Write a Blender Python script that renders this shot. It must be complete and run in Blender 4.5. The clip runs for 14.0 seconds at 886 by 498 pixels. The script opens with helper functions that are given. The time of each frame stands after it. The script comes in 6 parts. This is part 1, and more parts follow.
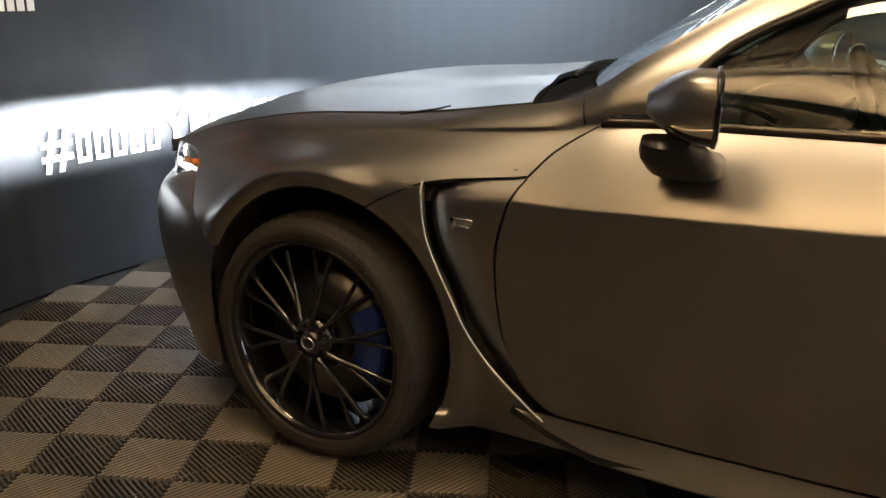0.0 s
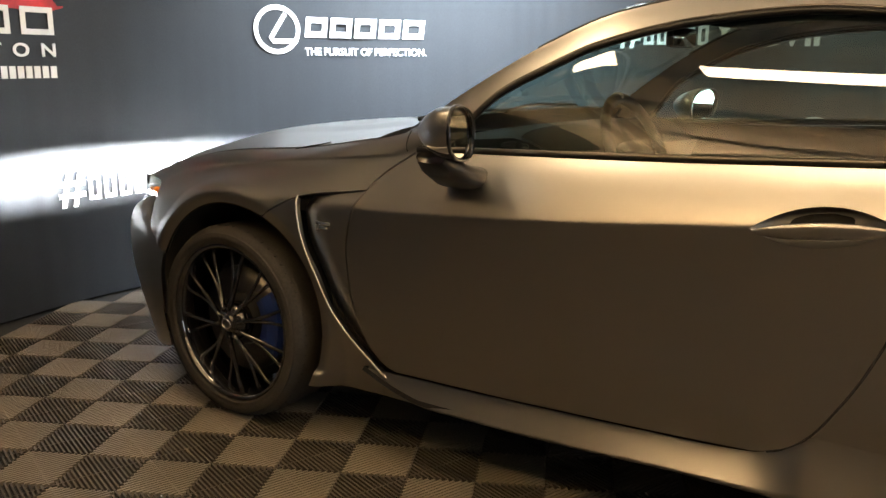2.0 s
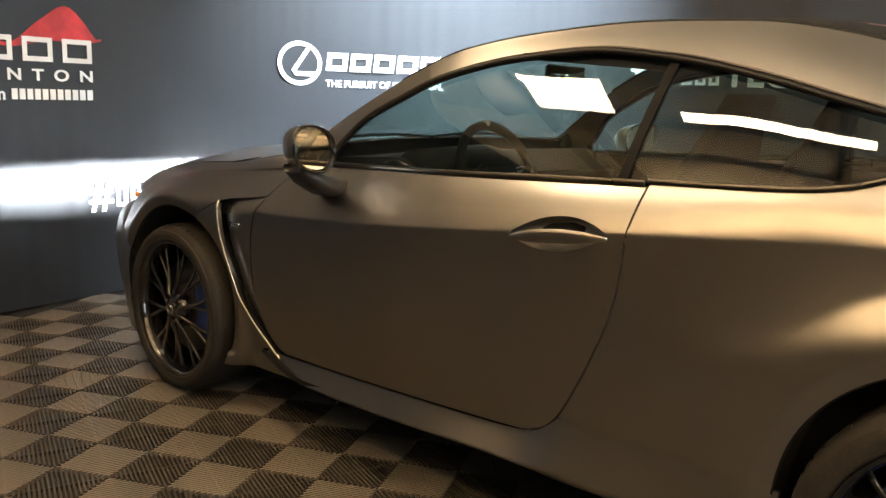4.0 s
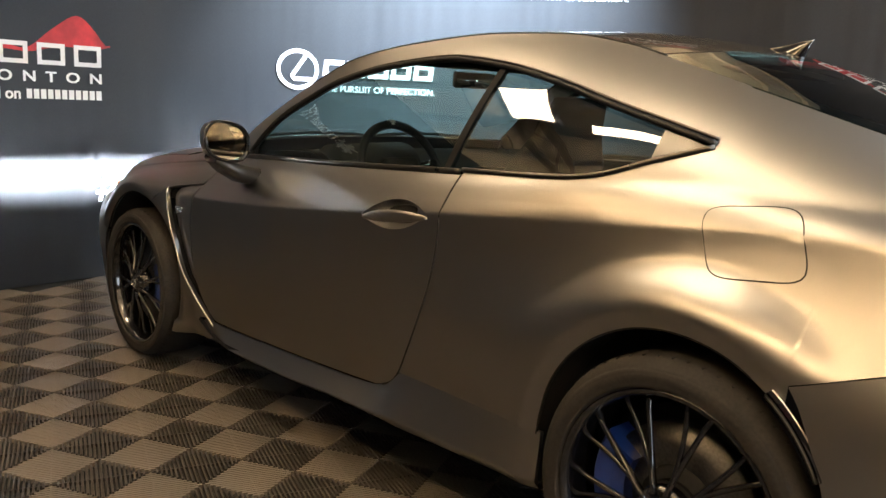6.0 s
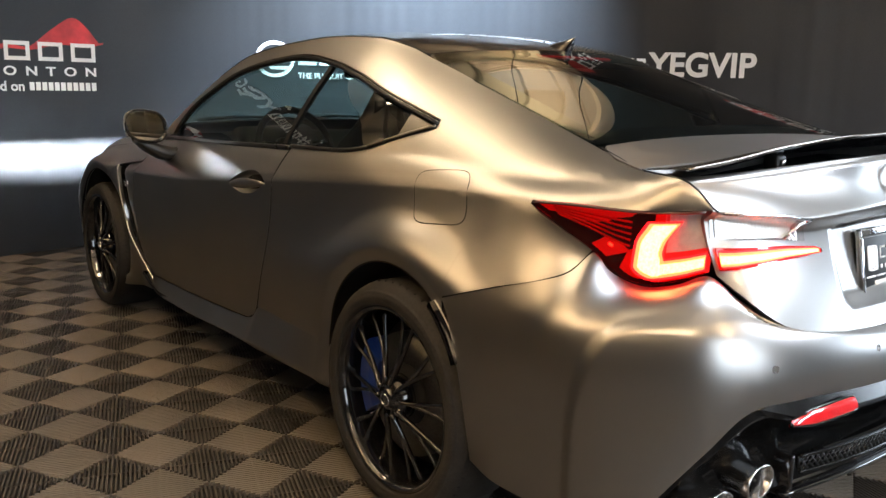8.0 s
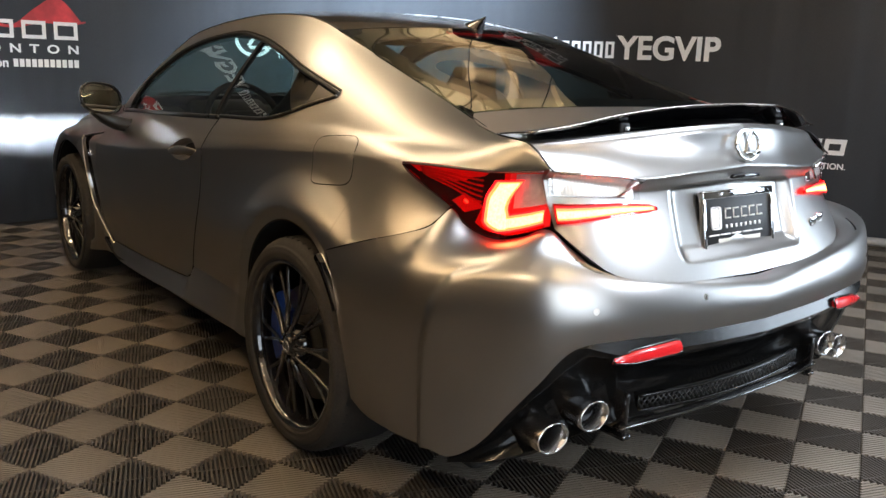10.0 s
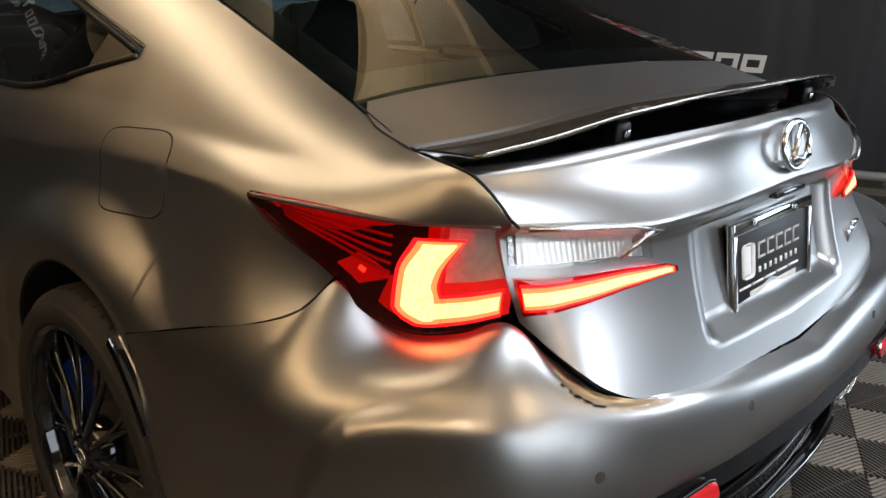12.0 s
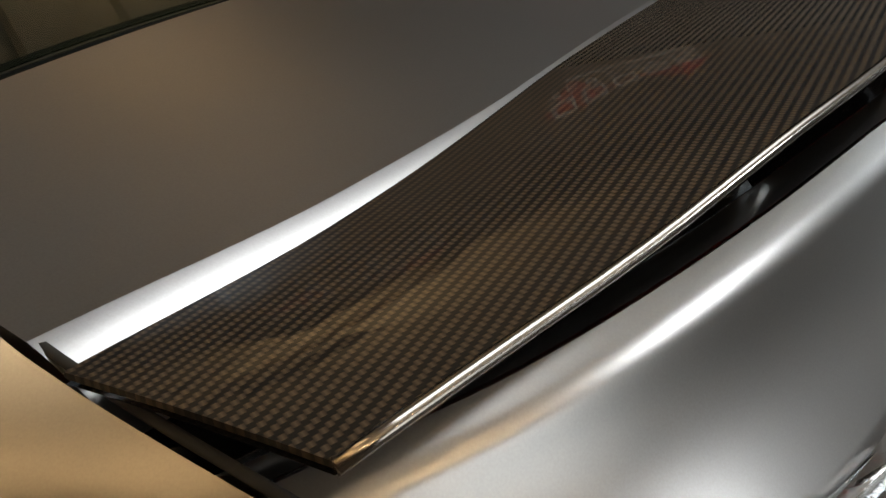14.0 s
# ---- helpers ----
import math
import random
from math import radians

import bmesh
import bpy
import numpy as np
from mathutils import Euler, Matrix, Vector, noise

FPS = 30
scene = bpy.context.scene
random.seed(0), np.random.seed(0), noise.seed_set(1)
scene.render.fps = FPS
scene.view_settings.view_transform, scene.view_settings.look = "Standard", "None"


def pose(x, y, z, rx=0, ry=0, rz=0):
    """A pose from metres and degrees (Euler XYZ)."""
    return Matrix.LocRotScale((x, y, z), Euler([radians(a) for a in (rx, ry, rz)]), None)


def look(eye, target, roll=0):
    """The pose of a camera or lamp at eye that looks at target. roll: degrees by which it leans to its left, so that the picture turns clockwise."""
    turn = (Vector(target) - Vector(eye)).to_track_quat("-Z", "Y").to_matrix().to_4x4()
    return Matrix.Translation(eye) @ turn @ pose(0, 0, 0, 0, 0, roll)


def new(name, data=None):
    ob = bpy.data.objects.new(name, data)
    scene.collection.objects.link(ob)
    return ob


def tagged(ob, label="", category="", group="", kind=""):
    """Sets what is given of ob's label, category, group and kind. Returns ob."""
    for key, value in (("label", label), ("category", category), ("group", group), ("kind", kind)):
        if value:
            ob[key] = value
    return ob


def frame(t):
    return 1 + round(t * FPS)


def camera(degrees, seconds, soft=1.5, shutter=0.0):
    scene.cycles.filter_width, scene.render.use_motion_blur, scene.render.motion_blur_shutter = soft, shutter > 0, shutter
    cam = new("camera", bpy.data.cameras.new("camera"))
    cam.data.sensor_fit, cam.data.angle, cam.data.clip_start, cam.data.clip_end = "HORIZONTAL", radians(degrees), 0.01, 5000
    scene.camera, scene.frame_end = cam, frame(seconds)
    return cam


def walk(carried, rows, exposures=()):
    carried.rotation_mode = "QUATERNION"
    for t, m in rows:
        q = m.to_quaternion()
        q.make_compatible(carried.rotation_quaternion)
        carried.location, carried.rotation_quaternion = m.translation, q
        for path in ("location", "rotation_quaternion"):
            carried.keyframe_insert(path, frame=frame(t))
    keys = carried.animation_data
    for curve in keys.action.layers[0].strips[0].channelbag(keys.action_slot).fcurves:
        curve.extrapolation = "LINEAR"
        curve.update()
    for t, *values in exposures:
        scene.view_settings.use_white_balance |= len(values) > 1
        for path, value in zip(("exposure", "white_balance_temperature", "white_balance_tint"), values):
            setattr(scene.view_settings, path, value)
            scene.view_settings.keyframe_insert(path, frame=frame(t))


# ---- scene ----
cam = camera(55.5, 14.0)
PATH = [
    (0, (1.3, -2.436, 1.196), (0.334, -0.785, 0.612), 0.8),
    (0.5, (1.425, -2.62, 1.175), (0.478, -0.937, 0.657), 1.2),
    (1, (1.634, -2.667, 1.154), (0.64, -0.998, 0.68), 1.5),
    (1.5, (1.863, -2.675, 1.173), (0.808, -1.036, 0.724), 0.9),
    (2, (2.118, -2.699, 1.184), (1.012, -1.09, 0.752), 0.2),
    (2.5, (2.34, -2.666, 1.194), (1.175, -1.096, 0.772), 0.1),
    (3, (2.592, -2.623, 1.203), (1.364, -1.098, 0.796), 0.7),
    (5.5, (3.393, -2.387, 1.108), (1.962, -1.021, 0.815), 2.3),
    (6, (3.618, -2.362, 1.166), (2.167, -1.027, 0.828), 2.3),
    (6.5, (3.857, -2.33, 1.215), (2.375, -1.037, 0.853), 2.4),
    (7, (4.123, -2.236, 1.237), (2.599, -0.995, 0.863), 1.5),
    (7.5, (4.376, -2.217, 1.225), (2.84, -0.994, 0.85), 1.2),
    (8, (4.596, -2.189, 1.224), (3.057, -0.973, 0.835), 1.3),
    (8.5, (4.783, -2.088, 1.187), (3.236, -0.886, 0.783), 2.0),
    (8.7, (4.857, -2.055, 1.18), (3.307, -0.856, 0.779), 2.1),
    (9.75, (5.0, -2.035, 1.19), (3.446, -0.852, 0.772), 1.8),
    (10.8, (4.866, -1.946, 1.252), (3.306, -0.78, 0.795), 1.6),
    (11, (4.782, -1.875, 1.274), (3.252, -0.693, 0.762), 1.9),
    (11.5, (4.5, -1.695, 1.3), (3.095, -0.409, 0.691), 2.5),
    (12, (4.227, -1.465, 1.304), (2.922, -0.099, 0.646), 2.4),
    (12.5, (4.006, -1.211, 1.3), (2.795, 0.222, 0.608), 2.2),
    (13, (3.782, -0.991, 1.248), (2.739, 0.577, 0.575), 2.5),
    (13.5, (3.652, -0.858, 1.232), (2.739, 0.734, 0.435), 2.3),
    (14, (3.592, -0.776, 1.209), (2.757, 0.792, 0.289), 1.3),
]
walk(cam, [(t, look(eye, target, roll)) for t, eye, target, roll in PATH],
     exposures=[(0.0, 0.5, 7100, 10), (1.5, 0.68, 7250, 10), (3.0, 0.86, 7350, 10), (5.5, 0.88, 6700, 10), (6.5, 0.78, 6650, 10), (7.5, 0.6, 6550, 10), (8.5, 0.45, 6550, 10),
                (11.0, 0.18, 6500, 10), (12.5, -0.5, 6550, 10), (13.4, -0.85, 6700, 10), (14.0, -0.65, 7350, 10)])
# x runs from the nose of the car to its tail, y across it, z up

# ---- world and lights ----
world = bpy.data.worlds.new("hall_dark")
world.use_nodes = True
world.node_tree.nodes["Background"].inputs[0].default_value = (0.05, 0.045, 0.04, 1)
world.node_tree.nodes["Background"].inputs[1].default_value = 0.25
scene.world = world


def area(name, eye, target, sx, sy, watts, colour, spread=180):
    lamp = bpy.data.lights.new(name, "AREA")
    lamp.shape, lamp.size, lamp.size_y = "RECTANGLE", sx, sy
    lamp.energy, lamp.color, lamp.spread = watts, colour, radians(spread)
    ob = new(name, lamp)
    ob.matrix_world = look(eye, target)
    return ob


WARM, COOL = (1.0, 0.74, 0.46), (0.78, 0.87, 1.0)
CEIL = 3.7
TUBES = [(5.6, -3.4, 1), (7.6, -0.8, 1), (-3.6, -5.2, 2)]
TUBE_GLOW = 140.0
area("rear_flood_lamp", (7.4, 1.6, 2.9), (3.6, -0.4, 0.9), 0.9, 0.9, 85, COOL)
# next three: fill lamps without a known source, added to brighten the deck
area("roof_fill_light", (-0.8, 3.45, 3.80), (-0.8, 3.45, 4.6), 1.0, 1.6, 36, WARM)
area("front_fill_light", (-0.2, -4.6, 3.80), (-0.2, -4.6, 4.6), 2.4, 0.4, 90, WARM)
area("south_fill_light", (2.6, -4.6, 3.80), (2.6, -4.6, 4.6), 2.4, 0.4, 120, WARM)
area("rear_downlight_lamp", (4.1, 1.2, 3.38), (4.1, 1.19, 0.0), 1.4, 3.0, 74, COOL, 110)
# fill lamp with no known source, added to brighten the screen
area("added_wall_wash", (0.7, 1.6, CEIL - 0.3), (-1.1, 2.0, 1.3), 0.5, 0.5, 160, (0.66, 0.82, 1.0), 74)


def spot(name, eye, target, watts, degrees, blend, colour, radius=0.02):
    lamp = bpy.data.lights.new(name, "SPOT")
    lamp.energy, lamp.spot_size, lamp.spot_blend = watts, radians(degrees), blend
    lamp.color, lamp.shadow_soft_size = colour, radius
    ob = new(name, lamp)
    ob.matrix_world = look(eye, target)
    return ob


# ---- curves and surfaces ----
def curve(*pts):
    """A monotone cubic through (x, value) pairs, held level outside them."""
    xs = np.array([p[0] for p in pts], float)
    ys = np.array([p[1] for p in pts], float)
    h = np.diff(xs)
    d = np.diff(ys) / h
    m = np.zeros(len(xs))
    m[0], m[-1] = d[0], d[-1]
    for i in range(1, len(xs) - 1):
        if d[i - 1] * d[i] > 0:
            w1, w2 = 2 * h[i] + h[i - 1], h[i] + 2 * h[i - 1]
            m[i] = (w1 + w2) / (w1 / d[i - 1] + w2 / d[i])

    def f(x):
        x = np.clip(np.asarray(x, float), xs[0], xs[-1])
        i = np.clip(np.searchsorted(xs, x, side="right") - 1, 0, len(xs) - 2)
        t = (x - xs[i]) / h[i]
        a, b = ys[i], ys[i + 1]
        return (a * (1 + 2 * t) * (1 - t) ** 2 + b * t * t * (3 - 2 * t)
                + h[i] * (m[i] * t * (1 - t) ** 2 + m[i + 1] * t * t * (t - 1)))
    return f


def rail(*pts):
    """Two curves of x: half width and height."""
    return curve(*[(p[0], p[1]) for p in pts]), curve(*[(p[0], p[2]) for p in pts])


def path3(*pts, even=False):
    """A smooth curve in space through the points, from 0 to 1 along its length, or evenly from point to point."""
    p = np.array(pts, float)
    s = np.r_[0, np.cumsum(np.linalg.norm(np.diff(p, axis=0), axis=1))]
    s /= s[-1]
    if even:
        s = np.linspace(0, 1, len(p))
    fs = []
    for k in range(3):
        m = np.gradient(p[:, k], s)

        def f(t, v=p[:, k], m=m):
            t = np.clip(np.asarray(t, float), 0, 1)
            i = np.clip(np.searchsorted(s, t, side="right") - 1, 0, len(s) - 2)
            h = s[i + 1] - s[i]
            q = (t - s[i]) / h
            return (v[i] * (1 + 2 * q) * (1 - q) ** 2 + v[i + 1] * q * q * (3 - 2 * q)
                    + h * (m[i] * q * (1 - q) ** 2 + m[i + 1] * q * q * (q - 1)))
        fs.append(f)
    return lambda t: np.stack([f(t) for f in fs], -1)


def mesh_of(name, v, f, mat=None, smooth=True, normals=None):
    me = bpy.data.meshes.new(name)
    me.from_pydata([tuple(map(float, p)) for p in v], [], [tuple(map(int, q)) for q in f])
    if smooth:
        me.polygons.foreach_set("use_smooth", [True] * len(me.polygons))
    if mat:
        me.materials.append(mat)
    me.update()
    if normals is not None:
        me.normals_split_custom_set_from_vertices([tuple(map(float, n)) for n in normals])
    return me


def part(name, geo, mat, parent=None, label="", smooth=True, at=None):
    """One mesh object under a thing or a part. geo: a mesh, or (vertices, faces[, normals])."""
    me = geo if isinstance(geo, bpy.types.Mesh) else mesh_of(name, geo[0], geo[1], mat, smooth, geo[2] if len(geo) > 2 else None)
    ob = new(name, me)
    ob.parent = parent
    if at is not None:
        ob.matrix_basis = at
    return tagged(ob, label=label)


def join(*geos):
    v, f, n, k = [], [], [], 0
    has = all(len(g) > 2 for g in geos)
    for g in geos:
        v += [tuple(p) for p in g[0]]
        f += [tuple(i + k for i in q) for q in g[1]]
        if has:
            n += [tuple(p) for p in g[2]]
        k = len(v)
    return (v, f, n) if has else (v, f)


def sheet(p, flip=False, skirt=0.014, edges="nsew", normals=None, inward=None):
    """A grid of points with a turned-in edge, so that the panel has thickness."""
    p = np.asarray(p, float)
    n, m = p.shape[:2]
    if normals is None:
        du = np.gradient(p, axis=0)
        dv = np.gradient(p, axis=1)
        normals = np.cross(du, dv)
        normals /= np.linalg.norm(normals, axis=2, keepdims=True) + 1e-12
        if flip:
            normals = -normals
    v = [tuple(q) for q in p.reshape(-1, 3)]
    nn = [tuple(q) for q in normals.reshape(-1, 3)]
    idx = np.arange(n * m).reshape(n, m)
    f = []
    for i in range(n - 1):
        for j in range(m - 1):
            q = (idx[i, j], idx[i + 1, j], idx[i + 1, j + 1], idx[i, j + 1])
            f.append(q[::-1] if flip else q)
    if skirt:
        sides = {"w": ([(i, 0) for i in range(n)], [(i, 1) for i in range(n)], False),
                 "e": ([(i, m - 1) for i in range(n)], [(i, m - 2) for i in range(n)], True),
                 "s": ([(0, j) for j in range(m)], [(1, j) for j in range(m)], True),
                 "n": ([(n - 1, j) for j in range(m)], [(n - 2, j) for j in range(m)], False)}
        for e in edges:
            line, inner, turn = sides[e]
            base = len(v)
            for (i, j), (a, b) in zip(line, inner):
                out = p[i, j] - p[a, b]
                out /= np.linalg.norm(out) + 1e-12
                v.append(tuple(p[i, j]))
                v.append(tuple(p[i, j] - normals[i, j] * skirt))
                nn += [tuple(out)] * 2
            for k in range(len(line) - 1):
                q = (base + 2 * k, base + 2 * k + 2, base + 2 * k + 3, base + 2 * k + 1)
                f.append(q if turn != flip else q[::-1])
    return v, f, nn


def tube(points, r, sides=8, closed=False, flat=1.0):
    p = np.asarray(points, float)
    n = len(p)
    t = np.gradient(p, axis=0) if not closed else np.roll(p, -1, 0) - np.roll(p, 1, 0)
    t /= np.linalg.norm(t, axis=1, keepdims=True) + 1e-12
    up = np.array([0.0, 0.0, 1.0])
    r = np.broadcast_to(np.asarray(r, float), (n,))
    v, f = [], []
    for i in range(n):
        a = np.cross(t[i], up)
        if np.linalg.norm(a) < 0.1:
            a = np.cross(t[i], np.array([0, 1.0, 0]))
        a /= np.linalg.norm(a)
        b = np.cross(a, t[i])
        for k in range(sides):
            w = 2 * math.pi * k / sides
            v.append(tuple(p[i] + r[i] * (math.cos(w) * a * flat + math.sin(w) * b)))
    for i in range(n if closed else n - 1):
        for k in range(sides):
            a, b = i * sides + k, i * sides + (k + 1) % sides
            c, d = ((i + 1) % n) * sides + (k + 1) % sides, ((i + 1) % n) * sides + k
            f.append((a, d, c, b))
    if not closed:
        f.append(tuple(range(sides)))
        f.append(tuple(reversed(range((n - 1) * sides, n * sides))))
    return v, f


def box(x0, x1, y0, y1, z0, z1, bevel=0.0, seg=2):
    bm = bmesh.new()
    bmesh.ops.create_cube(bm, size=1)
    for q in bm.verts:
        q.co = Vector((x0 + (q.co.x + 0.5) * (x1 - x0), y0 + (q.co.y + 0.5) * (y1 - y0), z0 + (q.co.z + 0.5) * (z1 - z0)))
    if bevel:
        bmesh.ops.bevel(bm, geom=bm.edges[:], offset=bevel, segments=seg, profile=0.5, affect="EDGES")
    bm.verts.index_update()
    out = [tuple(q.co) for q in bm.verts], [tuple(q.index for q in g.verts) for g in bm.faces]
    bm.free()
    return out


def lathe(profile, n=48, axis="y"):
    """Turned body: (distance along the axis, radius) pairs."""
    v, f = [], []
    m = len(profile)
    for k in range(n):
        a = 2 * math.pi * k / n
        for d, r in profile:
            v.append((r * math.cos(a), d, r * math.sin(a)))
    for k in range(n):
        for j in range(m - 1):
            f.append((k * m + j, k * m + j + 1, ((k + 1) % n) * m + j + 1, ((k + 1) % n) * m + j))
    return v, f


def moved(geo, m):
    out = [tuple(m @ Vector(p)) for p in geo[0]]
    return (out, geo[1])


def mirrored(geo, sgn):
    """The left-hand piece as it is, or its image on the right-hand side."""
    if sgn < 0:
        return geo
    out = ([(p[0], -p[1], p[2]) for p in geo[0]], [tuple(reversed(q)) for q in geo[1]])
    return out + ([(q[0], -q[1], q[2]) for q in geo[2]],) if len(geo) > 2 else out


# ---- materials ----
def node_mat(name, colour, rough=0.5, metal=0.0, grain=0.0, grain_scale=60.0, blotch=0.0, blotch_scale=3.0, bump=0.0, bump_scale=None,
             rough_var=0.0, coat=0.0, coat_rough=0.05, per_object=0.0, spec=0.5, aniso=0.0):
    mat = bpy.data.materials.new(name)
    mat.use_nodes = True
    nt = mat.node_tree
    b = nt.nodes["Principled BSDF"]
    b.inputs["Roughness"].default_value, b.inputs["Metallic"].default_value = rough, metal
    b.inputs["Specular IOR Level"].default_value = spec
    b.inputs["Coat Weight"].default_value, b.inputs["Coat Roughness"].default_value = coat, coat_rough
    b.inputs["Base Color"].default_value = (*colour, 1)
    tex = nt.nodes.new("ShaderNodeTexCoord")

    def noise_node(scale, detail=4):
        nz = nt.nodes.new("ShaderNodeTexNoise")
        nz.inputs["Scale"].default_value, nz.inputs["Detail"].default_value = scale, detail
        nt.links.new(tex.outputs["Object"], nz.inputs["Vector"])
        return nz.outputs["Fac"]

    def ranged(src, lo, hi):
        mr = nt.nodes.new("ShaderNodeMapRange")
        mr.inputs["From Min"].default_value, mr.inputs["From Max"].default_value = 0.3, 0.7
        mr.inputs["To Min"].default_value, mr.inputs["To Max"].default_value = lo, hi
        nt.links.new(src, mr.inputs["Value"])
        return mr.outputs["Result"]

    value = None
    for amount, scale in ((grain, grain_scale), (blotch, blotch_scale)):
        if amount:
            r = ranged(noise_node(scale), 1 - amount, 1 + amount)
            if value is None:
                value = r
            else:
                mu = nt.nodes.new("ShaderNodeMath")
                mu.operation = "MULTIPLY"
                nt.links.new(value, mu.inputs[0])
                nt.links.new(r, mu.inputs[1])
                value = mu.outputs[0]
    if per_object:
        oi = nt.nodes.new("ShaderNodeObjectInfo")
        mr = nt.nodes.new("ShaderNodeMapRange")
        mr.inputs["To Min"].default_value, mr.inputs["To Max"].default_value = 1 - per_object, 1 + per_object
        nt.links.new(oi.outputs["Random"], mr.inputs["Value"])
        if value is None:
            value = mr.outputs["Result"]
        else:
            mu = nt.nodes.new("ShaderNodeMath")
            mu.operation = "MULTIPLY"
            nt.links.new(value, mu.inputs[0])
            nt.links.new(mr.outputs["Result"], mu.inputs[1])
            value = mu.outputs[0]
    if value is not None:
        sc = nt.nodes.new("ShaderNodeVectorMath")
        sc.operation = "SCALE"
        sc.inputs[0].default_value = colour
        nt.links.new(value, sc.inputs["Scale"])
        nt.links.new(sc.outputs[0], b.inputs["Base Color"])
    if rough_var:
        nt.links.new(ranged(noise_node(7.0, 5), rough - rough_var, rough + rough_var), b.inputs["Roughness"])
    if bump:
        bp = nt.nodes.new("ShaderNodeBump")
        bp.inputs["Strength"].default_value = 1.0
        bp.inputs["Distance"].default_value = bump
        nt.links.new(noise_node(bump_scale or grain_scale, 3), bp.inputs["Height"])
        nt.links.new(bp.outputs[0], b.inputs["Normal"])
    return mat


def glass_mat(name, tint, rough=0.0, face=0.07):
    mat = bpy.data.materials.new(name)
    mat.use_nodes = True
    nt = mat.node_tree
    nt.nodes.remove(nt.nodes["Principled BSDF"])
    out = nt.nodes["Material Output"]
    tr = nt.nodes.new("ShaderNodeBsdfTransparent")
    tr.inputs[0].default_value = (*tint, 1)
    gl = nt.nodes.new("ShaderNodeBsdfGlossy")
    gl.inputs["Roughness"].default_value = rough
    gl.inputs[0].default_value = (1, 1, 1, 1)
    # a thin pane mirrors alike from both sides, more at a glancing angle
    lw = nt.nodes.new("ShaderNodeLayerWeight")
    lw.inputs[0].default_value = 0.5
    steep = nt.nodes.new("ShaderNodeMath")
    steep.operation = "POWER"
    steep.inputs[1].default_value = 5.0
    gain = nt.nodes.new("ShaderNodeMath")
    gain.operation = "MULTIPLY_ADD"
    gain.inputs[1].default_value, gain.inputs[2].default_value = 1 - face, face
    nt.links.new(lw.outputs["Facing"], steep.inputs[0])
    nt.links.new(steep.outputs[0], gain.inputs[0])
    mx = nt.nodes.new("ShaderNodeMixShader")
    nt.links.new(gain.outputs[0], mx.inputs[0])
    nt.links.new(tr.outputs[0], mx.inputs[1])
    nt.links.new(gl.outputs[0], mx.inputs[2])
    nt.links.new(mx.outputs[0], out.inputs[0])
    return mat


def glow_mat(name, colour, strength):
    mat = bpy.data.materials.new(name)
    mat.use_nodes = True
    b = mat.node_tree.nodes["Principled BSDF"]
    b.inputs["Base Color"].default_value = (*colour, 1)
    b.inputs["Emission Color"].default_value = (*colour, 1)
    b.inputs["Emission Strength"].default_value = strength
    return mat


PAINT = node_mat("satin_titanium_paint", (0.37, 0.362, 0.35), 0.315, 1.0, grain=0.04, grain_scale=900, blotch=0.02, blotch_scale=2.0, rough_var=0.015)
DARK = node_mat("black_liner", (0.012, 0.012, 0.012), 0.85, grain=0.2, grain_scale=80)
TRIM = node_mat("black_trim_plastic", (0.010, 0.010, 0.010), 0.40, grain=0.15, grain_scale=300, spec=0.3)
GLOSS = node_mat("gloss_black", (0.008, 0.008, 0.009), 0.06, coat=1.0, blotch=0.1)
CHROME = node_mat("bright_chrome", (0.82, 0.82, 0.82), 0.08, 1.0, rough_var=0.03)
ALU = node_mat("satin_aluminium", (0.86, 0.84, 0.80), 0.42, 1.0, rough_var=0.04)
SATIN_BLACK = node_mat("satin_black_plastic", (0.004, 0.004, 0.004), 0.14, blotch=0.1, spec=0.18)
SMOKE = node_mat("dark_satin_chrome", (0.33, 0.30, 0.27), 0.22, 1.0, rough_var=0.04)
FOOT = node_mat("dark_satin_plastic", (0.035, 0.033, 0.030), 0.32, grain=0.1, grain_scale=200, coat=0.3, coat_rough=0.2)
PILLAR = node_mat("matt_black_pillar", (0.006, 0.006, 0.006), 0.55, grain=0.1, grain_scale=300, spec=0.12)
BAND = node_mat("polished_black_plastic", (0.006, 0.006, 0.006), 0.22, blotch=0.2, blotch_scale=14, spec=0.4)
BRONZE = node_mat("dark_bronze_chrome", (0.115, 0.109, 0.100), 0.30, 1.0, rough_var=0.03)
STEEL = node_mat("brushed_steel", (0.62, 0.61, 0.60), 0.24, 1.0, grain=0.1, grain_scale=200, rough_var=0.06)
RUBBER = node_mat("tyre_rubber", (0.030, 0.027, 0.024), 0.68, spec=0.25, grain=0.2, grain_scale=120, blotch=0.25, blotch_scale=9, bump=0.0006, bump_scale=240)
BLUE = node_mat("blue_caliper_paint", (0.007, 0.028, 0.18), 0.3, coat=0.6)
DISC = node_mat("brake_disc_iron", (0.14, 0.135, 0.13), 0.38, 1.0, grain=0.2, grain_scale=150)
LEATHER = node_mat("black_leather", (0.009, 0.009, 0.010), 0.66, spec=0.2, grain=0.2, grain_scale=250, bump=0.0002, bump_scale=350)
PALE = node_mat("pale_trim", (0.55, 0.53, 0.48), 0.6, grain=0.1)
WHITE_INK = node_mat("white_print", (0.82, 0.82, 0.82), 0.5, grain=0.03)
RED_INK = node_mat("red_cloth_print", (0.50, 0.03, 0.035), 0.5, blotch=0.45, blotch_scale=5, grain=0.1, grain_scale=25)
GLASS = glass_mat("tinted_glass", (0.64, 0.77, 0.72))
GLASS_DARK = glass_mat("privacy_glass", (0.46, 0.55, 0.51))
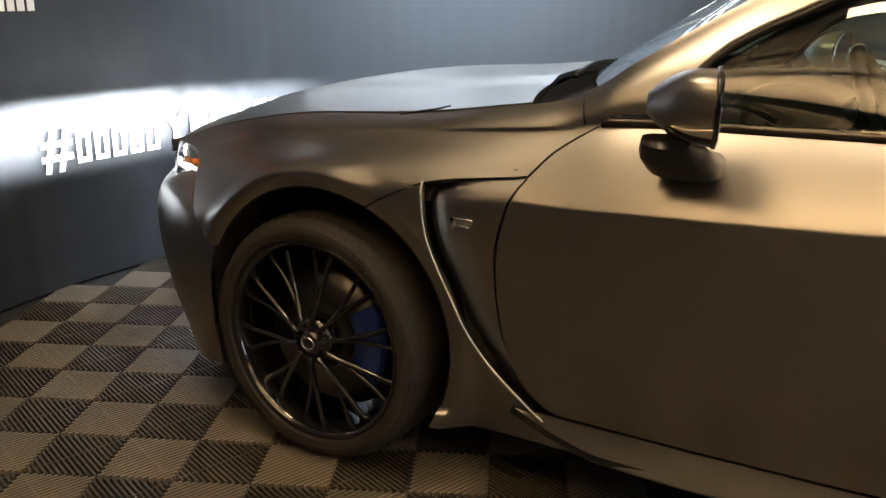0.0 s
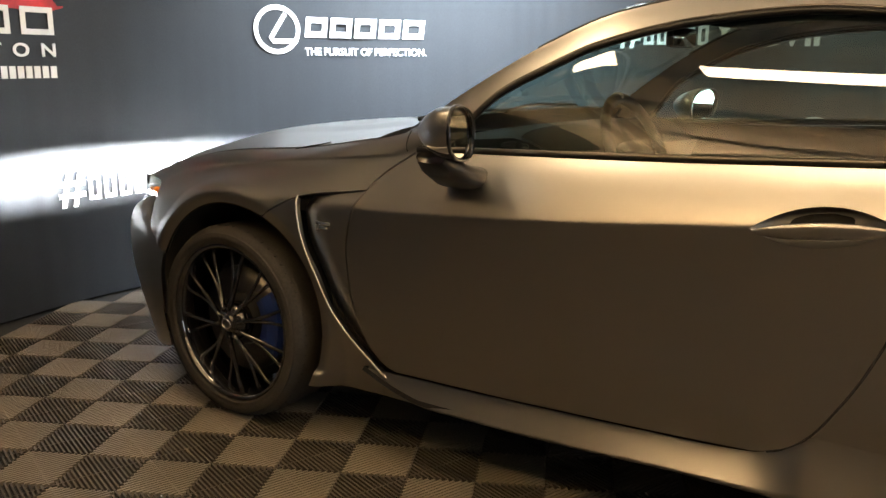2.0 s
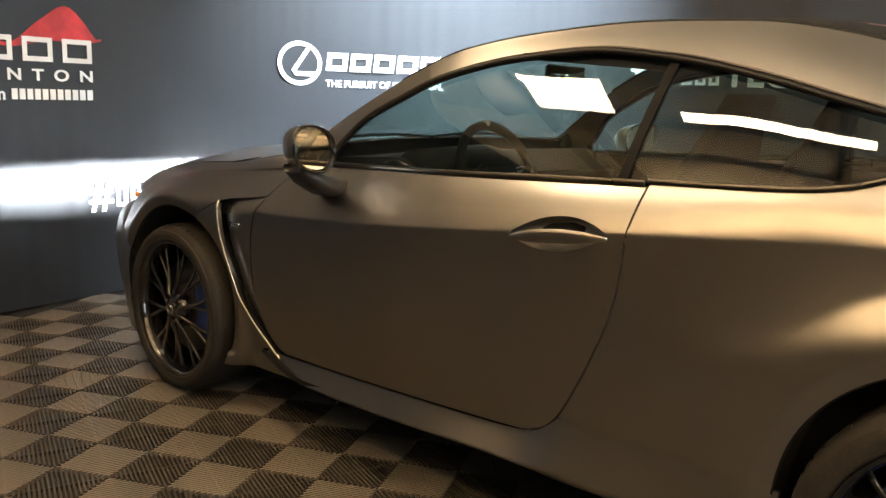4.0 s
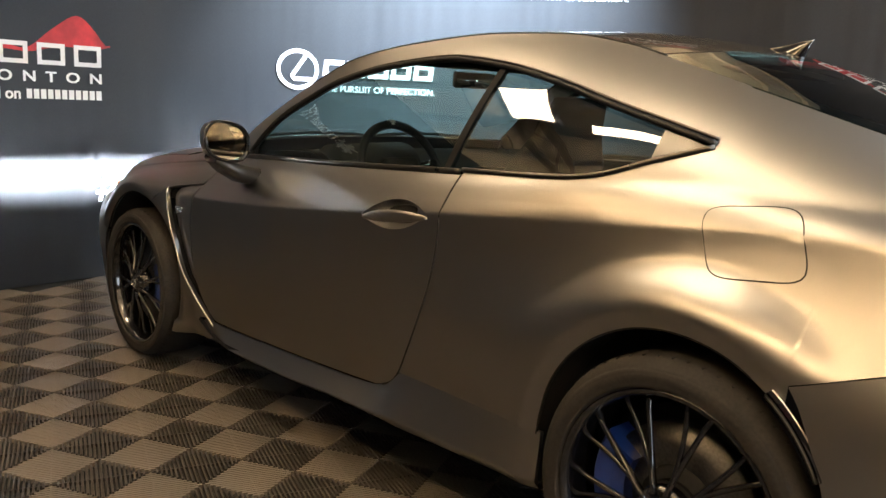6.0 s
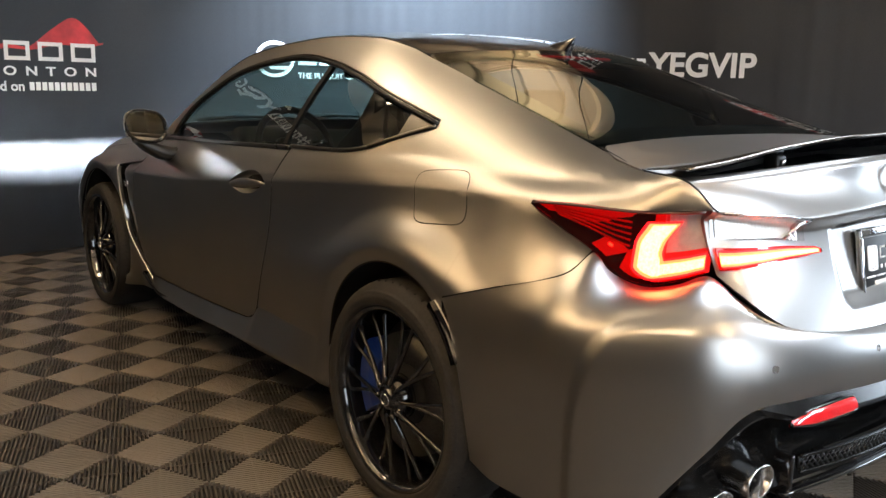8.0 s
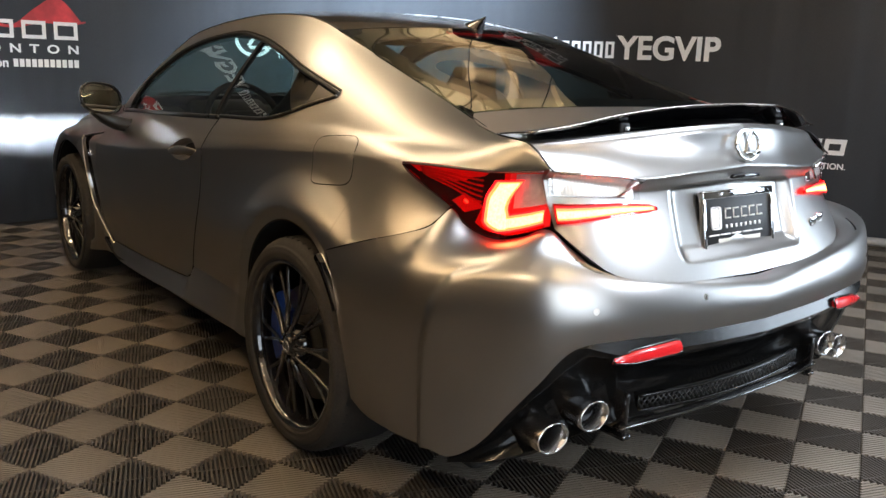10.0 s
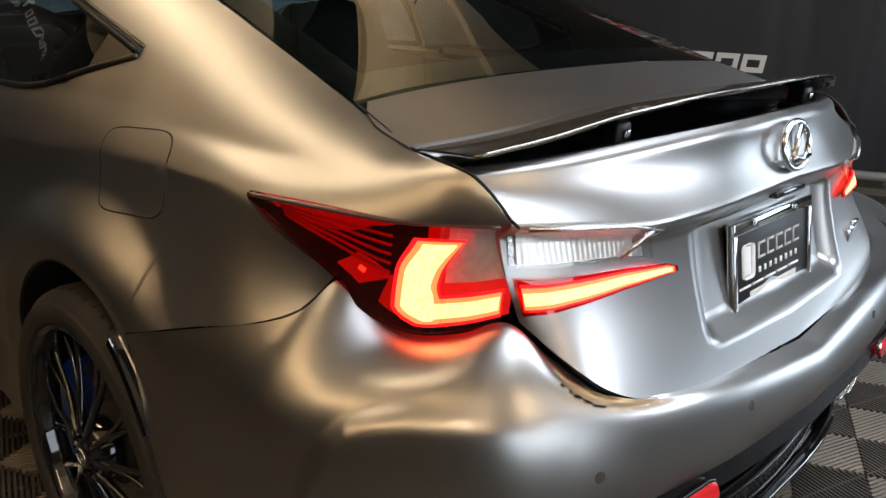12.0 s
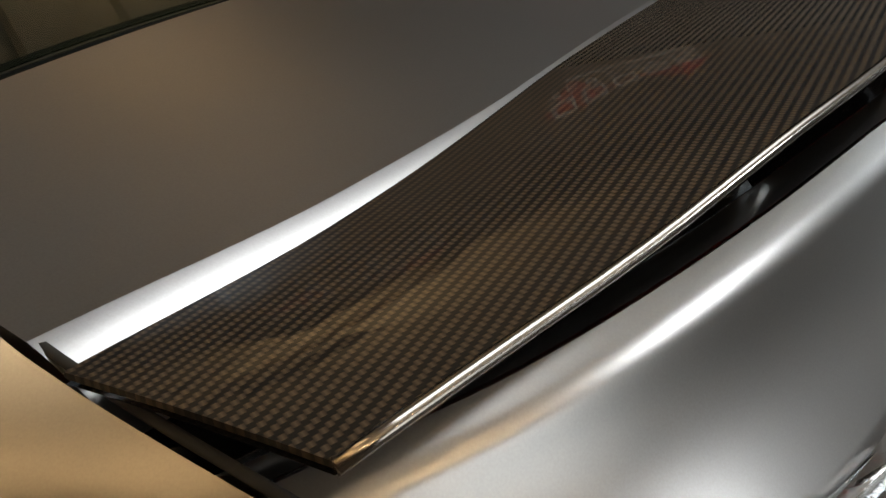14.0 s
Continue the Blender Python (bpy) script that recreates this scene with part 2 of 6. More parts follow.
LENS_CLEAR = glass_mat("clear_lens", (0.93, 0.93, 0.92))
LENS_RED = glass_mat("red_lens", (0.92, 0.045, 0.05), 0.02)
GLOW_RED = glow_mat("lit_red_light_guide", (1.0, 0.29, 0.10), 4.6)
g_nt = GLOW_RED.node_tree
g_tex, g_noise, g_range = g_nt.nodes.new("ShaderNodeTexCoord"), g_nt.nodes.new("ShaderNodeTexNoise"), g_nt.nodes.new("ShaderNodeMapRange")
g_noise.inputs["Scale"].default_value = 170.0
g_range.inputs["From Min"].default_value, g_range.inputs["From Max"].default_value = 0.3, 0.7
g_range.inputs["To Min"].default_value, g_range.inputs["To Max"].default_value = 4.0, 7.0
g_nt.links.new(g_tex.outputs["Object"], g_noise.inputs["Vector"])
g_nt.links.new(g_noise.outputs["Fac"], g_range.inputs["Value"])
g_nt.links.new(g_range.outputs["Result"], g_nt.nodes["Principled BSDF"].inputs["Emission Strength"])
# wider glow layers that imitate the red and orange halo of the guides
GLOW_HALO = glow_mat("red_guide_halo", (1.0, 0.010, 0.014), 1.3)
GLOW_MID = glow_mat("orange_guide_halo", (1.0, 0.11, 0.035), 3.4)
GLOW_TUBE = glow_mat("lit_fluorescent_tube", WARM, TUBE_GLOW)
GLOW_WHITE = glow_mat("lit_white_light_guide", (0.9, 0.95, 1.0), 7.0)
AMBER = node_mat("amber_reflector", (0.75, 0.20, 0.03), 0.25, coat=1)
RED_REFLECTOR = node_mat("red_reflector", (0.62, 0.012, 0.016), 0.2, coat=1, grain=0.15, grain_scale=300)
MIRROR = node_mat("mirror_glass", (0.8, 0.8, 0.78), 0.01, 1.0)

# ---- carbon fibre weave ----
def carbon_mat():
    mat = node_mat("glossy_carbon_fibre", (0.02, 0.017, 0.013), 0.45, coat=0.75, coat_rough=0.03, spec=0.12)
    nt = mat.node_tree
    b = nt.nodes["Principled BSDF"]
    tex = nt.nodes.new("ShaderNodeTexCoord")
    mp = nt.nodes.new("ShaderNodeMapping")
    mp.inputs["Rotation"].default_value = (0, 0, radians(28))
    nt.links.new(tex.outputs["Object"], mp.inputs["Vector"])
    sep = nt.nodes.new("ShaderNodeSeparateXYZ")
    nt.links.new(mp.outputs[0], sep.inputs[0])

    def math_node(op, a, c=None):
        n = nt.nodes.new("ShaderNodeMath")
        n.operation = op
        for k, s in enumerate((a, c)):
            if s is None:
                continue
            if isinstance(s, (int, float)):
                n.inputs[k].default_value = s
            else:
                nt.links.new(s, n.inputs[k])
        return n.outputs[0]

    u = math_node("MULTIPLY", sep.outputs[0], 760.0)
    w = math_node("MULTIPLY", sep.outputs[1], 380.0)
    # twill: each row of tows is shifted by one step
    ph = math_node("ADD", u, math_node("FLOOR", w))
    twill = math_node("GREATER_THAN", math_node("FRACT", math_node("MULTIPLY", ph, 0.25)), 0.5)
    mix = nt.nodes.new("ShaderNodeMix")
    mix.data_type = "RGBA"
    mix.inputs[6].default_value = (0.007, 0.006, 0.005, 1)
    mix.inputs[7].default_value = (0.080, 0.058, 0.036, 1)
    across_tow = math_node("ABSOLUTE", math_node("SUBTRACT", math_node("FRACT", w), 0.5))
    tow = math_node("SUBTRACT", 1.0, math_node("MULTIPLY", across_tow, 1.5))
    nt.links.new(math_node("MULTIPLY", twill, tow), mix.inputs[0])
    nt.links.new(mix.outputs[2], b.inputs["Base Color"])
    return mat


CARBON = carbon_mat()

# ---- the car: its surface ----
car = tagged(new("coupe"), label="satin titanium-grey sports coupe with black wheels, lights on", category="car")

TOP = rail((-0.72, 0.60, 0.755), (-0.4, 0.665, 0.842), (-0.14, 0.68, 0.888), (0.2, 0.687, 0.917), (0.42, 0.698, 0.949),
           (0.613, 0.705, 0.985), (0.66, 0.708, 1.005), (0.724, 0.70, 1.049), (0.867, 0.66, 1.144), (1.015, 0.62, 1.229), (1.22, 0.575, 1.315),
           (1.5, 0.535, 1.36), (1.8, 0.52, 1.378), (2.1, 0.525, 1.368), (2.3, 0.535, 1.336), (2.46, 0.55, 1.293), (2.72, 0.562, 1.216),
           (2.966, 0.577, 1.143), (3.2, 0.600, 1.076), (3.27, 0.610, 1.056), (3.34, 0.621, 1.037), (3.47, 0.632, 1.027), (3.51, 0.628, 1.006), (3.55, 0.617, 0.964))
BELT = rail((-0.72, 0.65, 0.70), (-0.322, 0.745, 0.80), (-0.086, 0.765, 0.835), (0.228, 0.776, 0.862), (0.606, 0.763, 0.915), (0.75, 0.759, 0.945),
            (0.9, 0.769, 0.955), (1.4, 0.795, 0.972), (1.96, 0.805, 0.99), (2.33, 0.80, 1.005), (2.66, 0.752, 1.02), (2.88, 0.735, 1.005),
            (3.14, 0.712, 0.995), (3.34, 0.672, 1.0), (3.47, 0.65, 1.0), (3.56, 0.615, 0.957))
CREASE = rail((-0.72, 0.69, 0.62), (-0.3, 0.838, 0.742), (0, 0.890, 0.785), (0.3, 0.884, 0.780), (0.6, 0.872, 0.773), (0.9, 0.884, 0.789), (1.2, 0.892, 0.808),
              (1.67, 0.890, 0.848), (2.03, 0.876, 0.884), (2.5, 0.835, 0.917), (2.9, 0.787, 0.944), (3.14, 0.770, 0.946), (3.4, 0.698, 0.946), (3.56, 0.615, 0.94))
MID = rail((-0.72, 0.76, 0.5), (-0.35, 0.88, 0.62), (0, 0.900, 0.68), (0.4, 0.869, 0.60), (0.6, 0.866, 0.57), (1.2, 0.884, 0.58), (1.7, 0.880, 0.60),
           (2.2, 0.890, 0.64), (2.45, 0.901, 0.69), (2.72, 0.911, 0.725), (3.0, 0.907, 0.70), (3.3, 0.886, 0.66), (3.45, 0.845, 0.66), (3.56, 0.79, 0.68))
ROCK = rail((-0.72, 0.77, 0.33), (0, 0.88, 0.33), (0.45, 0.845, 0.33), (0.6, 0.836, 0.31), (1.2, 0.842, 0.31), (1.8, 0.846, 0.34), (2.3, 0.868, 0.36),
            (2.7, 0.90, 0.36), (3.1, 0.898, 0.36), (3.56, 0.80, 0.36))
SILL = rail((-0.72, 0.74, 0.15), (0, 0.84, 0.15), (0.6, 0.80, 0.17), (1.5, 0.81, 0.19), (2.4, 0.83, 0.2), (3.1, 0.85, 0.2), (3.56, 0.76, 0.2))
ARCH_F, ARCH_R = (0.03, 0.37, 0.372), (2.715, 0.372, 0.357)


LAMP_Y = curve((3.14, 0.774), (3.264, 0.746), (3.329, 0.722), (3.399, 0.692), (3.439, 0.669), (3.5, 0.640), (3.545, 0.611))
LAMP_LO = curve((3.14, 0.944), (3.234, 0.898), (3.30, 0.863), (3.356, 0.820), (3.395, 0.795), (3.435, 0.787), (3.49, 0.801), (3.545, 0.825))


FENDER_LINE = curve((-0.4, 0.812), (0.06, 0.868), (0.24, 0.887), (0.5, 0.912), (0.66, 0.928))


def width_raw(x, z):
    x, z = np.broadcast_arrays(np.asarray(x, float), np.asarray(z, float))
    rails = (SILL, ROCK, MID, CREASE, BELT, TOP)
    ys = [r[0](x) for r in rails]
    zs = [r[1](x) for r in rails]
    out = ys[0] + (z - zs[0]) * 0.25
    for k in range(5):
        dz = np.maximum(zs[k + 1] - zs[k], 1e-3)
        t = (z - zs[k]) / dz
        lin = ys[k] + (ys[k + 1] - ys[k]) * t
        tt = np.clip(t, 0, 1)
        bulge = (0.006, 0.010, np.interp(x, [1.9, 2.4, 3.0, 3.25], [0, -0.014, -0.014, 0]), 0.006, np.interp(x, [2.3, 2.8], [0.022, 0.010]))[k] * 4 * tt * (1 - tt) * np.clip(dz / 0.1, 0, 1)
        out = np.where(z >= zs[k], lin + bulge, out)
    return out


def width(x, z):
    """Half the car's width at a place of its side, with rounded creases and flared wheel arches."""
    x, z = np.asarray(x, float), np.asarray(z, float)
    s = 0.0
    soft = np.interp(x, [-0.7, -0.2, 0.5, 2.2, 2.95, 3.2], [1, 2.5, 4, 4.5, 4, 1]) * 0.012
    soft = np.clip(np.minimum(soft, (BELT[1](x) - 0.01 - z) * 0.7), 0.012, 1)
    # the feature line along the doors and the quarter stays sharp
    keen = np.interp(x, [0.2, 0.6, 3.0, 3.15], [0, 1, 1, 0])
    soft = soft + (np.minimum(soft, 0.004 + 0.8 * np.abs(z - CREASE[1](x))) - soft) * keen
    for k, w in ((-1, 1), (-0.67, 2), (-0.33, 3), (0, 3.5), (0.33, 3), (0.67, 2), (1, 1)):
        s = s + w * width_raw(x, z + k * soft)
    s = s / 15.5
    # character line along the fender, under the hood
    up = z - FENDER_LINE(x)
    lip = np.where(up > 0, np.exp(-np.maximum(up, 0) / 0.03), np.clip(1 + up / 0.005, 0, 1))
    s = s + 0.006 * lip * np.interp(x, [-0.35, 0.0, 0.55, 0.64], [0, 1, 1, 0])
    for cx, cz, r in (ARCH_F, ARCH_R):
        d = np.hypot(x - cx, z - cz) - r
        full = np.interp(x, [-0.45, 0.10, 0.42], [0.900, 0.902, 0.876]) if cx < 1 else np.interp(x, [2.2, 2.45, 2.75, 3.0], [0.880, 0.896, 0.908, 0.908]) + 0 * z
        k = np.clip(1 - (d - 0.012) / np.interp(x, [2.0, 2.4], [0.075, 0.14]), 0, 1)
        k = k * k * (3 - 2 * k)
        s = s + np.maximum(full - s, 0) * k
        # flange round the opening, turned in
        s = s - 0.016 * np.clip(1 - d / 0.040, 0, 1) * (np.abs(x - cx) < r + 0.06) * (z > 0.24)
    k = np.clip((x - 3.05) / 0.27, 0, 1) * np.clip(1 - (LAMP_LO(x) - z) / 0.17, 0, 1) * (z < 1.0)
    return s + (np.minimum(LAMP_Y(x) + 0.008, s) - s) * k * k * (3 - 2 * k)


def skin(x, z, lift=0.0, flip=False, skirt=0.014, edges="nsew"):
    """A panel on the car's left side over a grid of (x, z)."""
    x, z = np.asarray(x, float), np.asarray(z, float)
    e = 0.004
    gx = (width(x + e, z) - width(x - e, z)) / (2 * e)
    gz = (width(x, z + e) - width(x, z - e)) / (2 * e)
    n = np.stack([-gx, -np.ones_like(gx), -gz], -1)
    n /= np.linalg.norm(n, axis=2, keepdims=True)
    p = np.stack([x, -width(x, z), z], -1) + n * lift
    return sheet(p, flip, skirt, edges, n)


def split_rows(lo, via, hi, v, part_low):
    """Heights from a lower over a middle to an upper line; part_low: the share of rows below the middle line."""
    low, up = np.clip(v / part_low, 0, 1), np.clip((v - part_low) / (1 - part_low), 0, 1)
    return lo + (via - lo) * low + (hi - via) * up


def rows_panel(xl, xr, zlo, zhi, nu, nv, lift=0.0, edges="nsew", skirt=0.014, power=1.0, via=None, low=0.7):
    """A panel between a front and a rear edge (curves of height) and a lower and upper edge (curves of length)."""
    v = np.linspace(0, 1, nv) ** power
    if via is not None:
        v = np.sort(np.r_[v, low - 0.004, low, low + 0.008])
        nv = len(v)
    ends = []
    for edge in (xl, xr):
        x = np.full(nv, 1.0) * edge(0.6)
        for _ in range(40):
            z = zlo(x) + (zhi(x) - zlo(x)) * v if via is None else split_rows(zlo(x), via(x), zhi(x), v, low)
            x = 0.5 * x + 0.5 * edge(z)
        ends.append(x)
    u = np.linspace(0, 1, nu)[:, None]
    x = ends[0][None, :] * (1 - u) + ends[1][None, :] * u
    z = zlo(x) + (zhi(x) - zlo(x)) * v[None, :] if via is None else split_rows(zlo(x), via(x), zhi(x), v[None, :], low)
    return skin(x, z, lift, False, skirt, edges)


def level(c):
    return lambda x: np.zeros_like(np.asarray(x, float)) + c


def arch_z(a):
    return lambda x: a[1] + np.sqrt(np.maximum(a[2] ** 2 - (np.asarray(x, float) - a[0]) ** 2, 0))


GAP = 0.006
DOOR_F = curve((0.28, 0.70), (0.293, 0.645), (0.33, 0.597), (0.365, 0.572), (0.498, 0.531), (0.634, 0.516), (0.757, 0.541), (0.864, 0.604), (0.95, 0.72))
DOOR_R = curve((0.326, 1.69), (0.342, 1.745), (0.384, 1.80), (0.468, 1.857), (0.582, 1.915), (0.698, 1.957), (0.80, 1.976), (0.895, 1.983), (0.995, 1.992))
DOOR_B = curve((0.6, 0.286), (0.906, 0.292), (1.316, 0.308), (1.611, 0.322), (1.69, 0.327), (1.9, 0.333))
SKIRT_T = curve((0.5, 0.30), (0.6, 0.280), (0.906, 0.287), (1.316, 0.303), (1.611, 0.317), (1.70, 0.328), (1.745, 0.347), (1.79, 0.380), (1.815, 0.397), (1.87, 0.3995), (2.4, 0.400))
BELT_Z = curve((0.6, 0.940), (0.833, 0.953), (1.404, 0.972), (1.956, 0.994), (2.33, 1.007))
DLO_TOP = curve((0.66, 0.952), (0.80, 0.968), (0.868, 1.035), (0.919, 1.09), (1.05, 1.165), (1.184, 1.226), (1.441, 1.284), (1.689, 1.303),
                (1.927, 1.281), (2.153, 1.238), (2.361, 1.183), (2.556, 1.132), (2.66, 1.104))
DLO_BOT = curve((0.66, 0.945), (0.833, 0.955), (1.404, 0.974), (1.956, 0.996), (2.33, 1.009), (2.42, 1.022), (2.54, 1.062), (2.66, 1.100))
SHOULDER = curve((1.9, 0.99), (2.33, 1.005), (2.66, 1.01), (3.0, 0.99), (3.2, 0.985), (3.46, 0.985), (3.545, 0.9665))
LAMP_UP = curve((3.14, 0.947), (3.264, 0.951), (3.40, 0.949), (3.5, 0.957), (3.545, 0.962))
SEAM_R = curve((2.97, 0.688), (3.13, 0.742), (3.25, 0.780), (3.285, 0.80), (3.3, 0.828), (3.313, 0.850))
VENT_X = curve((0.22, 0.775), (0.236, 0.684), (0.312, 0.569), (0.398, 0.487), (0.527, 0.412), (0.703, 0.336), (0.79, 0.33))
FENDER_SEAM = curve((0.10, 0.66), (0.148, 0.695), (0.237, 0.748), (0.34, 0.792), (0.572, 0.826), (0.7, 0.85))
BUMPER_SEAM = curve((-0.70, 0.752), (-0.6, 0.750), (-0.54, 0.742), (-0.5, 0.722), (-0.42, 0.63), (-0.31, 0.535))


def fender_low(x):
    x = np.asarray(x, float)
    return np.where(x < -0.31, BUMPER_SEAM(x), np.where(x < 0.175, arch_z(ARCH_F)(x), FENDER_SEAM(x)))


def side_parts(sgn):
    say = (lambda s: s) if sgn < 0 else (lambda s: "")
    m = lambda g: mirrored(g, sgn)
    # front fender over the wheel
    part("front_fender", m(rows_panel(level(-0.68), lambda z: DOOR_F(z) - GAP, fender_low, lambda x: TOP[1](x) - 0.004, 100, 90)), PAINT, car)
    # fender behind the wheel, split by the air outlet
    arch_x = lambda z: ARCH_F[0] + np.sqrt(np.maximum(ARCH_F[2] ** 2 - (np.minimum(z, 0.712) - ARCH_F[1]) ** 2, 0))
    low = rows_panel(arch_x, VENT_X, level(0.19), lambda x: FENDER_SEAM(x) - 0.004, 16, 40)
    part("lower_fender", m(low), PAINT, car)
    v = np.linspace(0.30, 0.85, 36)
    u = np.linspace(0, 1, 16)[:, None]
    xl, xr = VENT_X(v) + 0.004, DOOR_F(v) - GAP
    gx = xl * (1 - u) + xr * u
    gz = np.minimum(v + 0 * gx, FENDER_SEAM(gx) + 0.014)
    depth = 0.032 * np.clip(1 - (gx - xl) / 0.10, 0, 1) ** 1.3
    depth = depth + 0.022 * np.clip(1 - (FENDER_SEAM(gx) - gz) / 0.06, 0, 1) ** 2 * np.clip((0.60 - gx) / 0.2, 0, 1)
    depth = np.maximum(depth, 0.010 * np.clip((gz - FENDER_SEAM(gx) + 0.010) / 0.008, 0, 1))
    p = np.stack([gx, -width(gx, gz) + depth, gz], -1)
    outlet = part("vent_panel", m(sheet(p)), PAINT, car)
    # bright blade along the outlet, running into the sill
    t = np.linspace(0.235, 0.792, 46)
    bx = VENT_X(t)
    blade = np.stack([bx, -width(bx, t) - 0.004, t], -1)
    part("outlet_blade", m(tube(blade, np.linspace(0.0040, 0.0028, 46), 8)), ALU, car, say("bright satin metal blade"))
    # letter badge
    by = -float(width(0.43, 0.706))
    bdg = join(box(0.404, 0.462, by - 0.006, by + 0.004, 0.712, 0.722, 0.002), box(0.404, 0.418, by - 0.006, by + 0.004, 0.690, 0.722, 0.002),
               box(0.416, 0.452, by - 0.006, by + 0.004, 0.699, 0.706, 0.002))
    part("fender_badge", m(bdg), CHROME, car, say("small chrome badge"))
    # door
    hx, hz = 1.80, 0.858
    sheet_v, sheet_f, sheet_n = rows_panel(DOOR_F, DOOR_R, DOOR_B, lambda x: BELT_Z(x) - 0.012, 120, 84, via=CREASE[1], low=0.75)
    pv = np.array(sheet_v)

    def in_cup(q, scale=1.1):
        cx, cz = pv[list(q), 0].mean() - hx, pv[list(q), 2].mean() - hz - 0.10 * (pv[list(q), 0].mean() - hx)
        return abs(cx) < 0.14 * scale and abs(cz) < 0.042 * scale * (1 - abs(cx / (0.14 * scale)) ** 2.1)

    sheet_f = [q for q in sheet_f if not in_cup(q)]
    door = part("door", m((sheet_v, sheet_f, sheet_n)), PAINT, car)
    # collar round the handle's hollow, and the hollow itself
    a = np.linspace(0, 2 * math.pi, 81)
    lx = np.cos(a)
    lz = np.sign(np.sin(a)) * np.maximum(1 - np.abs(lx) ** 2.1, 0) + 0.0
    rr = np.array([1.0, 1.06, 1.15, 1.3, 1.5])[None, :]
    gx = hx + 0.14 * lx[:, None] * rr
    gz = hz + 0.042 * lz[:, None] * rr + 0.042 * np.sin(a)[:, None] * (rr - 1) * 0.6 + 0.10 * (gx - hx)
    part("handle_collar", m(skin(gx, gz, lift=0.0010, flip=True, skirt=0.002, edges="w")), PAINT, door)
    cup_x, cup_z = np.meshgrid(np.linspace(-1, 1, 25), np.linspace(-1, 1, 15), indexing="ij")
    ex = hx + 0.14 * cup_x
    half = 0.042 * (1 - np.abs(cup_x) ** 2.1) + 0.0005
    ez = hz + 0.10 * (ex - hx) + half * cup_z
    deep = 0.044 * (1 - np.abs(cup_x) ** 3) * (1 - cup_z ** 4) - 0.001
    cup = np.stack([ex, -width(ex, ez) + deep, ez], -1)
    part("handle_cup", m(sheet(cup, skirt=0)), PAINT, door, say("recessed handle cup"))
    hu = np.linspace(-1, 1, 25)
    hxs = hx + 0.003 + 0.137 * hu
    hzs = 0.850 + 0.10 * (hxs - hx) + 0.004 * np.cos(hu * math.pi / 2)
    grip = np.stack([hxs, -width(hxs, hzs) - 0.010 * (1 - hu ** 4), hzs], -1)
    part("door_handle", m(tube(grip, 0.003 + 0.015 * np.clip(1 - hu ** 2, 0, 1) ** 0.8, 12, flat=0.45)), PAINT, door, say("body-coloured pull handle"))
    belt = np.linspace(0.70, 1.985, 60)
    p = np.stack([belt, -width(belt, BELT_Z(belt) - 0.004) - 0.004, BELT_Z(belt) - 0.004], -1)
    part("belt_moulding", m(tube(p, 0.009, 8, flat=0.6)), BRONZE, door)
    p = p + np.array([0, 0.003, -0.0105])
    part("belt_seal", m(tube(p, 0.003, 6)), DARK, door)
    sz = np.linspace(0.335, 0.984, 60)
    sx = DOOR_R(sz) + GAP / 2
    part("door_seam", m(tube(np.stack([sx, -width(sx, sz) + 0.0012, sz], -1), 0.0034, 6)), DARK, car)
    # windows
    wx = np.linspace(0.79, 1.905, 60)
    lo, hi = DLO_BOT(wx) - 0.004, DLO_TOP(wx) + 0.004
    hi = np.maximum(hi, lo + 0.004)
    vv = np.linspace(0, 1, 20)
    lean = 0.015 * vv
    gx = wx[:, None] + lean * np.clip((wx[:, None] - 1.2) / 0.75, 0, 1)
    gz = DLO_BOT(gx) - 0.004 + (np.maximum(DLO_TOP(gx), DLO_BOT(gx) + 0.004) + 0.008 - DLO_BOT(gx)) * vv
    part("side_window", m(skin(gx, gz, lift=-0.010, skirt=0.004)), GLASS, door, say("tinted door glass"))
    wx = np.linspace(1.930, 2.538, 44)
    gx = wx[:, None] + 0.015 * vv * np.clip((2.538 - wx[:, None]) / 0.5, 0, 1)
    gz = DLO_BOT(gx) - 0.003 + (DLO_TOP(gx) + 0.007 - DLO_BOT(gx)) * vv
    part("quarter_window", m(skin(gx, gz, lift=-0.010, skirt=0.004)), GLASS_DARK, car, say("dark quarter glass"))
    gx = np.linspace(1.905, 1.930, 4)[:, None] + 0.015 * vv
    gz = DLO_BOT(gx) - 0.004 + (DLO_TOP(gx) + 0.008 - DLO_BOT(gx)) * vv
    part("pillar_trim", m(skin(gx, gz, lift=-0.006)), PILLAR, car)
    gx = np.linspace(2.530, 2.652, 16)[:, None] + 0 * vv
    gz = DLO_BOT(gx) + 0.002 + np.maximum(DLO_TOP(gx) - DLO_BOT(gx) - 0.004, 0.001) * vv
    part("window_corner_trim", m(skin(gx, gz, lift=-0.003)), BRONZE, car)
    # surround of the windows
    t = np.linspace(0.80, 2.66, 90)
    top = np.stack([t, -width(t, DLO_TOP(t)) - 0.001, DLO_TOP(t)], -1)
    part("window_seal", m(tube(top, 0.0085, 8)), TRIM, car)
    bright = np.stack([t, -width(t, DLO_TOP(t) + 0.011) - 0.001, DLO_TOP(t) + 0.011], -1)
    part("window_moulding", m(tube(bright, 0.0045, 8)), BRONZE, car)
    t = np.linspace(1.99, 2.66, 40)
    bot = np.stack([t, -width(t, DLO_BOT(t)) - 0.002, DLO_BOT(t) - 0.001], -1)
    part("window_moulding", m(tube(bot, 0.007, 8)), BRONZE, car)
    # mirror sail
    gx = np.linspace(0.69, 0.83, 10)[:, None] + 0 * vv
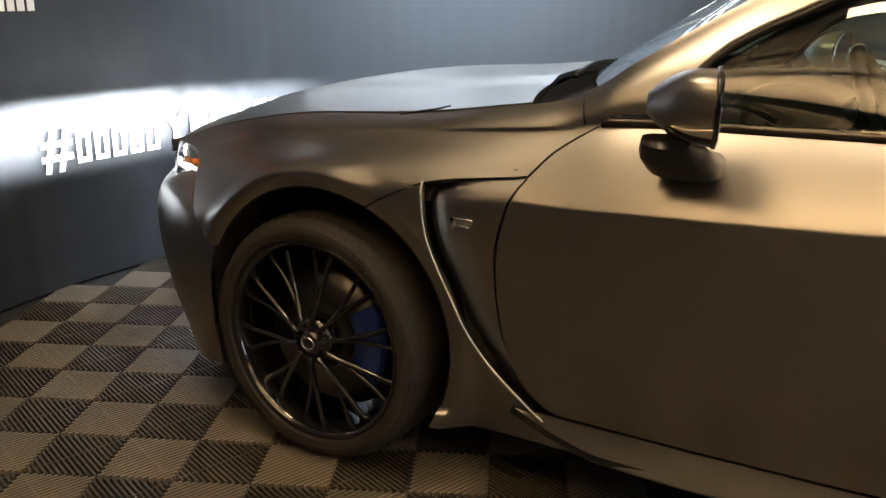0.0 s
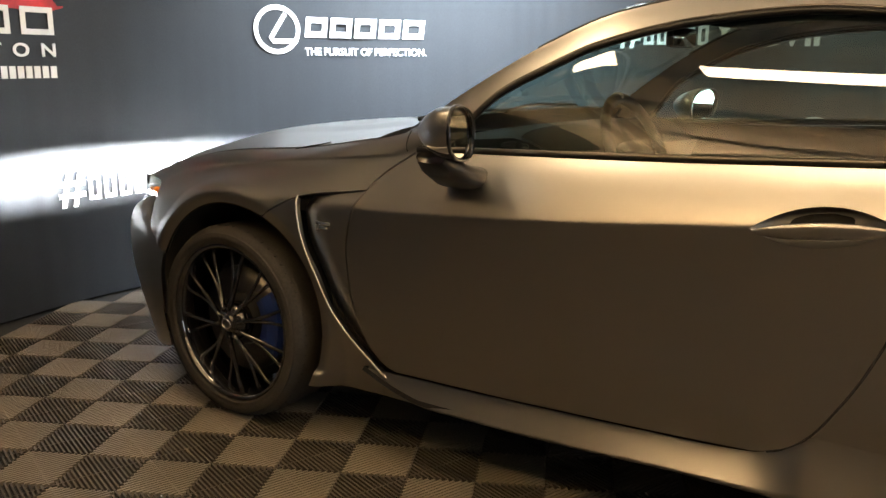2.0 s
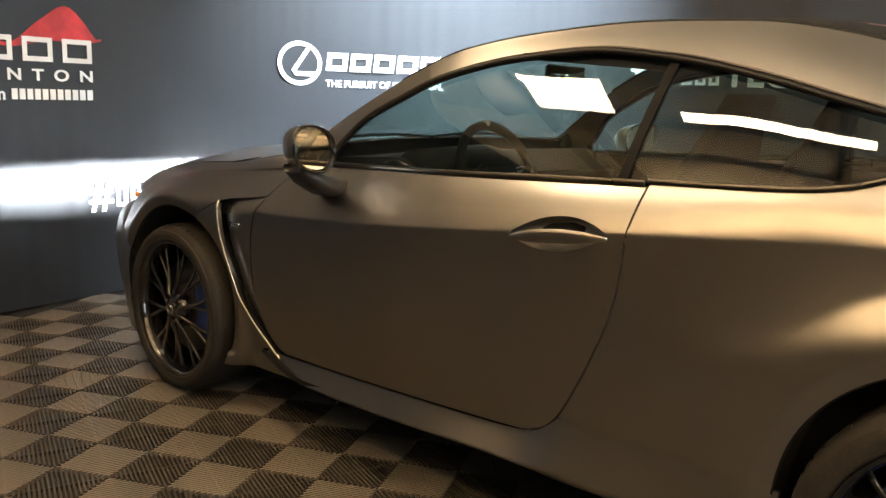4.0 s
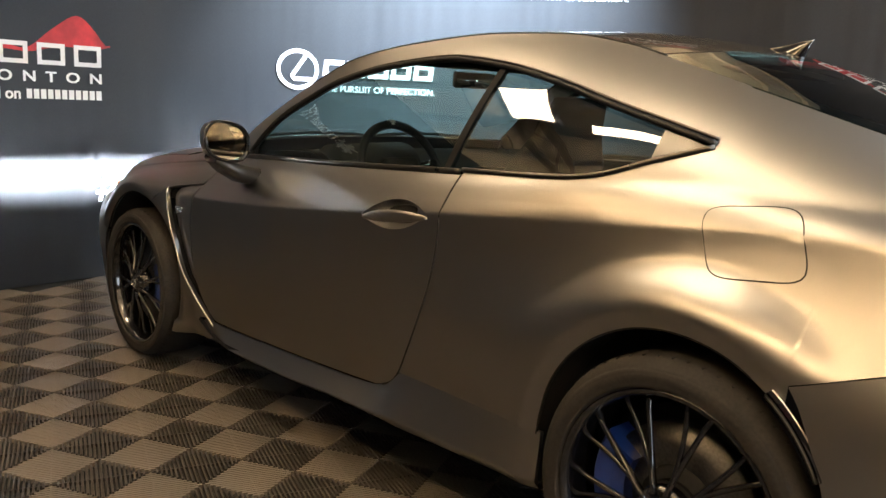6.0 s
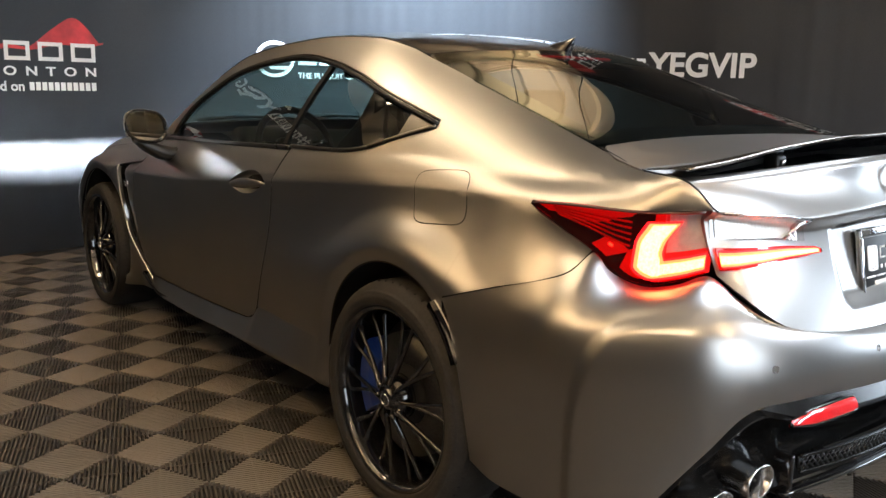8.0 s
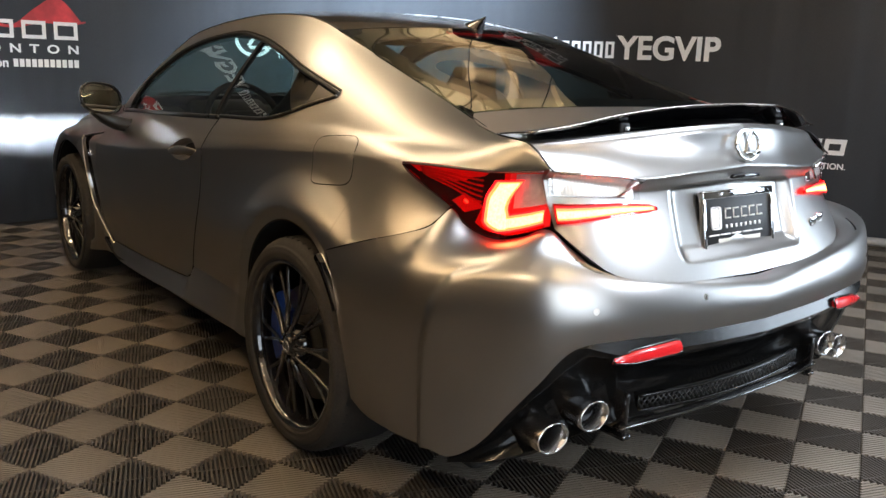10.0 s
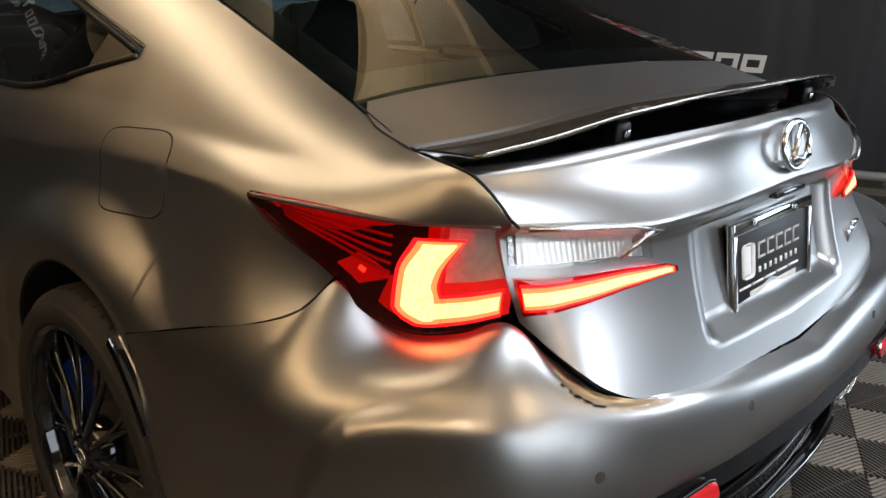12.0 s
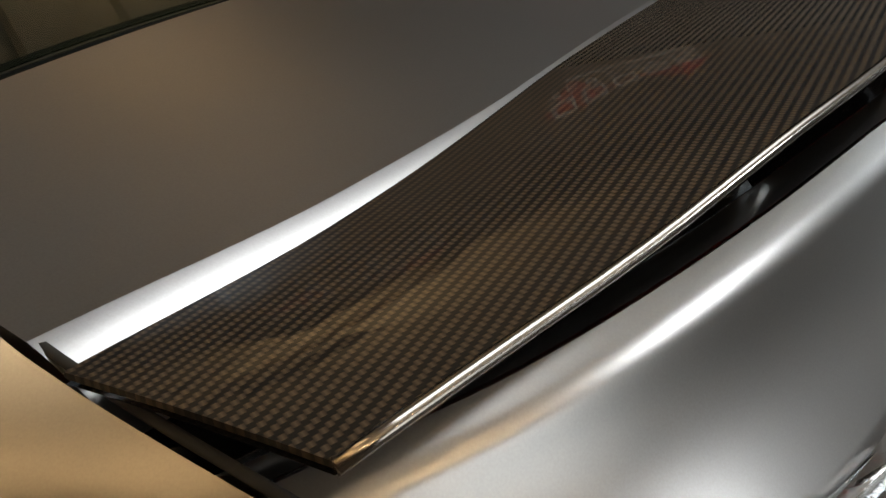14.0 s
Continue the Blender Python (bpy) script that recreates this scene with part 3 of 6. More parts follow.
    gz = DLO_BOT(gx) - 0.004 + np.maximum(TOP[1](gx) * 0 + DLO_TOP(gx) - DLO_BOT(gx), 0.003) * vv
    part("mirror_sail", m(skin(gx, gz, lift=0.0)), TRIM, car)
    # pillar, roof rail and rear quarter in one pressing
    wx = np.r_[np.linspace(0.635, 1.3, 50), np.linspace(1.32, 2.66, 60)]
    vv = np.linspace(0, 1, 14)
    lo, hi = DLO_TOP(wx), TOP[1](wx)
    lo = np.where(wx < 0.80, np.minimum(lo, hi - 0.02), lo)
    strip = skin(wx[:, None] + 0 * vv, lo[:, None] + (hi - lo)[:, None] * vv, edges="nsw")
    wx = np.linspace(2.33, 2.66, 24)
    lo, hi = SHOULDER(wx), np.maximum(DLO_BOT(wx), SHOULDER(wx) + 0.0005)
    c1 = skin(wx[:, None] + 0 * vv, lo[:, None] + (hi - lo)[:, None] * vv, edges="n")
    wx = np.linspace(2.66, 3.545, 70)
    vv = np.linspace(0, 1, 26)
    lo, hi = SHOULDER(wx), np.maximum(TOP[1](wx) - 0.003, SHOULDER(wx) + 0.0005)
    ok = wx < 3.55
    c2 = skin(wx[ok][:, None] + 0 * vv, lo[ok][:, None] + (hi - lo)[ok][:, None] * vv, edges="n")
    # upper quarter
    q0 = rows_panel(lambda z: DOOR_R(z) + GAP, level(2.715), level(0.729), SHOULDER, 60, 36, edges="w", via=CREASE[1], low=0.6)
    wx = np.linspace(2.715, 3.14, 44)
    lo = np.where(wx < 2.968, arch_z(ARCH_R)(wx), SEAM_R(wx) + 0.002)
    vv = np.sort(np.r_[np.linspace(0, 1, 40), 0.696, 0.7, 0.708])
    q1 = skin(wx[:, None] + 0 * vv, split_rows(lo[:, None], CREASE[1](wx)[:, None], SHOULDER(wx)[:, None], vv, 0.7), edges="s")
    wx = np.linspace(3.14, 3.312, 20)
    lo, hi = SEAM_R(wx) + 0.002, LAMP_LO(wx) - 0.004
    hi = np.maximum(hi, lo + 0.0005)
    vv = np.linspace(0, 1, 16)
    q2 = skin(wx[:, None] + 0 * vv, lo[:, None] + (hi - lo)[:, None] * vv, edges="nse")
    wx = np.linspace(3.14, 3.545, 44)
    lo = LAMP_UP(wx) + 0.003
    q3 = skin(wx[:, None] + 0 * vv, lo[:, None] + (SHOULDER(wx) - lo)[:, None] * vv, edges="se")
    th = np.radians(np.linspace(4, 90, 24))
    z = ARCH_R[1] + ARCH_R[2] * np.sin(th)
    xa = ARCH_R[0] - ARCH_R[2] * np.cos(th)
    u = np.linspace(0, 1, 30)[:, None]
    gx = (DOOR_R(z) + GAP) * (1 - u) + xa * u
    q4 = skin(gx, z + 0 * gx, edges="swe")
    part("quarter_panel", m(join(strip, c1, c2, q0, q1, q2, q3, q4)), PAINT, car)
    # fuel flap
    a = np.linspace(0, 2 * math.pi, 73)
    ca, sa = np.cos(a), np.sin(a)
    fx = 2.822 + 0.102 * np.sign(ca) * np.abs(ca) ** 0.42
    fz = 0.920 + 0.068 * np.sign(sa) * np.abs(sa) ** 0.42 + 0.08 * (fx - 2.822)
    fx = fx + 0.40 * (0.920 - fz)
    rr = np.linspace(0.02, 1, 9)[:, None]
    gx, gz = 2.822 + (fx - 2.822) * rr, 0.920 + (fz - 0.920) * rr
    flap = part("fuel_flap", m(skin(gx.T, gz.T, lift=0.0012, flip=True, skirt=0.003, edges="e")), PAINT, car)
    ring = np.stack([fx, -width(fx, fz) + 0.0008, fz], -1)[:-1]
    part("flap_seam", m(tube(ring, 0.0023, 6, closed=True)), DARK, flap)
    # sill skirt
    wx = np.linspace(0.56, 2.372, 90)
    vv = np.linspace(0, 1, 26)
    top = SKIRT_T(wx) - 0.003
    bottom = curve((0.56, 0.26), (0.68, 0.215), (0.78, 0.195), (1.06, 0.20), (1.32, 0.212), (1.56, 0.226), (2.372, 0.24))(wx)
    gz = top[:, None] + (bottom - top)[:, None] * vv
    reach = curve((0.5, 0.010), (0.64, 0.016), (0.8, 0.030), (1.0, 0.032), (1.5, 0.039), (1.8, 0.046), (2.1, 0.034), (2.4, 0.010))(wx)[:, None]
    swell = reach * np.minimum(vv / 0.78, 1) ** 1.15 - 0.040 * np.clip((vv - 0.74) / 0.26, 0, 1) ** 2
    p = np.stack([wx[:, None] + 0 * vv, -(width(wx, top)[:, None] - 0.002 + swell), gz], -1)
    part("side_skirt", m(sheet(p, flip=True, edges="nsew")), PAINT, car)
    gx = wx[:, None] + 0 * vv
    p = np.stack([gx, -(0.86 - 0.10 * vv + 0 * gx), bottom[:, None] + 0.02 - 0.03 * vv], -1)
    part("sill_underside", m(sheet(p, flip=True)), TRIM, car)
    # arch liners
    for name, (cx, cz, r) in (("front", ARCH_F), ("rear", ARCH_R)):
        th = np.radians(np.linspace(-20, 200, 40))
        d = np.linspace(0, 1, 6)
        gx = cx + (r + 0.004 + 0 * d) * np.cos(th)[:, None]
        gz = cz + (r + 0.004 + 0 * d) * np.sin(th)[:, None]
        gy = -(width(gx, np.clip(gz, 0.2, 2)) - 0.006) * (1 - d) - 0.5 * d
        liner = sheet(np.stack([gx, gy, gz], -1), skirt=0)
        n = 40
        back = [(cx + (r + 0.004) * math.cos(t), -0.5, cz + (r + 0.004) * math.sin(t)) for t in th]
        part("wheel_arch_liner", m(join(liner[:2], (back, [tuple(range(n))]))), DARK, car)
    # rolled edges of the arches
    for a, t0, t1 in ((ARCH_F, -20, 154), (ARCH_R, 60, 178)):
        th = np.radians(np.linspace(t0, t1, 40))
        ex, ez = a[0] + a[2] * np.cos(th), a[1] + a[2] * np.sin(th)
        part("arch_edge", m(tube(np.stack([ex, -width(ex, ez) + 0.003, ez], -1), 0.004, 6)), TRIM, car)


for sgn in (-1, 1):
    side_parts(sgn)

# ---- the car: panels across its middle ----
def across(xs, bow, crown, nw=41, power=2.0, drop=0.0, inset=0.003):
    """A grid between the two upper edges of the sides: bow moves its middle along the car, crown lifts it."""
    xs = np.asarray(xs, float)
    w = np.linspace(-1, 1, nw)
    k = 1 - np.abs(w)[None, :] ** np.broadcast_to(np.asarray(power, float), xs.shape)[:, None]
    ey, ez = TOP[0](xs) - inset, TOP[1](xs) - drop
    x = xs[:, None] + bow[:, None] * k
    z = ez[:, None] + crown[:, None] * k
    y = ey[:, None] * w
    return np.stack([x, y, z], -1)


def lerp(a, b, t):
    return a + (b - a) * t


t = np.linspace(0, 1, 40)
xs = lerp(-0.715, 0.51, t)
hood = across(xs, lerp(-0.10, -0.10, t), 0.020 + 0.026 * np.sin(np.pi * np.clip(t * 0.9 + 0.1, 0, 1)) ** 0.7, 49, 2.6)
# raised middle of the hood
w = np.linspace(-1, 1, 49)
hood[:, :, 2] += 0.014 * (np.clip((0.62 - np.abs(w)) / 0.12, 0, 1) ** 2 * (3 - 2 * np.clip((0.62 - np.abs(w)) / 0.12, 0, 1)))[None, :] * np.sin(np.pi * np.clip(t, 0.05, 1) * 0.5)[:, None]
part("hood", sheet(hood), PAINT, car)
# shut lines: the hood's cut into the fender, and the foot of the pillar
for sgn in (-1, 1):
    cut = [(0.16, -0.700, TOP[1](0.16) - 0.006), (0.215, -0.694, TOP[1](0.215) + 0.000), (0.252, -0.680, TOP[1](0.252) + 0.002), (0.275, -0.655, TOP[1](0.275) + 0.005)]
    part("hood_seam", tube([(x, -sgn * y, float(z)) for x, y, z in cut], 0.0032, 6), DARK, car)
    foot_x, foot_z = np.linspace(0.645, 0.662, 8), np.linspace(0.990, 0.935, 8)
    part("pillar_seam", mirrored(tube(np.stack([foot_x, -width(foot_x, foot_z) + 0.0005, foot_z], -1), 0.0028, 6), sgn), DARK, car)
    tx = np.linspace(3.20, 3.556, 26)
    part("lid_seam", mirrored(tube(np.stack([tx, -TOP[0](tx) + 0.001, TOP[1](tx) - 0.0015], -1), 0.0024, 6), sgn), DARK, car)
# cowl below the windscreen
u = np.linspace(0, 1, 12)
cw = across(lerp(0.515, 0.69, u), lerp(-0.11, -0.15, u), lerp(0.034, 0.012, u), 31, 2.2, drop=0.02)
cw[:, :, 2] -= 0.040 * (np.sin(np.pi * u ** 0.7) ** 0.7)[:, None]
part("cowl_panel", sheet(cw), TRIM, car)
for y0, y1 in ((-0.55, 0.02), (-0.02, 0.56)):
    p = [(lerp(0.50, 0.60, abs(s - 0.5)), lerp(y0, y1, s), 1.012 + 0.012 * math.sin(s * 3.1)) for s in np.linspace(0, 1, 12)]
    part("wiper", tube(p, 0.007, 6), TRIM, car)
t = np.linspace(0, 1, 30)
ws = across(lerp(0.665, 1.215, t), lerp(-0.15, -0.10, t), lerp(0.012, 0.046, t), 41, 2.2)
part("windscreen", sheet(ws, skirt=0.005), GLASS, car, "tinted windscreen")
t = np.linspace(0, 1, 44)
roof = across(lerp(1.225, 2.40, t), lerp(-0.10, 0.10, t), 0.036 + 0.010 * (1 - t) - 0.008 * t, 45, 2.4)
part("roof", sheet(roof), CARBON, car, "glossy carbon-fibre roof")
t = np.linspace(0, 1, 36)
rg = across(lerp(2.408, 3.19, t), lerp(0.10, -0.035, t), lerp(0.028, 0.014, t), 45, lerp(2.4, 3.4, t))
part("rear_window", sheet(rg, skirt=0.005), GLASS_DARK, car, "tinted rear window")
# black printed border of the rear window, just under the glass
for cut in ("top", "bottom", "left", "right"):
    g = rg.copy()
    g[:, :, 2] -= 0.006
    g = {"top": g[:5], "bottom": g[-5:], "left": g[:, :4], "right": g[:, -4:]}[cut]
    part("window_border", sheet(g, skirt=0), GLOSS, car)
# red strip under the glass: a reflection of the red print, put in as colour
brake = across(np.linspace(2.43, 2.452, 4), np.full(4, 0.10), np.full(4, 0.024), 45, 2.4)[:, 15:30]
part("brake_light_strip", sheet(brake), RED_REFLECTOR, car, "red strip that imitates a reflection of the red print")
for sgn in (-1, 1):
    e = np.linspace(1.0, 2.42, 60)
    p = np.stack([e, sgn * (TOP[0](e) - 0.004), TOP[1](e) + 0.001], -1)
    part("roof_seam", tube(p, 0.005, 6), TRIM, car)

# fin aerial
fx = np.linspace(0, 1, 16)
v, f = [], []
for s in fx:
    h = 0.004 + 0.054 * max(s - 0.05, 0) ** 1.15
    hw = 0.030 * math.sin(math.pi * min(0.12 + s * 0.8, 1.0)) ** 0.6
    for k in range(9):
        a = math.pi * k / 8
        v.append((2.335 + 0.17 * s + 0.028 * math.sin(a) * s, -hw * math.cos(a) * (1 - 0.72 * math.sin(a)), 1.352 - 0.022 * s + h * math.sin(a) ** 0.8))
for i in range(15):
    for k in range(8):
        f.append((i * 9 + k, i * 9 + k + 1, (i + 1) * 9 + k + 1, (i + 1) * 9 + k))
f.append(tuple(15 * 9 + k for k in range(9)))
part("fin_aerial", (v, f), GLOSS, car, "gloss black fin aerial")

# ---- trunk lid ----
CREST = curve((0, 3.645), (0.15, 3.633), (0.3, 3.597), (0.44, 3.555), (0.55, 3.512), (0.63, 3.468))
CREST_Z = curve((0, 1.074), (0.15, 1.069), (0.3, 1.058), (0.44, 1.045), (0.55, 1.034), (0.63, 1.027))
LIP = curve((0, 3.672), (0.2, 3.662), (0.38, 3.632), (0.5, 3.594), (0.62, 3.541))
LIP_Z = curve((0, 0.964), (0.2, 0.953), (0.38, 0.942), (0.5, 0.953), (0.62, 0.964))
LID_B = curve((0, 3.728), (0.33, 3.712), (0.45, 3.694), (0.52, 3.668), (0.57, 3.62), (0.604, 3.556))
LID_BZ = curve((0, 0.676), (0.33, 0.684), (0.45, 0.700), (0.52, 0.727), (0.57, 0.772), (0.604, 0.823))


def lid_rear(y, v):
    """The lid's rear face: v from 0 at the crest over 0.45 at the lip to 1 at the lower edge."""
    a = np.abs(y)
    up, lo = np.clip(v / 0.45, 0, 1), np.clip((v - 0.45) / 0.55, 0, 1)
    hollow = 0.010 * np.sin(np.pi * up)
    x1 = lerp(CREST(a), LIP(a), up) - hollow - 0.012 * np.clip(1 - up / 0.16, 0, 1) ** 2
    z1 = lerp(CREST_Z(a), LIP_Z(a), up)
    s = np.clip(lo / 0.10, 0, 1)
    inset = 0.022 * s * s * (3 - 2 * s)
    x2 = lerp(LIP(a), LID_B(a), lo ** 1.3) - inset * (1 - lo ** 2)
    z2 = lerp(LIP_Z(a) - 0.012 * s, LID_BZ(a), lo)
    return np.where(v <= 0.45, x1, x2), np.where(v <= 0.45, z1, z2)


def lid_half(v):
    """Half width of the lid along its rear face."""
    return np.interp(v, [0, 0.45, 1.0], [0.630, 0.617, 0.603])


# deck between the rear window and the crest
t = np.linspace(0, 1, 30)
w = np.linspace(-1, 1, 61)
lid_w = curve((0, 0.578), (0.14, 0.608), (0.3, 0.622), (0.5, 0.624), (1, 0.627))
y = lid_w(t)[:, None] * w
front_x = 3.198 - 0.035 * (1 - np.abs(w) ** 2.4)
front_z = 1.078 + 0.014 * (1 - np.abs(w) ** 2.4)
a = np.abs(y)
aw = np.abs(w)
LE_X = curve((0, 3.405), (0.5, 3.402), (0.8, 3.392), (1, 3.372))
EDGE_X = curve((0, 3.397), (0.5, 3.392), (0.75, 3.377), (1, 3.343))
crest_x, crest_z = CREST(0.63 * aw), CREST_Z(0.63 * aw)


def deck_z_at(t):
    return lerp(front_z[None, :], crest_z[None, :], t) - 0.013 * np.sin(np.pi * np.clip(t, 0, 1))


t_edge = (EDGE_X(aw) - front_x) / (crest_x - front_x)
tt = t[:, None] * t_edge[None, :]
deck_x = lerp(front_x[None, :], crest_x[None, :], tt)
y = np.minimum(lid_w(tt), 0.63) * w
lid = part("trunk_lid", sheet(np.stack([deck_x, y, deck_z_at(tt)], -1), edges="sew"), PAINT, car)
# flank of the recess and its black tray
c = np.linspace(0, 1, 8)[:, None]
ez = deck_z_at(t_edge[None, :])
drop = 0.012 + 0.014 * np.clip(aw * 1.15, 0, 1)[None, :]
flank = np.stack([EDGE_X(aw)[None, :] + 0.046 * c, lid_w(t_edge)[None, :] * w + 0 * c, ez - drop * c ** 1.2], -1)
part("recess_flank", sheet(flank, edges="new"), PAINT, lid)
c = np.linspace(0, 1, 16)[:, None]
x0, z0 = EDGE_X(aw)[None, :] + 0.046, ez - drop
x1, z1 = crest_x[None, :] - 0.036, crest_z[None, :] - 0.004
tray = np.stack([lerp(x0, x1, c), 0.625 * w + 0 * c, lerp(z0, z1 - 0.004, c) - 0.012 * np.sin(np.pi * c)], -1)
part("wing_tray", sheet(tray, skirt=0.01), GLOSS, lid)
c = np.linspace(0, 1, 8)[:, None]
roll = np.stack([lerp(x1, crest_x[None, :] - 0.014, c), 0.629 * w + 0 * c, z1 - 0.004 + 0.008 * np.sin(np.pi / 2 * c)], -1)
part("lid_roll", sheet(roll, edges="sew"), PAINT, lid)
vv = np.r_[np.linspace(0, 0.45, 18), np.linspace(0.455, 0.52, 8), np.linspace(0.54, 1, 24)]
yy = lid_half(vv)[:, None] * np.linspace(-1, 1, 81)
fx, fz = lid_rear(yy, vv[:, None] + 0 * yy)
rec = np.clip((0.272 - np.abs(yy)) / 0.03, 0, 1) * np.clip((vv[:, None] - 0.50) / 0.02, 0, 1) * np.clip((0.90 - vv[:, None]) / 0.05, 0, 1)
fx = fx - 0.030 * rec
part("lid_rear_panel", sheet(np.stack([fx, yy, fz], -1), edges="new"), PAINT, lid)


def on_lid(y, v, out=0.0):
    x, z = lid_rear(np.asarray(y, float), np.asarray(v, float))
    return np.stack([x + out, np.asarray(y, float) + 0 * x, z], -1)


# emblem on the lid
e_x = lambda z: 3.664 - 0.20 * (z - 1.018)
ring = [(e_x(1.018 + 0.040 * math.sin(a)), 0.052 * math.cos(a), 1.018 + 0.040 * math.sin(a)) for a in np.linspace(0, 2 * math.pi, 41)[:-1]]
emblem = part("emblem", tube(ring, 0.0060, 8, closed=True), CHROME, lid, "oval chrome emblem")
stroke = [(0.014, 1.050), (-0.004, 1.022), (-0.020, 0.998), (-0.010, 0.994), (0.018, 0.994), (0.046, 0.996)]
part("emblem_stroke", tube([(e_x(z) + 0.003, y, z) for y, z in stroke], 0.0055, 8), CHROME, emblem)
# model badge
for k, (y0, y1) in enumerate(((0.36, 0.378), (0.385, 0.403), (0.415, 0.45))):
    p = on_lid((y0 + y1) / 2, 0.80, 0.004)
    part("badge_letter", box(p[0] - 0.006, p[0] + 0.003, y0, y1, p[2] - 0.014, p[2] + 0.014, 0.003), CHROME, lid, "chrome badge bar")
# handle slot over the plate
part("lid_grip", box(3.642, 3.668, -0.05, 0.07, 0.928, 0.940, 0.004), GLOSS, lid)

# ---- number plate with dealer insert ----
plate = part("licence_plate", box(-0.004, 0.004, -0.155, 0.155, -0.082, 0.082, 0.003), TRIM, car, "black dealer plate in a chrome frame",
             at=Matrix.Translation((3.650, 0.010, 0.812)) @ Matrix.Rotation(radians(-10), 4, "Y"))
fr = join(box(-0.006, 0.010, -0.162, 0.162, 0.062, 0.084, 0.003), box(-0.006, 0.010, -0.162, 0.162, -0.084, -0.072, 0.003),
          box(-0.006, 0.010, -0.162, -0.150, -0.073, 0.063, 0.003), box(-0.006, 0.010, 0.150, 0.162, -0.073, 0.063, 0.003))
part("plate_frame", fr, CHROME, plate, "chrome plate frame")
part("plate_bolt", box(0.008, 0.013, -0.09, -0.078, 0.068, 0.078, 0.002), STEEL, plate)
part("plate_bolt", box(0.008, 0.013, 0.078, 0.09, 0.068, 0.078, 0.002), STEEL, plate)
for k in range(5):
    y0 = -0.062 + 0.037 * k
    part("name_bar", join(box(0.002, 0.0048, y0, y0 + 0.028, 0.004, 0.0085), box(0.002, 0.0048, y0, y0 + 0.028, 0.0295, 0.034),
                          box(0.002, 0.0048, y0, y0 + 0.005, 0.0085, 0.0295)), PALE, plate)
for k in range(8):
    part("name_bar", box(0.002, 0.0055, -0.060 + 0.022 * k, -0.053 + 0.022 * k, -0.021, -0.011), WHITE_INK, plate)
for k in range(5):
    part("slogan_bar", box(0.002, 0.0055, -0.135 + 0.05 * k, -0.092 + 0.05 * k, -0.039, -0.035), WHITE_INK, plate)
part("emblem_mark", box(0.002, 0.0055, -0.125, -0.085, -0.022, 0.04, 0.008), WHITE_INK, plate)
part("address_strip", box(0.002, 0.0050, -0.095, 0.10, -0.068, -0.048, 0.002), PALE, plate)

# ---- tail lamps ----
def strip_between(a, b, n=24, k=8):
    """A grid between two curves in space."""
    s = np.linspace(0, 1, n)
    pa, pb = a(s), b(s)
    v = np.linspace(0, 1, k)[None, :, None]
    return pa[:, None, :] * (1 - v) + pb[:, None, :] * v


def lamp_point(x, f, out=0.0):
    """A place on the outer lamp: f from 0 at its lower to 1 at its upper edge."""
    z = LAMP_LO(x) + (LAMP_UP(x) - LAMP_LO(x)) * f
    return np.stack([x + 0.35 * out + 0 * z, -(LAMP_Y(x) + 0.012 * (1 - f) * np.clip((x - 3.2) / 0.1, 0, 1)) - out + 0 * z, z], -1)


def bar_on(fn, pts, r, **kw):
    """A light guide along a line of lamp coordinates."""
    p = np.array(pts, float)
    s = np.linspace(0, len(p) - 1, 10 * (len(p) - 1) + 1)
    c = np.stack([np.interp(s, range(len(p)), p[:, k]) for k in range(2)], -1)
    return tube(np.array([fn(a, b) for a, b in c]), r, 8, **kw)


def patch(fn, a0, a1, b0, b1, na, nb, out):
    ga, gb = np.meshgrid(np.linspace(a0, a1, na), np.linspace(b0, b1, nb), indexing="ij")
    return np.stack([[fn(ga[i, j], gb[i, j], out) for j in range(nb)] for i in range(na)])


def lid_lamp(y, f, out=0.0):
    """A place on the inner lamp, on the lid: y across (left side negative), f from 0 at its lower to 1 at its upper edge."""
    a = abs(y)
    lo = np.interp(a, [0.335, 0.45, 0.55, 0.606], [0.884, 0.896, 0.898, 0.900])
    hi = np.interp(a, [0.335, 0.375, 0.395, 0.47, 0.606], [0.886, 0.930, 0.942, 0.952, 0.958])
    z = lo + (hi - lo) * f
    v = np.interp(-z, [-1.0, -float(LIP_Z(a)), -float(LID_BZ(a))], [0.3, 0.45, 1.0])
    x, _ = lid_rear(np.asarray(-a), np.asarray(v))
    return np.array([float(x) + 0.008 + out, y, z])


def lid_bar(y, f, out=0.0):
    """A place on the red bar under the reversing lamp."""
    a = abs(y)
    lo = np.interp(a, [0.335, 0.45, 0.55, 0.606], [0.862, 0.852, 0.840, 0.830])
    hi = np.interp(a, [0.335, 0.36, 0.45, 0.606], [0.870, 0.880, 0.888, 0.890])
    z = lo + (hi - lo) * f
    v = np.interp(-z, [-1.0, -float(LIP_Z(a)), -float(LID_BZ(a))], [0.3, 0.45, 1.0])
    x, _ = lid_rear(np.asarray(-a), np.asarray(v))
    return np.array([float(x) + 0.008 + out, y, z])


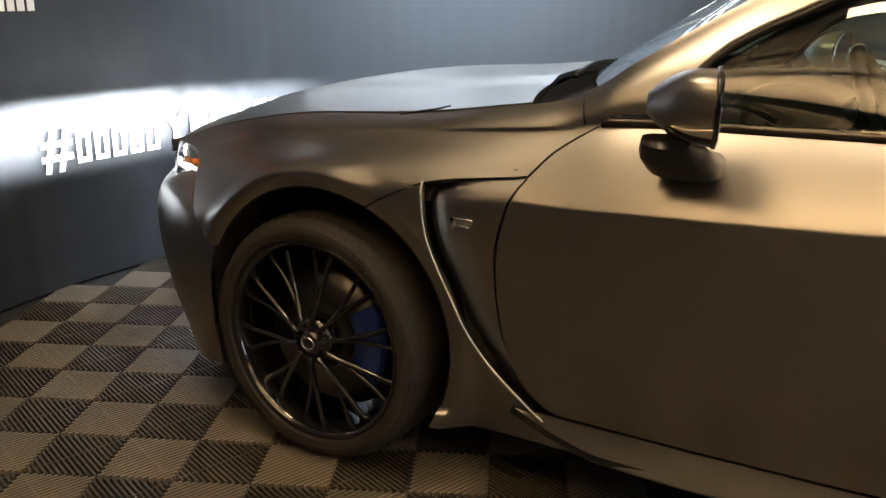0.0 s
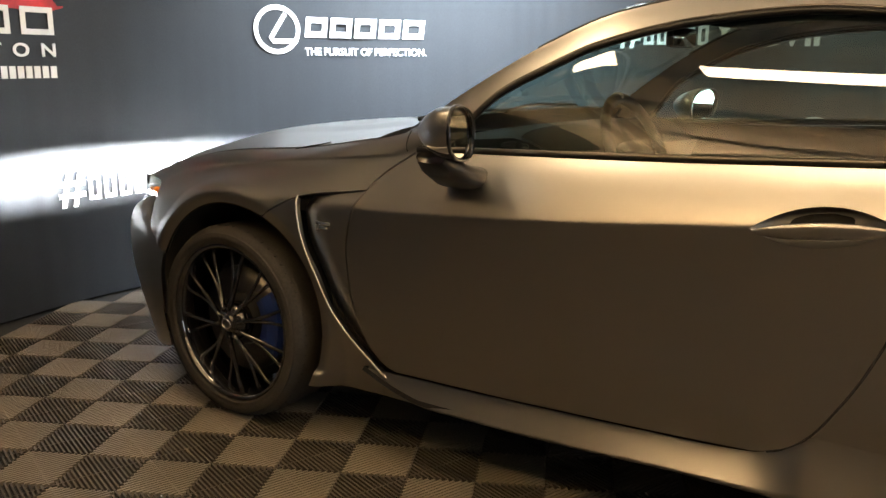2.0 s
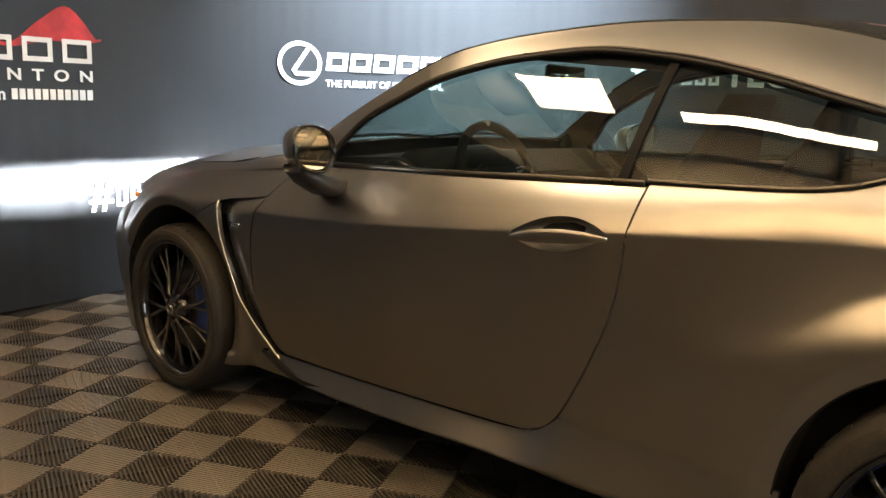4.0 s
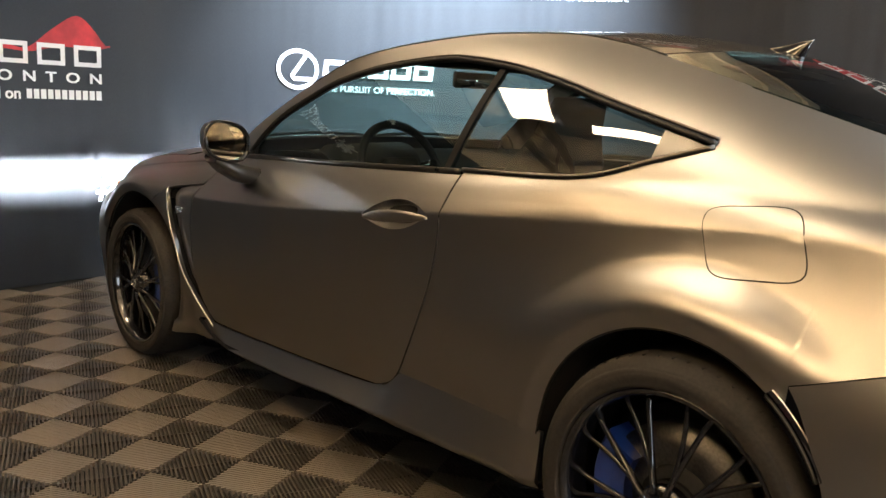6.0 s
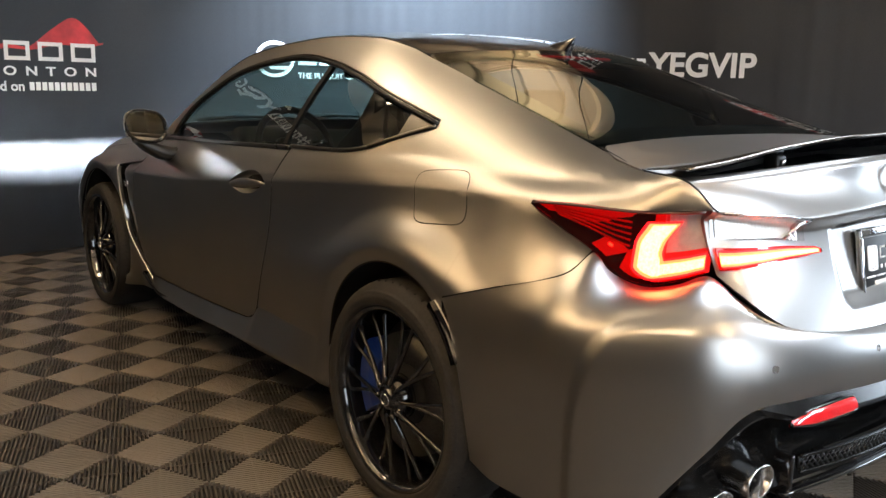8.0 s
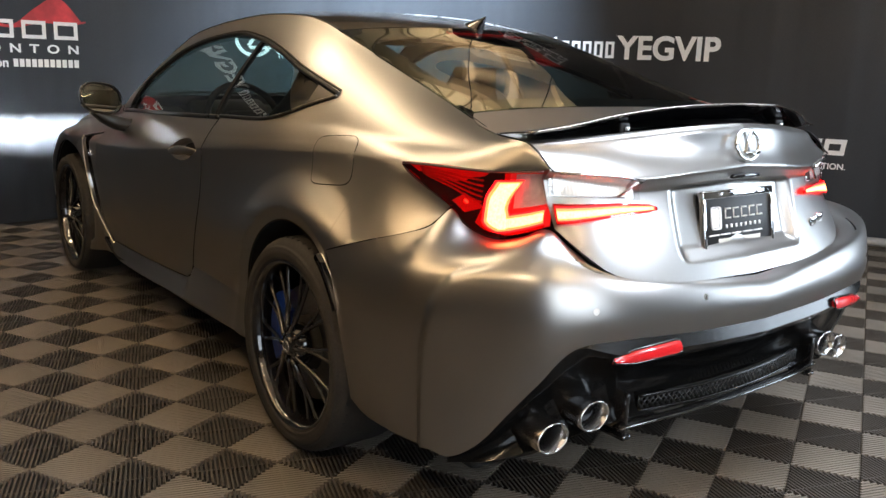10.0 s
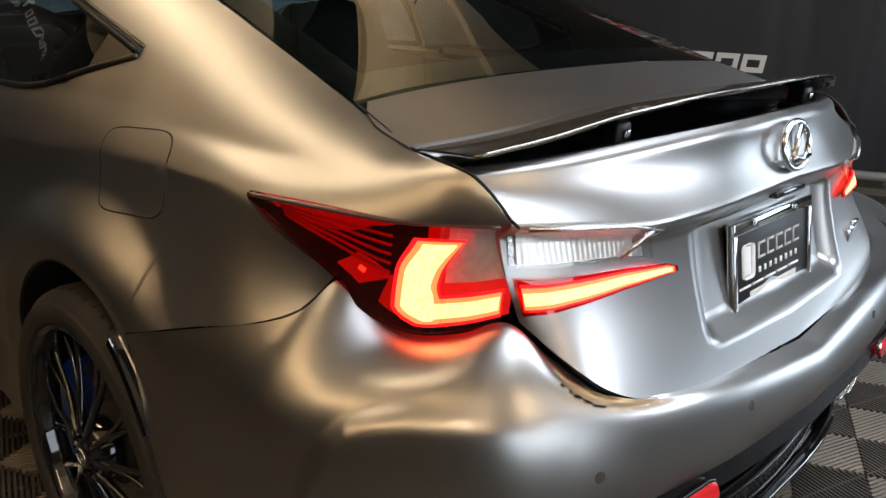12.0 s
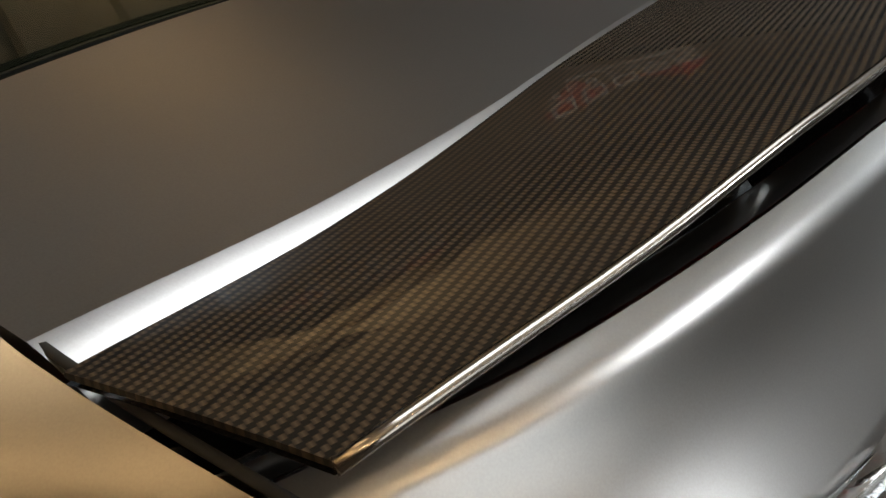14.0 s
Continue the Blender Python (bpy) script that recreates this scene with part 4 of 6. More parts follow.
def tail_lamp(sgn):
    m = lambda g: mirrored(g, sgn)
    lab = (lambda s: s) if sgn < 0 else (lambda s: "")
    xs = np.linspace(3.146, 3.542, 40)
    ff = np.linspace(0, 1, 14)
    body = np.stack([lamp_point(x, ff, -0.030) for x in xs])
    lamp = part("tail_lamp", m(sheet(body, skirt=0)), LAMP_BACK, car, "red tail lamp with a lit L-shaped guide")
    red = np.stack([lamp_point(x, ff, 0.002) for x in np.linspace(3.146, 3.455, 32)])
    part("red_lens", m(sheet(red, skirt=0.004)), LENS_RED, lamp)
    xs2 = np.linspace(3.458, 3.542, 14)
    low = np.stack([lamp_point(x, np.linspace(0, 0.36, 6), 0.002) for x in xs2])
    part("red_lens", m(sheet(low, skirt=0.004)), LENS_RED, lamp)
    high = np.stack([lamp_point(x, np.linspace(0.37, 1, 8), 0.002) for x in xs2])
    part("clear_lens", m(sheet(high, skirt=0.004)), LENS_CLEAR, lamp)
    refl = np.stack([lamp_point(x, np.linspace(0.42, 0.95, 6), -0.022) for x in xs2])
    part("reflector", m(sheet(refl, skirt=0)), LAMP_FLUTED, lamp)
    # lit L
    one = lambda x, f, o=-0.008: lamp_point(x, np.asarray(f, float), o)
    fv = np.linspace(0, 1, 22)
    xl = curve((0, 3.440), (0.05, 3.424), (0.16, 3.410), (0.6, 3.412), (1, 3.432))(fv)
    xr = curve((0, 3.46), (0.30, 3.458), (0.45, 3.453), (0.6, 3.456), (1, 3.484))(fv)
    # glowing sheets behind the L stand in for its halo on the lens
    mid_g = np.stack([[lamp_point(lerp(a - 0.005, b + 0.004, u), 0.095 + 0.75 * f, 0.0031) for u in np.linspace(0, 1, 6)] for f, a, b in zip(fv, xl, xr)])
    mid_t = np.stack([lamp_point(x, np.linspace(0.095, 0.325, 6), 0.0031) for x in np.linspace(3.44, 3.540, 12)])
    part("guide_orange_halo", m(join(sheet(mid_g, skirt=0.002)[:2], sheet(mid_t, skirt=0.002)[:2])), GLOW_MID, lamp)
    up = np.stack([[lamp_point(lerp(a + 0.003, b - 0.004, u), 0.13 + 0.69 * f, 0.0035) for u in np.linspace(0, 1, 6)] for f, a, b in zip(fv, xl, xr)])
    foot = np.stack([lamp_point(x, np.linspace(0.14, 0.28, 6), 0.0035) for x in np.linspace(3.445, 3.538, 12)])
    edge = np.stack([[lamp_point(lerp(a - 0.010, b + 0.008, u), 0.07 + 0.80 * f, 0.0026) for u in np.linspace(0, 1, 6)] for f, a, b in zip(fv, xl, xr)])
    toe = np.stack([lamp_point(x, np.linspace(0.06, 0.36, 6), 0.0026) for x in np.linspace(3.44, 3.542, 12)])
    part("guide_red_halo", m(join(sheet(edge, skirt=0.002)[:2], sheet(toe, skirt=0.002)[:2])), GLOW_HALO, lamp)
    part("light_guide", m(join(sheet(up, flip=False, skirt=0.004)[:2], sheet(foot, skirt=0.004)[:2])), GLOW_RED, lamp, lab("lit red L-shaped guide"))
    # louvres inside the red part
    for f in (0.46, 0.55, 0.64, 0.73, 0.82):
        part("lamp_rib", m(bar_on(one, [(3.205 + 0.03 * (0.8 - f), f - 0.05), (3.390, f + 0.01)], 0.0026)), RED_REFLECTOR, lamp)
    part("side_marker", m(bar_on(one, [(3.346, 0.352), (3.354, 0.342)], 0.0036)), GLOW_RED, lamp, lab("small lit side marker"))
    edge_u = np.stack([lamp_point(x, np.array(1.0), 0.003) for x in np.linspace(3.15, 3.53, 30)])
    part("lamp_rim", m(tube(edge_u, 0.004, 6)), LAMP_RIM, lamp)
    # inner lamp on the lid
    inner = part("reversing_lamp", m(sheet(patch(lid_lamp, -0.606, -0.395, 0, 1, 24, 10, -0.006), skirt=0)), LAMP_SILVER, lid, "clear reversing lamp over a lit red bar")
    part("clear_lens", m(sheet(patch(lid_lamp, -0.606, -0.388, 0.0, 1, 20, 8, 0.006), skirt=0.005)), LENS_CLEAR, inner)
    part("red_lens", m(sheet(patch(lid_bar, -0.606, -0.338, 0.06, 0.88, 22, 6, 0.006), skirt=0.005)), LENS_RED, inner)
    taper = patch(lid_bar, -0.602, -0.354, 0.29, 0.58, 20, 5, 0.0085)
    # halo of the bar, built as two more glowing sheets
    band = patch(lid_bar, -0.603, -0.349, 0.20, 0.70, 20, 5, 0.0079)
    part("guide_orange_halo", m(sheet(band, skirt=0.002)[:2]), GLOW_MID, inner)
    wide = patch(lid_bar, -0.604, -0.345, 0.14, 0.78, 20, 5, 0.0072)
    part("guide_red_halo", m(sheet(wide, skirt=0.002)[:2]), GLOW_HALO, inner)
    part("light_guide", m(sheet(taper, skirt=0.003)[:2]), GLOW_RED, inner)
    part("reflector", m(sheet(patch(lid_lamp, -0.600, -0.42, 0.06, 0.94, 20, 8, 0.0), skirt=0)), LAMP_FLUTED, inner)
    rim = [lid_lamp(y, f, 0.007) for y, f in ((-0.600, 1.0), (-0.52, 1.0), (-0.45, 1.0), (-0.390, 0.99), (-0.408, 0.7), (-0.450, 0.04))]
    part("lamp_rim", m(tube(rim, 0.004, 6)), LAMP_SILVER, inner)


LAMP_SILVER = node_mat("lamp_reflector_silver", (0.75, 0.75, 0.75), 0.16, 1.0, bump=0.001, bump_scale=300)
LAMP_FLUTED = node_mat("fluted_lamp_reflector", (0.80, 0.79, 0.77), 0.32, 0.55, grain=0.12, grain_scale=120)
nt = LAMP_FLUTED.node_tree
wave = nt.nodes.new("ShaderNodeTexWave")
wave.bands_direction = "Y"
wave.inputs["Scale"].default_value = 38.0
fl_tex, fl_bump = nt.nodes.new("ShaderNodeTexCoord"), nt.nodes.new("ShaderNodeBump")
fl_bump.inputs["Distance"].default_value = 0.0004
nt.links.new(fl_tex.outputs["Object"], wave.inputs["Vector"])
nt.links.new(wave.outputs["Fac"], fl_bump.inputs["Height"])
nt.links.new(fl_bump.outputs[0], nt.nodes["Principled BSDF"].inputs["Normal"])
LAMP_BACK = node_mat("lit_lamp_housing_red", (0.42, 0.012, 0.014), 0.35)
LAMP_BACK.node_tree.nodes["Principled BSDF"].inputs["Emission Color"].default_value = (1.0, 0.02, 0.02, 1)
LAMP_BACK.node_tree.nodes["Principled BSDF"].inputs["Emission Strength"].default_value = 0.30
LAMP_RIM = node_mat("lamp_rim_smoke", (0.10, 0.04, 0.04), 0.15, coat=1)


for sgn in (-1, 1):
    tail_lamp(sgn)

# ---- rear bumper ----
def on_side(x, z):
    return (x, -float(width(x, z)), z)


B_TOP = path3(on_side(2.972, 0.6875), on_side(3.13, 0.7413), on_side(3.25, 0.7793), on_side(3.288, 0.8005), on_side(3.318, 0.846),
              (3.356, -0.728, 0.813), (3.395, -0.702, 0.788), (3.435, -0.674, 0.780), (3.49, -0.646, 0.794), (3.545, -0.612, 0.818),
              (3.604, -0.577, 0.771), (3.671, -0.522, 0.7235), (3.716, -0.33, 0.6805), (3.732, 0, 0.672), even=True)
B_CREST = path3(on_side(3.0, 0.645), on_side(3.14, 0.675), on_side(3.25, 0.70), (3.31, -0.890, 0.706), (3.36, -0.882, 0.706), (3.41, -0.862, 0.710),
                (3.45, -0.841, 0.720), (3.51, -0.811, 0.739), (3.575, -0.772, 0.757), (3.638, -0.727, 0.757), (3.692, -0.648, 0.742), (3.735, -0.53, 0.716),
                (3.762, -0.32, 0.690), (3.772, 0, 0.660), even=True)
B_MID = path3((3.055, -0.918, 0.52), (3.16, -0.915, 0.55), (3.26, -0.905, 0.565), (3.33, -0.893, 0.575), (3.39, -0.880, 0.585), (3.43, -0.872, 0.595),
              (3.48, -0.845, 0.605), (3.54, -0.810, 0.612), (3.605, -0.771, 0.618), (3.668, -0.726, 0.624), (3.715, -0.650, 0.634), (3.757, -0.53, 0.640),
              (3.780, -0.30, 0.625), (3.788, 0, 0.610), even=True)
B_LOW = path3((3.075, -0.885, 0.28), (3.16, -0.888, 0.26), (3.27, -0.880, 0.255), (3.34, -0.872, 0.256), (3.39, -0.866, 0.26), (3.43, -0.860, 0.268),
              (3.48, -0.836, 0.262), (3.535, -0.797, 0.305), (3.588, -0.755, 0.388), (3.643, -0.710, 0.475), (3.698, -0.655, 0.562), (3.738, -0.535, 0.577),
              (3.766, -0.28, 0.566), (3.775, 0, 0.558), even=True)


def outward(g):
    """The normals of a grid on the car's left rear corner, away from the car."""
    n = np.cross(np.gradient(g, axis=1), np.gradient(g, axis=0))
    n /= np.linalg.norm(n, axis=2, keepdims=True)
    return n * np.sign(-n[:, :, 1:2] + n[:, :, 0:1] * 0.5)


def bumper_grid(ns=230):
    s = np.linspace(0, 1, ns)
    p = [f(s) for f in (B_TOP, B_CREST, B_MID, B_LOW)]
    knots = np.array([0, 0.30, 0.58, 1.0])
    v = np.linspace(0, 1, 64)
    pk = np.stack(p, 1)
    m = np.gradient(pk, knots, axis=1) * 0.6
    i = np.clip(np.searchsorted(knots, v, side="right") - 1, 0, 2)
    h = knots[i + 1] - knots[i]
    q = ((v - knots[i]) / h)
    a, b = pk[:, i], pk[:, i + 1]
    ma, mb = m[:, i], m[:, i + 1]
    q = q[None, :, None]
    h = h[None, :, None]
    g = (a * (1 + 2 * q) * (1 - q) ** 2 + b * q * q * (3 - 2 * q) + h * (ma * q * (1 - q) ** 2 + mb * q * q * (q - 1)))
    # even out the surface between its edges
    ease = (np.sin(np.pi * np.clip((v - 0.02) / 0.94, 0, 1)) ** 0.6)[None, :, None] * 0.5
    for _ in range(140):
        g[1:-1] += ease * (0.5 * (g[:-2] + g[2:]) - g[1:-1])
    past = np.clip((s[1:-1] - 0.87) / 0.06, 0, 1)[:, None] * 0.5
    for _ in range(300):
        g[1:-1, 0] += past * (0.5 * (g[:-2, 0] + g[2:, 0]) - g[1:-1, 0])
    # fuller shoulder under the lamp
    st = np.clip((s - 0.22) / 0.10, 0, 1) * np.clip((0.80 - s) / 0.10, 0, 1)
    hump = 0.007 * st[:, None] * np.sin(np.pi * np.clip(v / 0.30, 0, 1))[None, :] ** 1.5
    g[:, :, 1] -= hump * 0.6
    g[:, :, 2] += hump * 0.8
    # raised corner, edged by an upright crease
    x, z = g[:, :, 0], g[:, :, 2]
    edge = curve((0.25, 3.372), (0.46, 3.377), (0.62, 3.402), (0.668, 3.42), (0.71, 3.445), (0.74, 3.48), (0.765, 3.54), (0.785, 3.6))(z)
    lid_z = curve((3.38, 0.60), (3.402, 0.62), (3.42, 0.668), (3.445, 0.71), (3.48, 0.74), (3.54, 0.760), (3.62, 0.768), (3.7, 0.75), (3.8, 0.66))(x)
    near = np.minimum(x - edge, lid_z - z)
    k = np.clip(near / 0.040, 0, 1)
    k = k * k * (3 - 2 * k) * np.clip((3.70 - x) / 0.28, 0, 1)
    n = outward(g)
    calm = n.copy()
    for _ in range(120):
        calm[1:-1] += 0.25 * (calm[:-2] + calm[2:] - 2 * calm[1:-1])
        calm[:, 1:-1] += 0.25 * (calm[:, :-2] + calm[:, 2:] - 2 * calm[:, 1:-1])
    # the tilt changes slowly along the bumper
    for _ in range(1500):
        calm[1:-1, :, 2] += 0.25 * (calm[:-2, :, 2] + calm[2:, :, 2] - 2 * calm[1:-1, :, 2])
    full = g + n * (0.018 * k)[:, :, None]
    shade = outward(full) + calm - n
    return full, shade / np.linalg.norm(shade, axis=2, keepdims=True)


bg, bg_normals = bumper_grid()


def both_sides(g):
    """A left half grid and its image, as one grid over the car's middle."""
    return np.concatenate([g, (g * np.array([1, -1, 1]))[::-1][1:]])


bumper = part("rear_bumper", sheet(both_sides(bg), flip=True, edges="nsew", normals=both_sides(bg_normals)), PAINT, car)
for y in (-0.28, -0.62, 0.28, 0.62):
    near_p = np.argmin((bg[:, :, 1] + abs(y)) ** 2 + (bg[:, :, 2] - 0.655) ** 2 + 9.0 * (bg[:, :, 0] < 3.6))
    sp = bg.reshape(-1, 3)[near_p]
    gu, gv = np.gradient(bg, axis=0).reshape(-1, 3)[near_p], np.gradient(bg, axis=1).reshape(-1, 3)[near_p]
    sn = np.cross(gu, gv)
    sn *= np.sign(sn[0]) / np.linalg.norm(sn)
    if y > 0:
        sp, sn = sp * np.array([1, -1, 1]), sn * np.array([1, -1, 1])
    turn_m = Vector((0, 1, 0)).rotation_difference(Vector(sn)).to_matrix().to_4x4()
    part("parking_sensor", moved(lathe([(0.0006, 0.0), (0.0006, 0.0085), (-0.003, 0.0088)], 20), Matrix.Translation(Vector(sp)) @ turn_m), SMOKE, bumper, smooth=False)

# dark diffuser under the bumper: a glossy band below the paint, a deep black face and a mesh in its middle
edge_s = np.linspace(0.46, 1.0, 70)
D_EDGE = B_LOW(edge_s)
D_LOW = path3((3.46, -0.835, 0.232), (3.53, -0.775, 0.245), (3.585, -0.70, 0.268), (3.62, -0.60, 0.292), (3.655, -0.47, 0.318), (3.69, -0.27, 0.33), (3.70, 0, 0.33))
s = np.linspace(0, 1, 70)
dt, dl = D_EDGE + np.array([-0.004, 0.003, 0.002]), D_LOW(s)
ledge = np.clip((s - 0.60) / 0.10, 0, 1)[:, None]
d1 = dt + np.array([0.004, 0, -0.004]) + ledge * np.array([0.010, 0, -0.030])
d2 = lerp(d1, dl, 0.12) + ledge * np.array([-0.012, 0, -0.004])
band = dt[:, None] * (1 - np.linspace(0, 1, 6)[None, :, None]) + d1[:, None] * np.linspace(0, 1, 6)[None, :, None]
v = np.linspace(0, 1, 12)[None, :, None]
dg = d2[:, None] * (1 - v) + dl[:, None] * v
dg[:, :, 0] -= 0.045 * np.sin(np.pi * v[:, :, 0]) ** 0.8 * np.clip(s / 0.3, 0, 1)[:, None]
step = d1[:, None] * (1 - np.linspace(0, 1, 4)[None, :, None]) + d2[:, None] * np.linspace(0, 1, 4)[None, :, None]
diffuser = part("diffuser", sheet(both_sides(np.concatenate([step[:, :-1], dg], 1)), flip=True, skirt=0.02), SATIN_BLACK, car, "gloss black rear diffuser")
part("diffuser_band", sheet(both_sides(band), flip=True, skirt=0), BAND, diffuser)
lip = np.concatenate([dl, (dl * np.array([1, -1, 1]))[::-1][1:]])
keep = np.abs(lip[:, 1]) < 0.46
part("diffuser_lip", tube(lip[keep] + np.array([0.018, 0, -0.008]), 0.007, 10, flat=2.4), GLOSS, diffuser)
# mesh of crossing wires over a black backing, in a slim frame
mesh_y = np.linspace(-0.37, 0.37, 33)
mesh_x = 3.708 - 0.048 * (mesh_y / 0.40) ** 2
part("mesh_backing", sheet(np.stack([np.stack([mesh_x - 0.014, mesh_y, np.full(33, z)], -1) for z in (0.338, 0.376)], 1), skirt=0.004), DARK, diffuser)
wires = []
for k in range(-2, 42):
    for lean in (-1, 1):
        ya = mesh_y[0] + 0.018 * k
        yb = np.clip(np.array([ya, ya + 0.018, ya + 0.036]) if lean > 0 else np.array([ya + 0.036, ya + 0.018, ya]), -0.37, 0.37)
        if abs(yb[2] - yb[0]) < 0.015:
            continue
        wires.append(tube(np.stack([3.708 - 0.048 * (yb / 0.40) ** 2, yb, np.array([0.338, 0.357, 0.376])], -1), 0.0026, 5))
part("mesh_grille", join(*wires), TRIM, diffuser, "black wire mesh")
for z in (0.337, 0.378):
    part("mesh_frame", tube(np.stack([mesh_x + 0.002, mesh_y, np.full(33, z)], -1), 0.0045, 8), BAND, diffuser)
for sgn in (-1, 1):
    fin = join(box(3.57, 3.690, sgn * 0.435 - 0.007, sgn * 0.435 + 0.007, 0.285, 0.405, 0.006), box(3.60, 3.694, sgn * 0.435 - 0.016, sgn * 0.435 + 0.016, 0.278, 0.292, 0.005))
    part("diffuser_fin", fin, GLOSS, diffuser)
    ry = np.linspace(-0.565, -0.362, 14)
    mid_x = np.interp(ry, [-0.565, -0.46, -0.36], [3.742, 3.766, 3.777])
    mid_z = np.interp(ry, [-0.565, -0.46, -0.36], [0.531, 0.541, 0.5455])
    half_h = np.interp(ry, [-0.565, -0.53, -0.50, -0.372, -0.362], [0.003, 0.011, 0.0155, 0.0165, 0.013])
    u = np.linspace(-1, 1, 7)
    face = np.stack([mid_x[:, None] + 0.004 * (1 - u ** 4) - 0.005 * u, ry[:, None] + 0 * u, mid_z[:, None] + half_h[:, None] * u], -1)
    part("rear_reflector", mirrored(sheet(face, skirt=0.014), sgn), RED_REFLECTOR, diffuser, "red rear reflector" if sgn < 0 else "")
    rim = np.concatenate([face[:, 0], face[::-1, -1]]) + np.array([-0.001, 0, 0])
    part("reflector_surround", mirrored(tube(rim, 0.0032, 6, closed=True), sgn), GLOSS, diffuser)
    for y, z, r in ((-0.660, 0.325, 0.046), (-0.540, 0.362, 0.046)):
        prof = [(-0.075, r * 0.94), (-0.02, r), (-0.004, r * 1.02), (0, r * 0.98), (-0.002, r * 0.90), (-0.03, r * 0.82), (-0.12, r * 0.78)]
        g = lathe([(d, q) for d, q in prof], 32)
        x = 3.655 + (0.02 if y > -0.6 else 0)
        g = moved(g, Matrix.Translation((x, y, z)) @ Matrix.Rotation(radians(-90), 4, "Z") @ Matrix.Diagonal((1.12, 1, 0.86, 1)))
        tip = part("exhaust_tip", mirrored(g, sgn), STEEL, car, "satin steel oval exhaust tip")
        hole = [(-0.11, 0.0), (-0.11, r * 0.79)]
        part("exhaust_core", mirrored(moved(lathe(hole, 24), Matrix.Translation((x, y, z)) @ Matrix.Rotation(radians(-90), 4, "Z") @ Matrix.Diagonal((1.12, 1, 0.86, 1))), sgn), DARK, tip)

# ---- rear wing: raised carbon blade on two struts ----
w = np.linspace(-1, 1, 61)
aw = np.abs(w)
half = 0.632
tr_x = curve((0, 3.636), (0.25, 3.625), (0.5, 3.590), (0.75, 3.540), (0.9, 3.505), (1, 3.483))(aw)
tr_z = curve((0, 1.128), (0.3, 1.122), (0.6, 1.100), (0.85, 1.066), (1, 1.050))(aw)
le_x = LE_X(aw)
le_z = curve((0, 1.073), (0.4, 1.067), (0.75, 1.049), (1, 1.040))(aw)
c = np.linspace(0, 1, 14)[:, None]
top = np.stack([lerp(le_x[None, :], tr_x[None, :], c), half * w + 0 * c, lerp(le_z[None, :], tr_z[None, :], c) + lerp(0.002, 0.001, aw[None, :] ** 6) * np.sin(np.pi * c)], -1)
thick = 0.005 + 0.016 * np.sin(np.pi * np.clip(c * 0.85 + 0.1, 0, 1)) * np.clip((1 - aw[None, :]) / 0.12, 0, 1)
low = top.copy()
low[:, :, 2] -= thick
wing = part("rear_wing", sheet(top, skirt=0.003, flip=False), CARBON, lid, "raised glossy carbon-fibre rear wing")
part("wing_underside", sheet(low, skirt=0, flip=True), GLOSS, wing)
# metal tube that imitates the glint along the carbon's trailing edge
edge = np.stack([tr_x, half * w, tr_z - 0.002], -1)
part("wing_lip", tube(edge, 0.003, 6), SMOKE, wing)
for y in (-0.35, 0.35):
    part("wing_strut", join(box(3.498, 3.538, y - 0.020, y + 0.020, 1.025, 1.076, 0.008, 3), box(3.485, 3.545, y - 0.034, y + 0.034, 1.022, 1.040, 0.006)), TRIM, wing)
    part("strut_bolt", box(3.538, 3.544, y - 0.008, y + 0.008, 1.050, 1.064, 0.002), STEEL, wing)

# black gutter between the quarter panel and the lid
for sgn in (-1, 1):
    gx = np.linspace(3.31, 3.50, 24)
    gy, gz = TOP[0](gx), TOP[1](gx)
    u = np.linspace(0, 1, 5)[None, :]
    gut = np.stack([gx[:, None] + 0 * u, -(gy[:, None] + 0.012 - 0.055 * u), gz[:, None] - 0.020 - 0.006 * np.sin(np.pi * u)], -1)
    part("lid_gutter", mirrored(sheet(gut, skirt=0), sgn), SATIN_BLACK, car)

# louvre at the front edge of the bumper, behind the wheel
for sgn in (-1, 1):
    th = np.radians(np.linspace(26, 53, 16))
    rr = np.linspace(0.359, 0.378, 5)[None, :]
    gx, gz = ARCH_R[0] + rr * np.cos(th)[:, None], ARCH_R[1] + rr * np.sin(th)[:, None]
    gy = -0.9045 + 0.0 * gx
    lou = part("arch_louvre", mirrored(sheet(np.stack([gx, gy, gz], -1), skirt=0.02), sgn), GLOSS, bumper)
    for r in (0.360, 0.377):
        p = np.stack([ARCH_R[0] + r * np.cos(th), np.full(16, -0.9055), ARCH_R[1] + r * np.sin(th)], -1)
        part("louvre_edge", mirrored(tube(p, 0.0028, 6), sgn), ALU, lou)

# ---- front end ----
F_TOP = path3(on_side(-0.312, 0.53), on_side(-0.42, 0.625), on_side(-0.49, 0.702), (-0.62, -0.722, 0.668), (-0.74, -0.60, 0.668), (-0.83, -0.40, 0.70), (-0.86, 0, 0.72))
F_MID = path3((-0.338, -0.885, 0.40), (-0.45, -0.868, 0.48), (-0.56, -0.830, 0.52), (-0.66, -0.770, 0.53), (-0.78, -0.63, 0.52), (-0.88, -0.40, 0.50), (-0.92, 0, 0.50))
F_LOW = path3((-0.335, -0.862, 0.18), (-0.42, -0.845, 0.17), (-0.50, -0.80, 0.165), (-0.58, -0.735, 0.16), (-0.72, -0.61, 0.15), (-0.88, -0.42, 0.15), (-0.92, 0, 0.15))
s = np.linspace(0, 1, 60)
v = np.linspace(0, 1, 20)[None, :, None]
pa, pb, pc = F_TOP(s)[:, None], F_MID(s)[:, None], F_LOW(s)[:, None]
fg = pa * (1 - v) * (1 - 2 * v) + pb * 4 * v * (1 - v) + pc * v * (2 * v - 1)
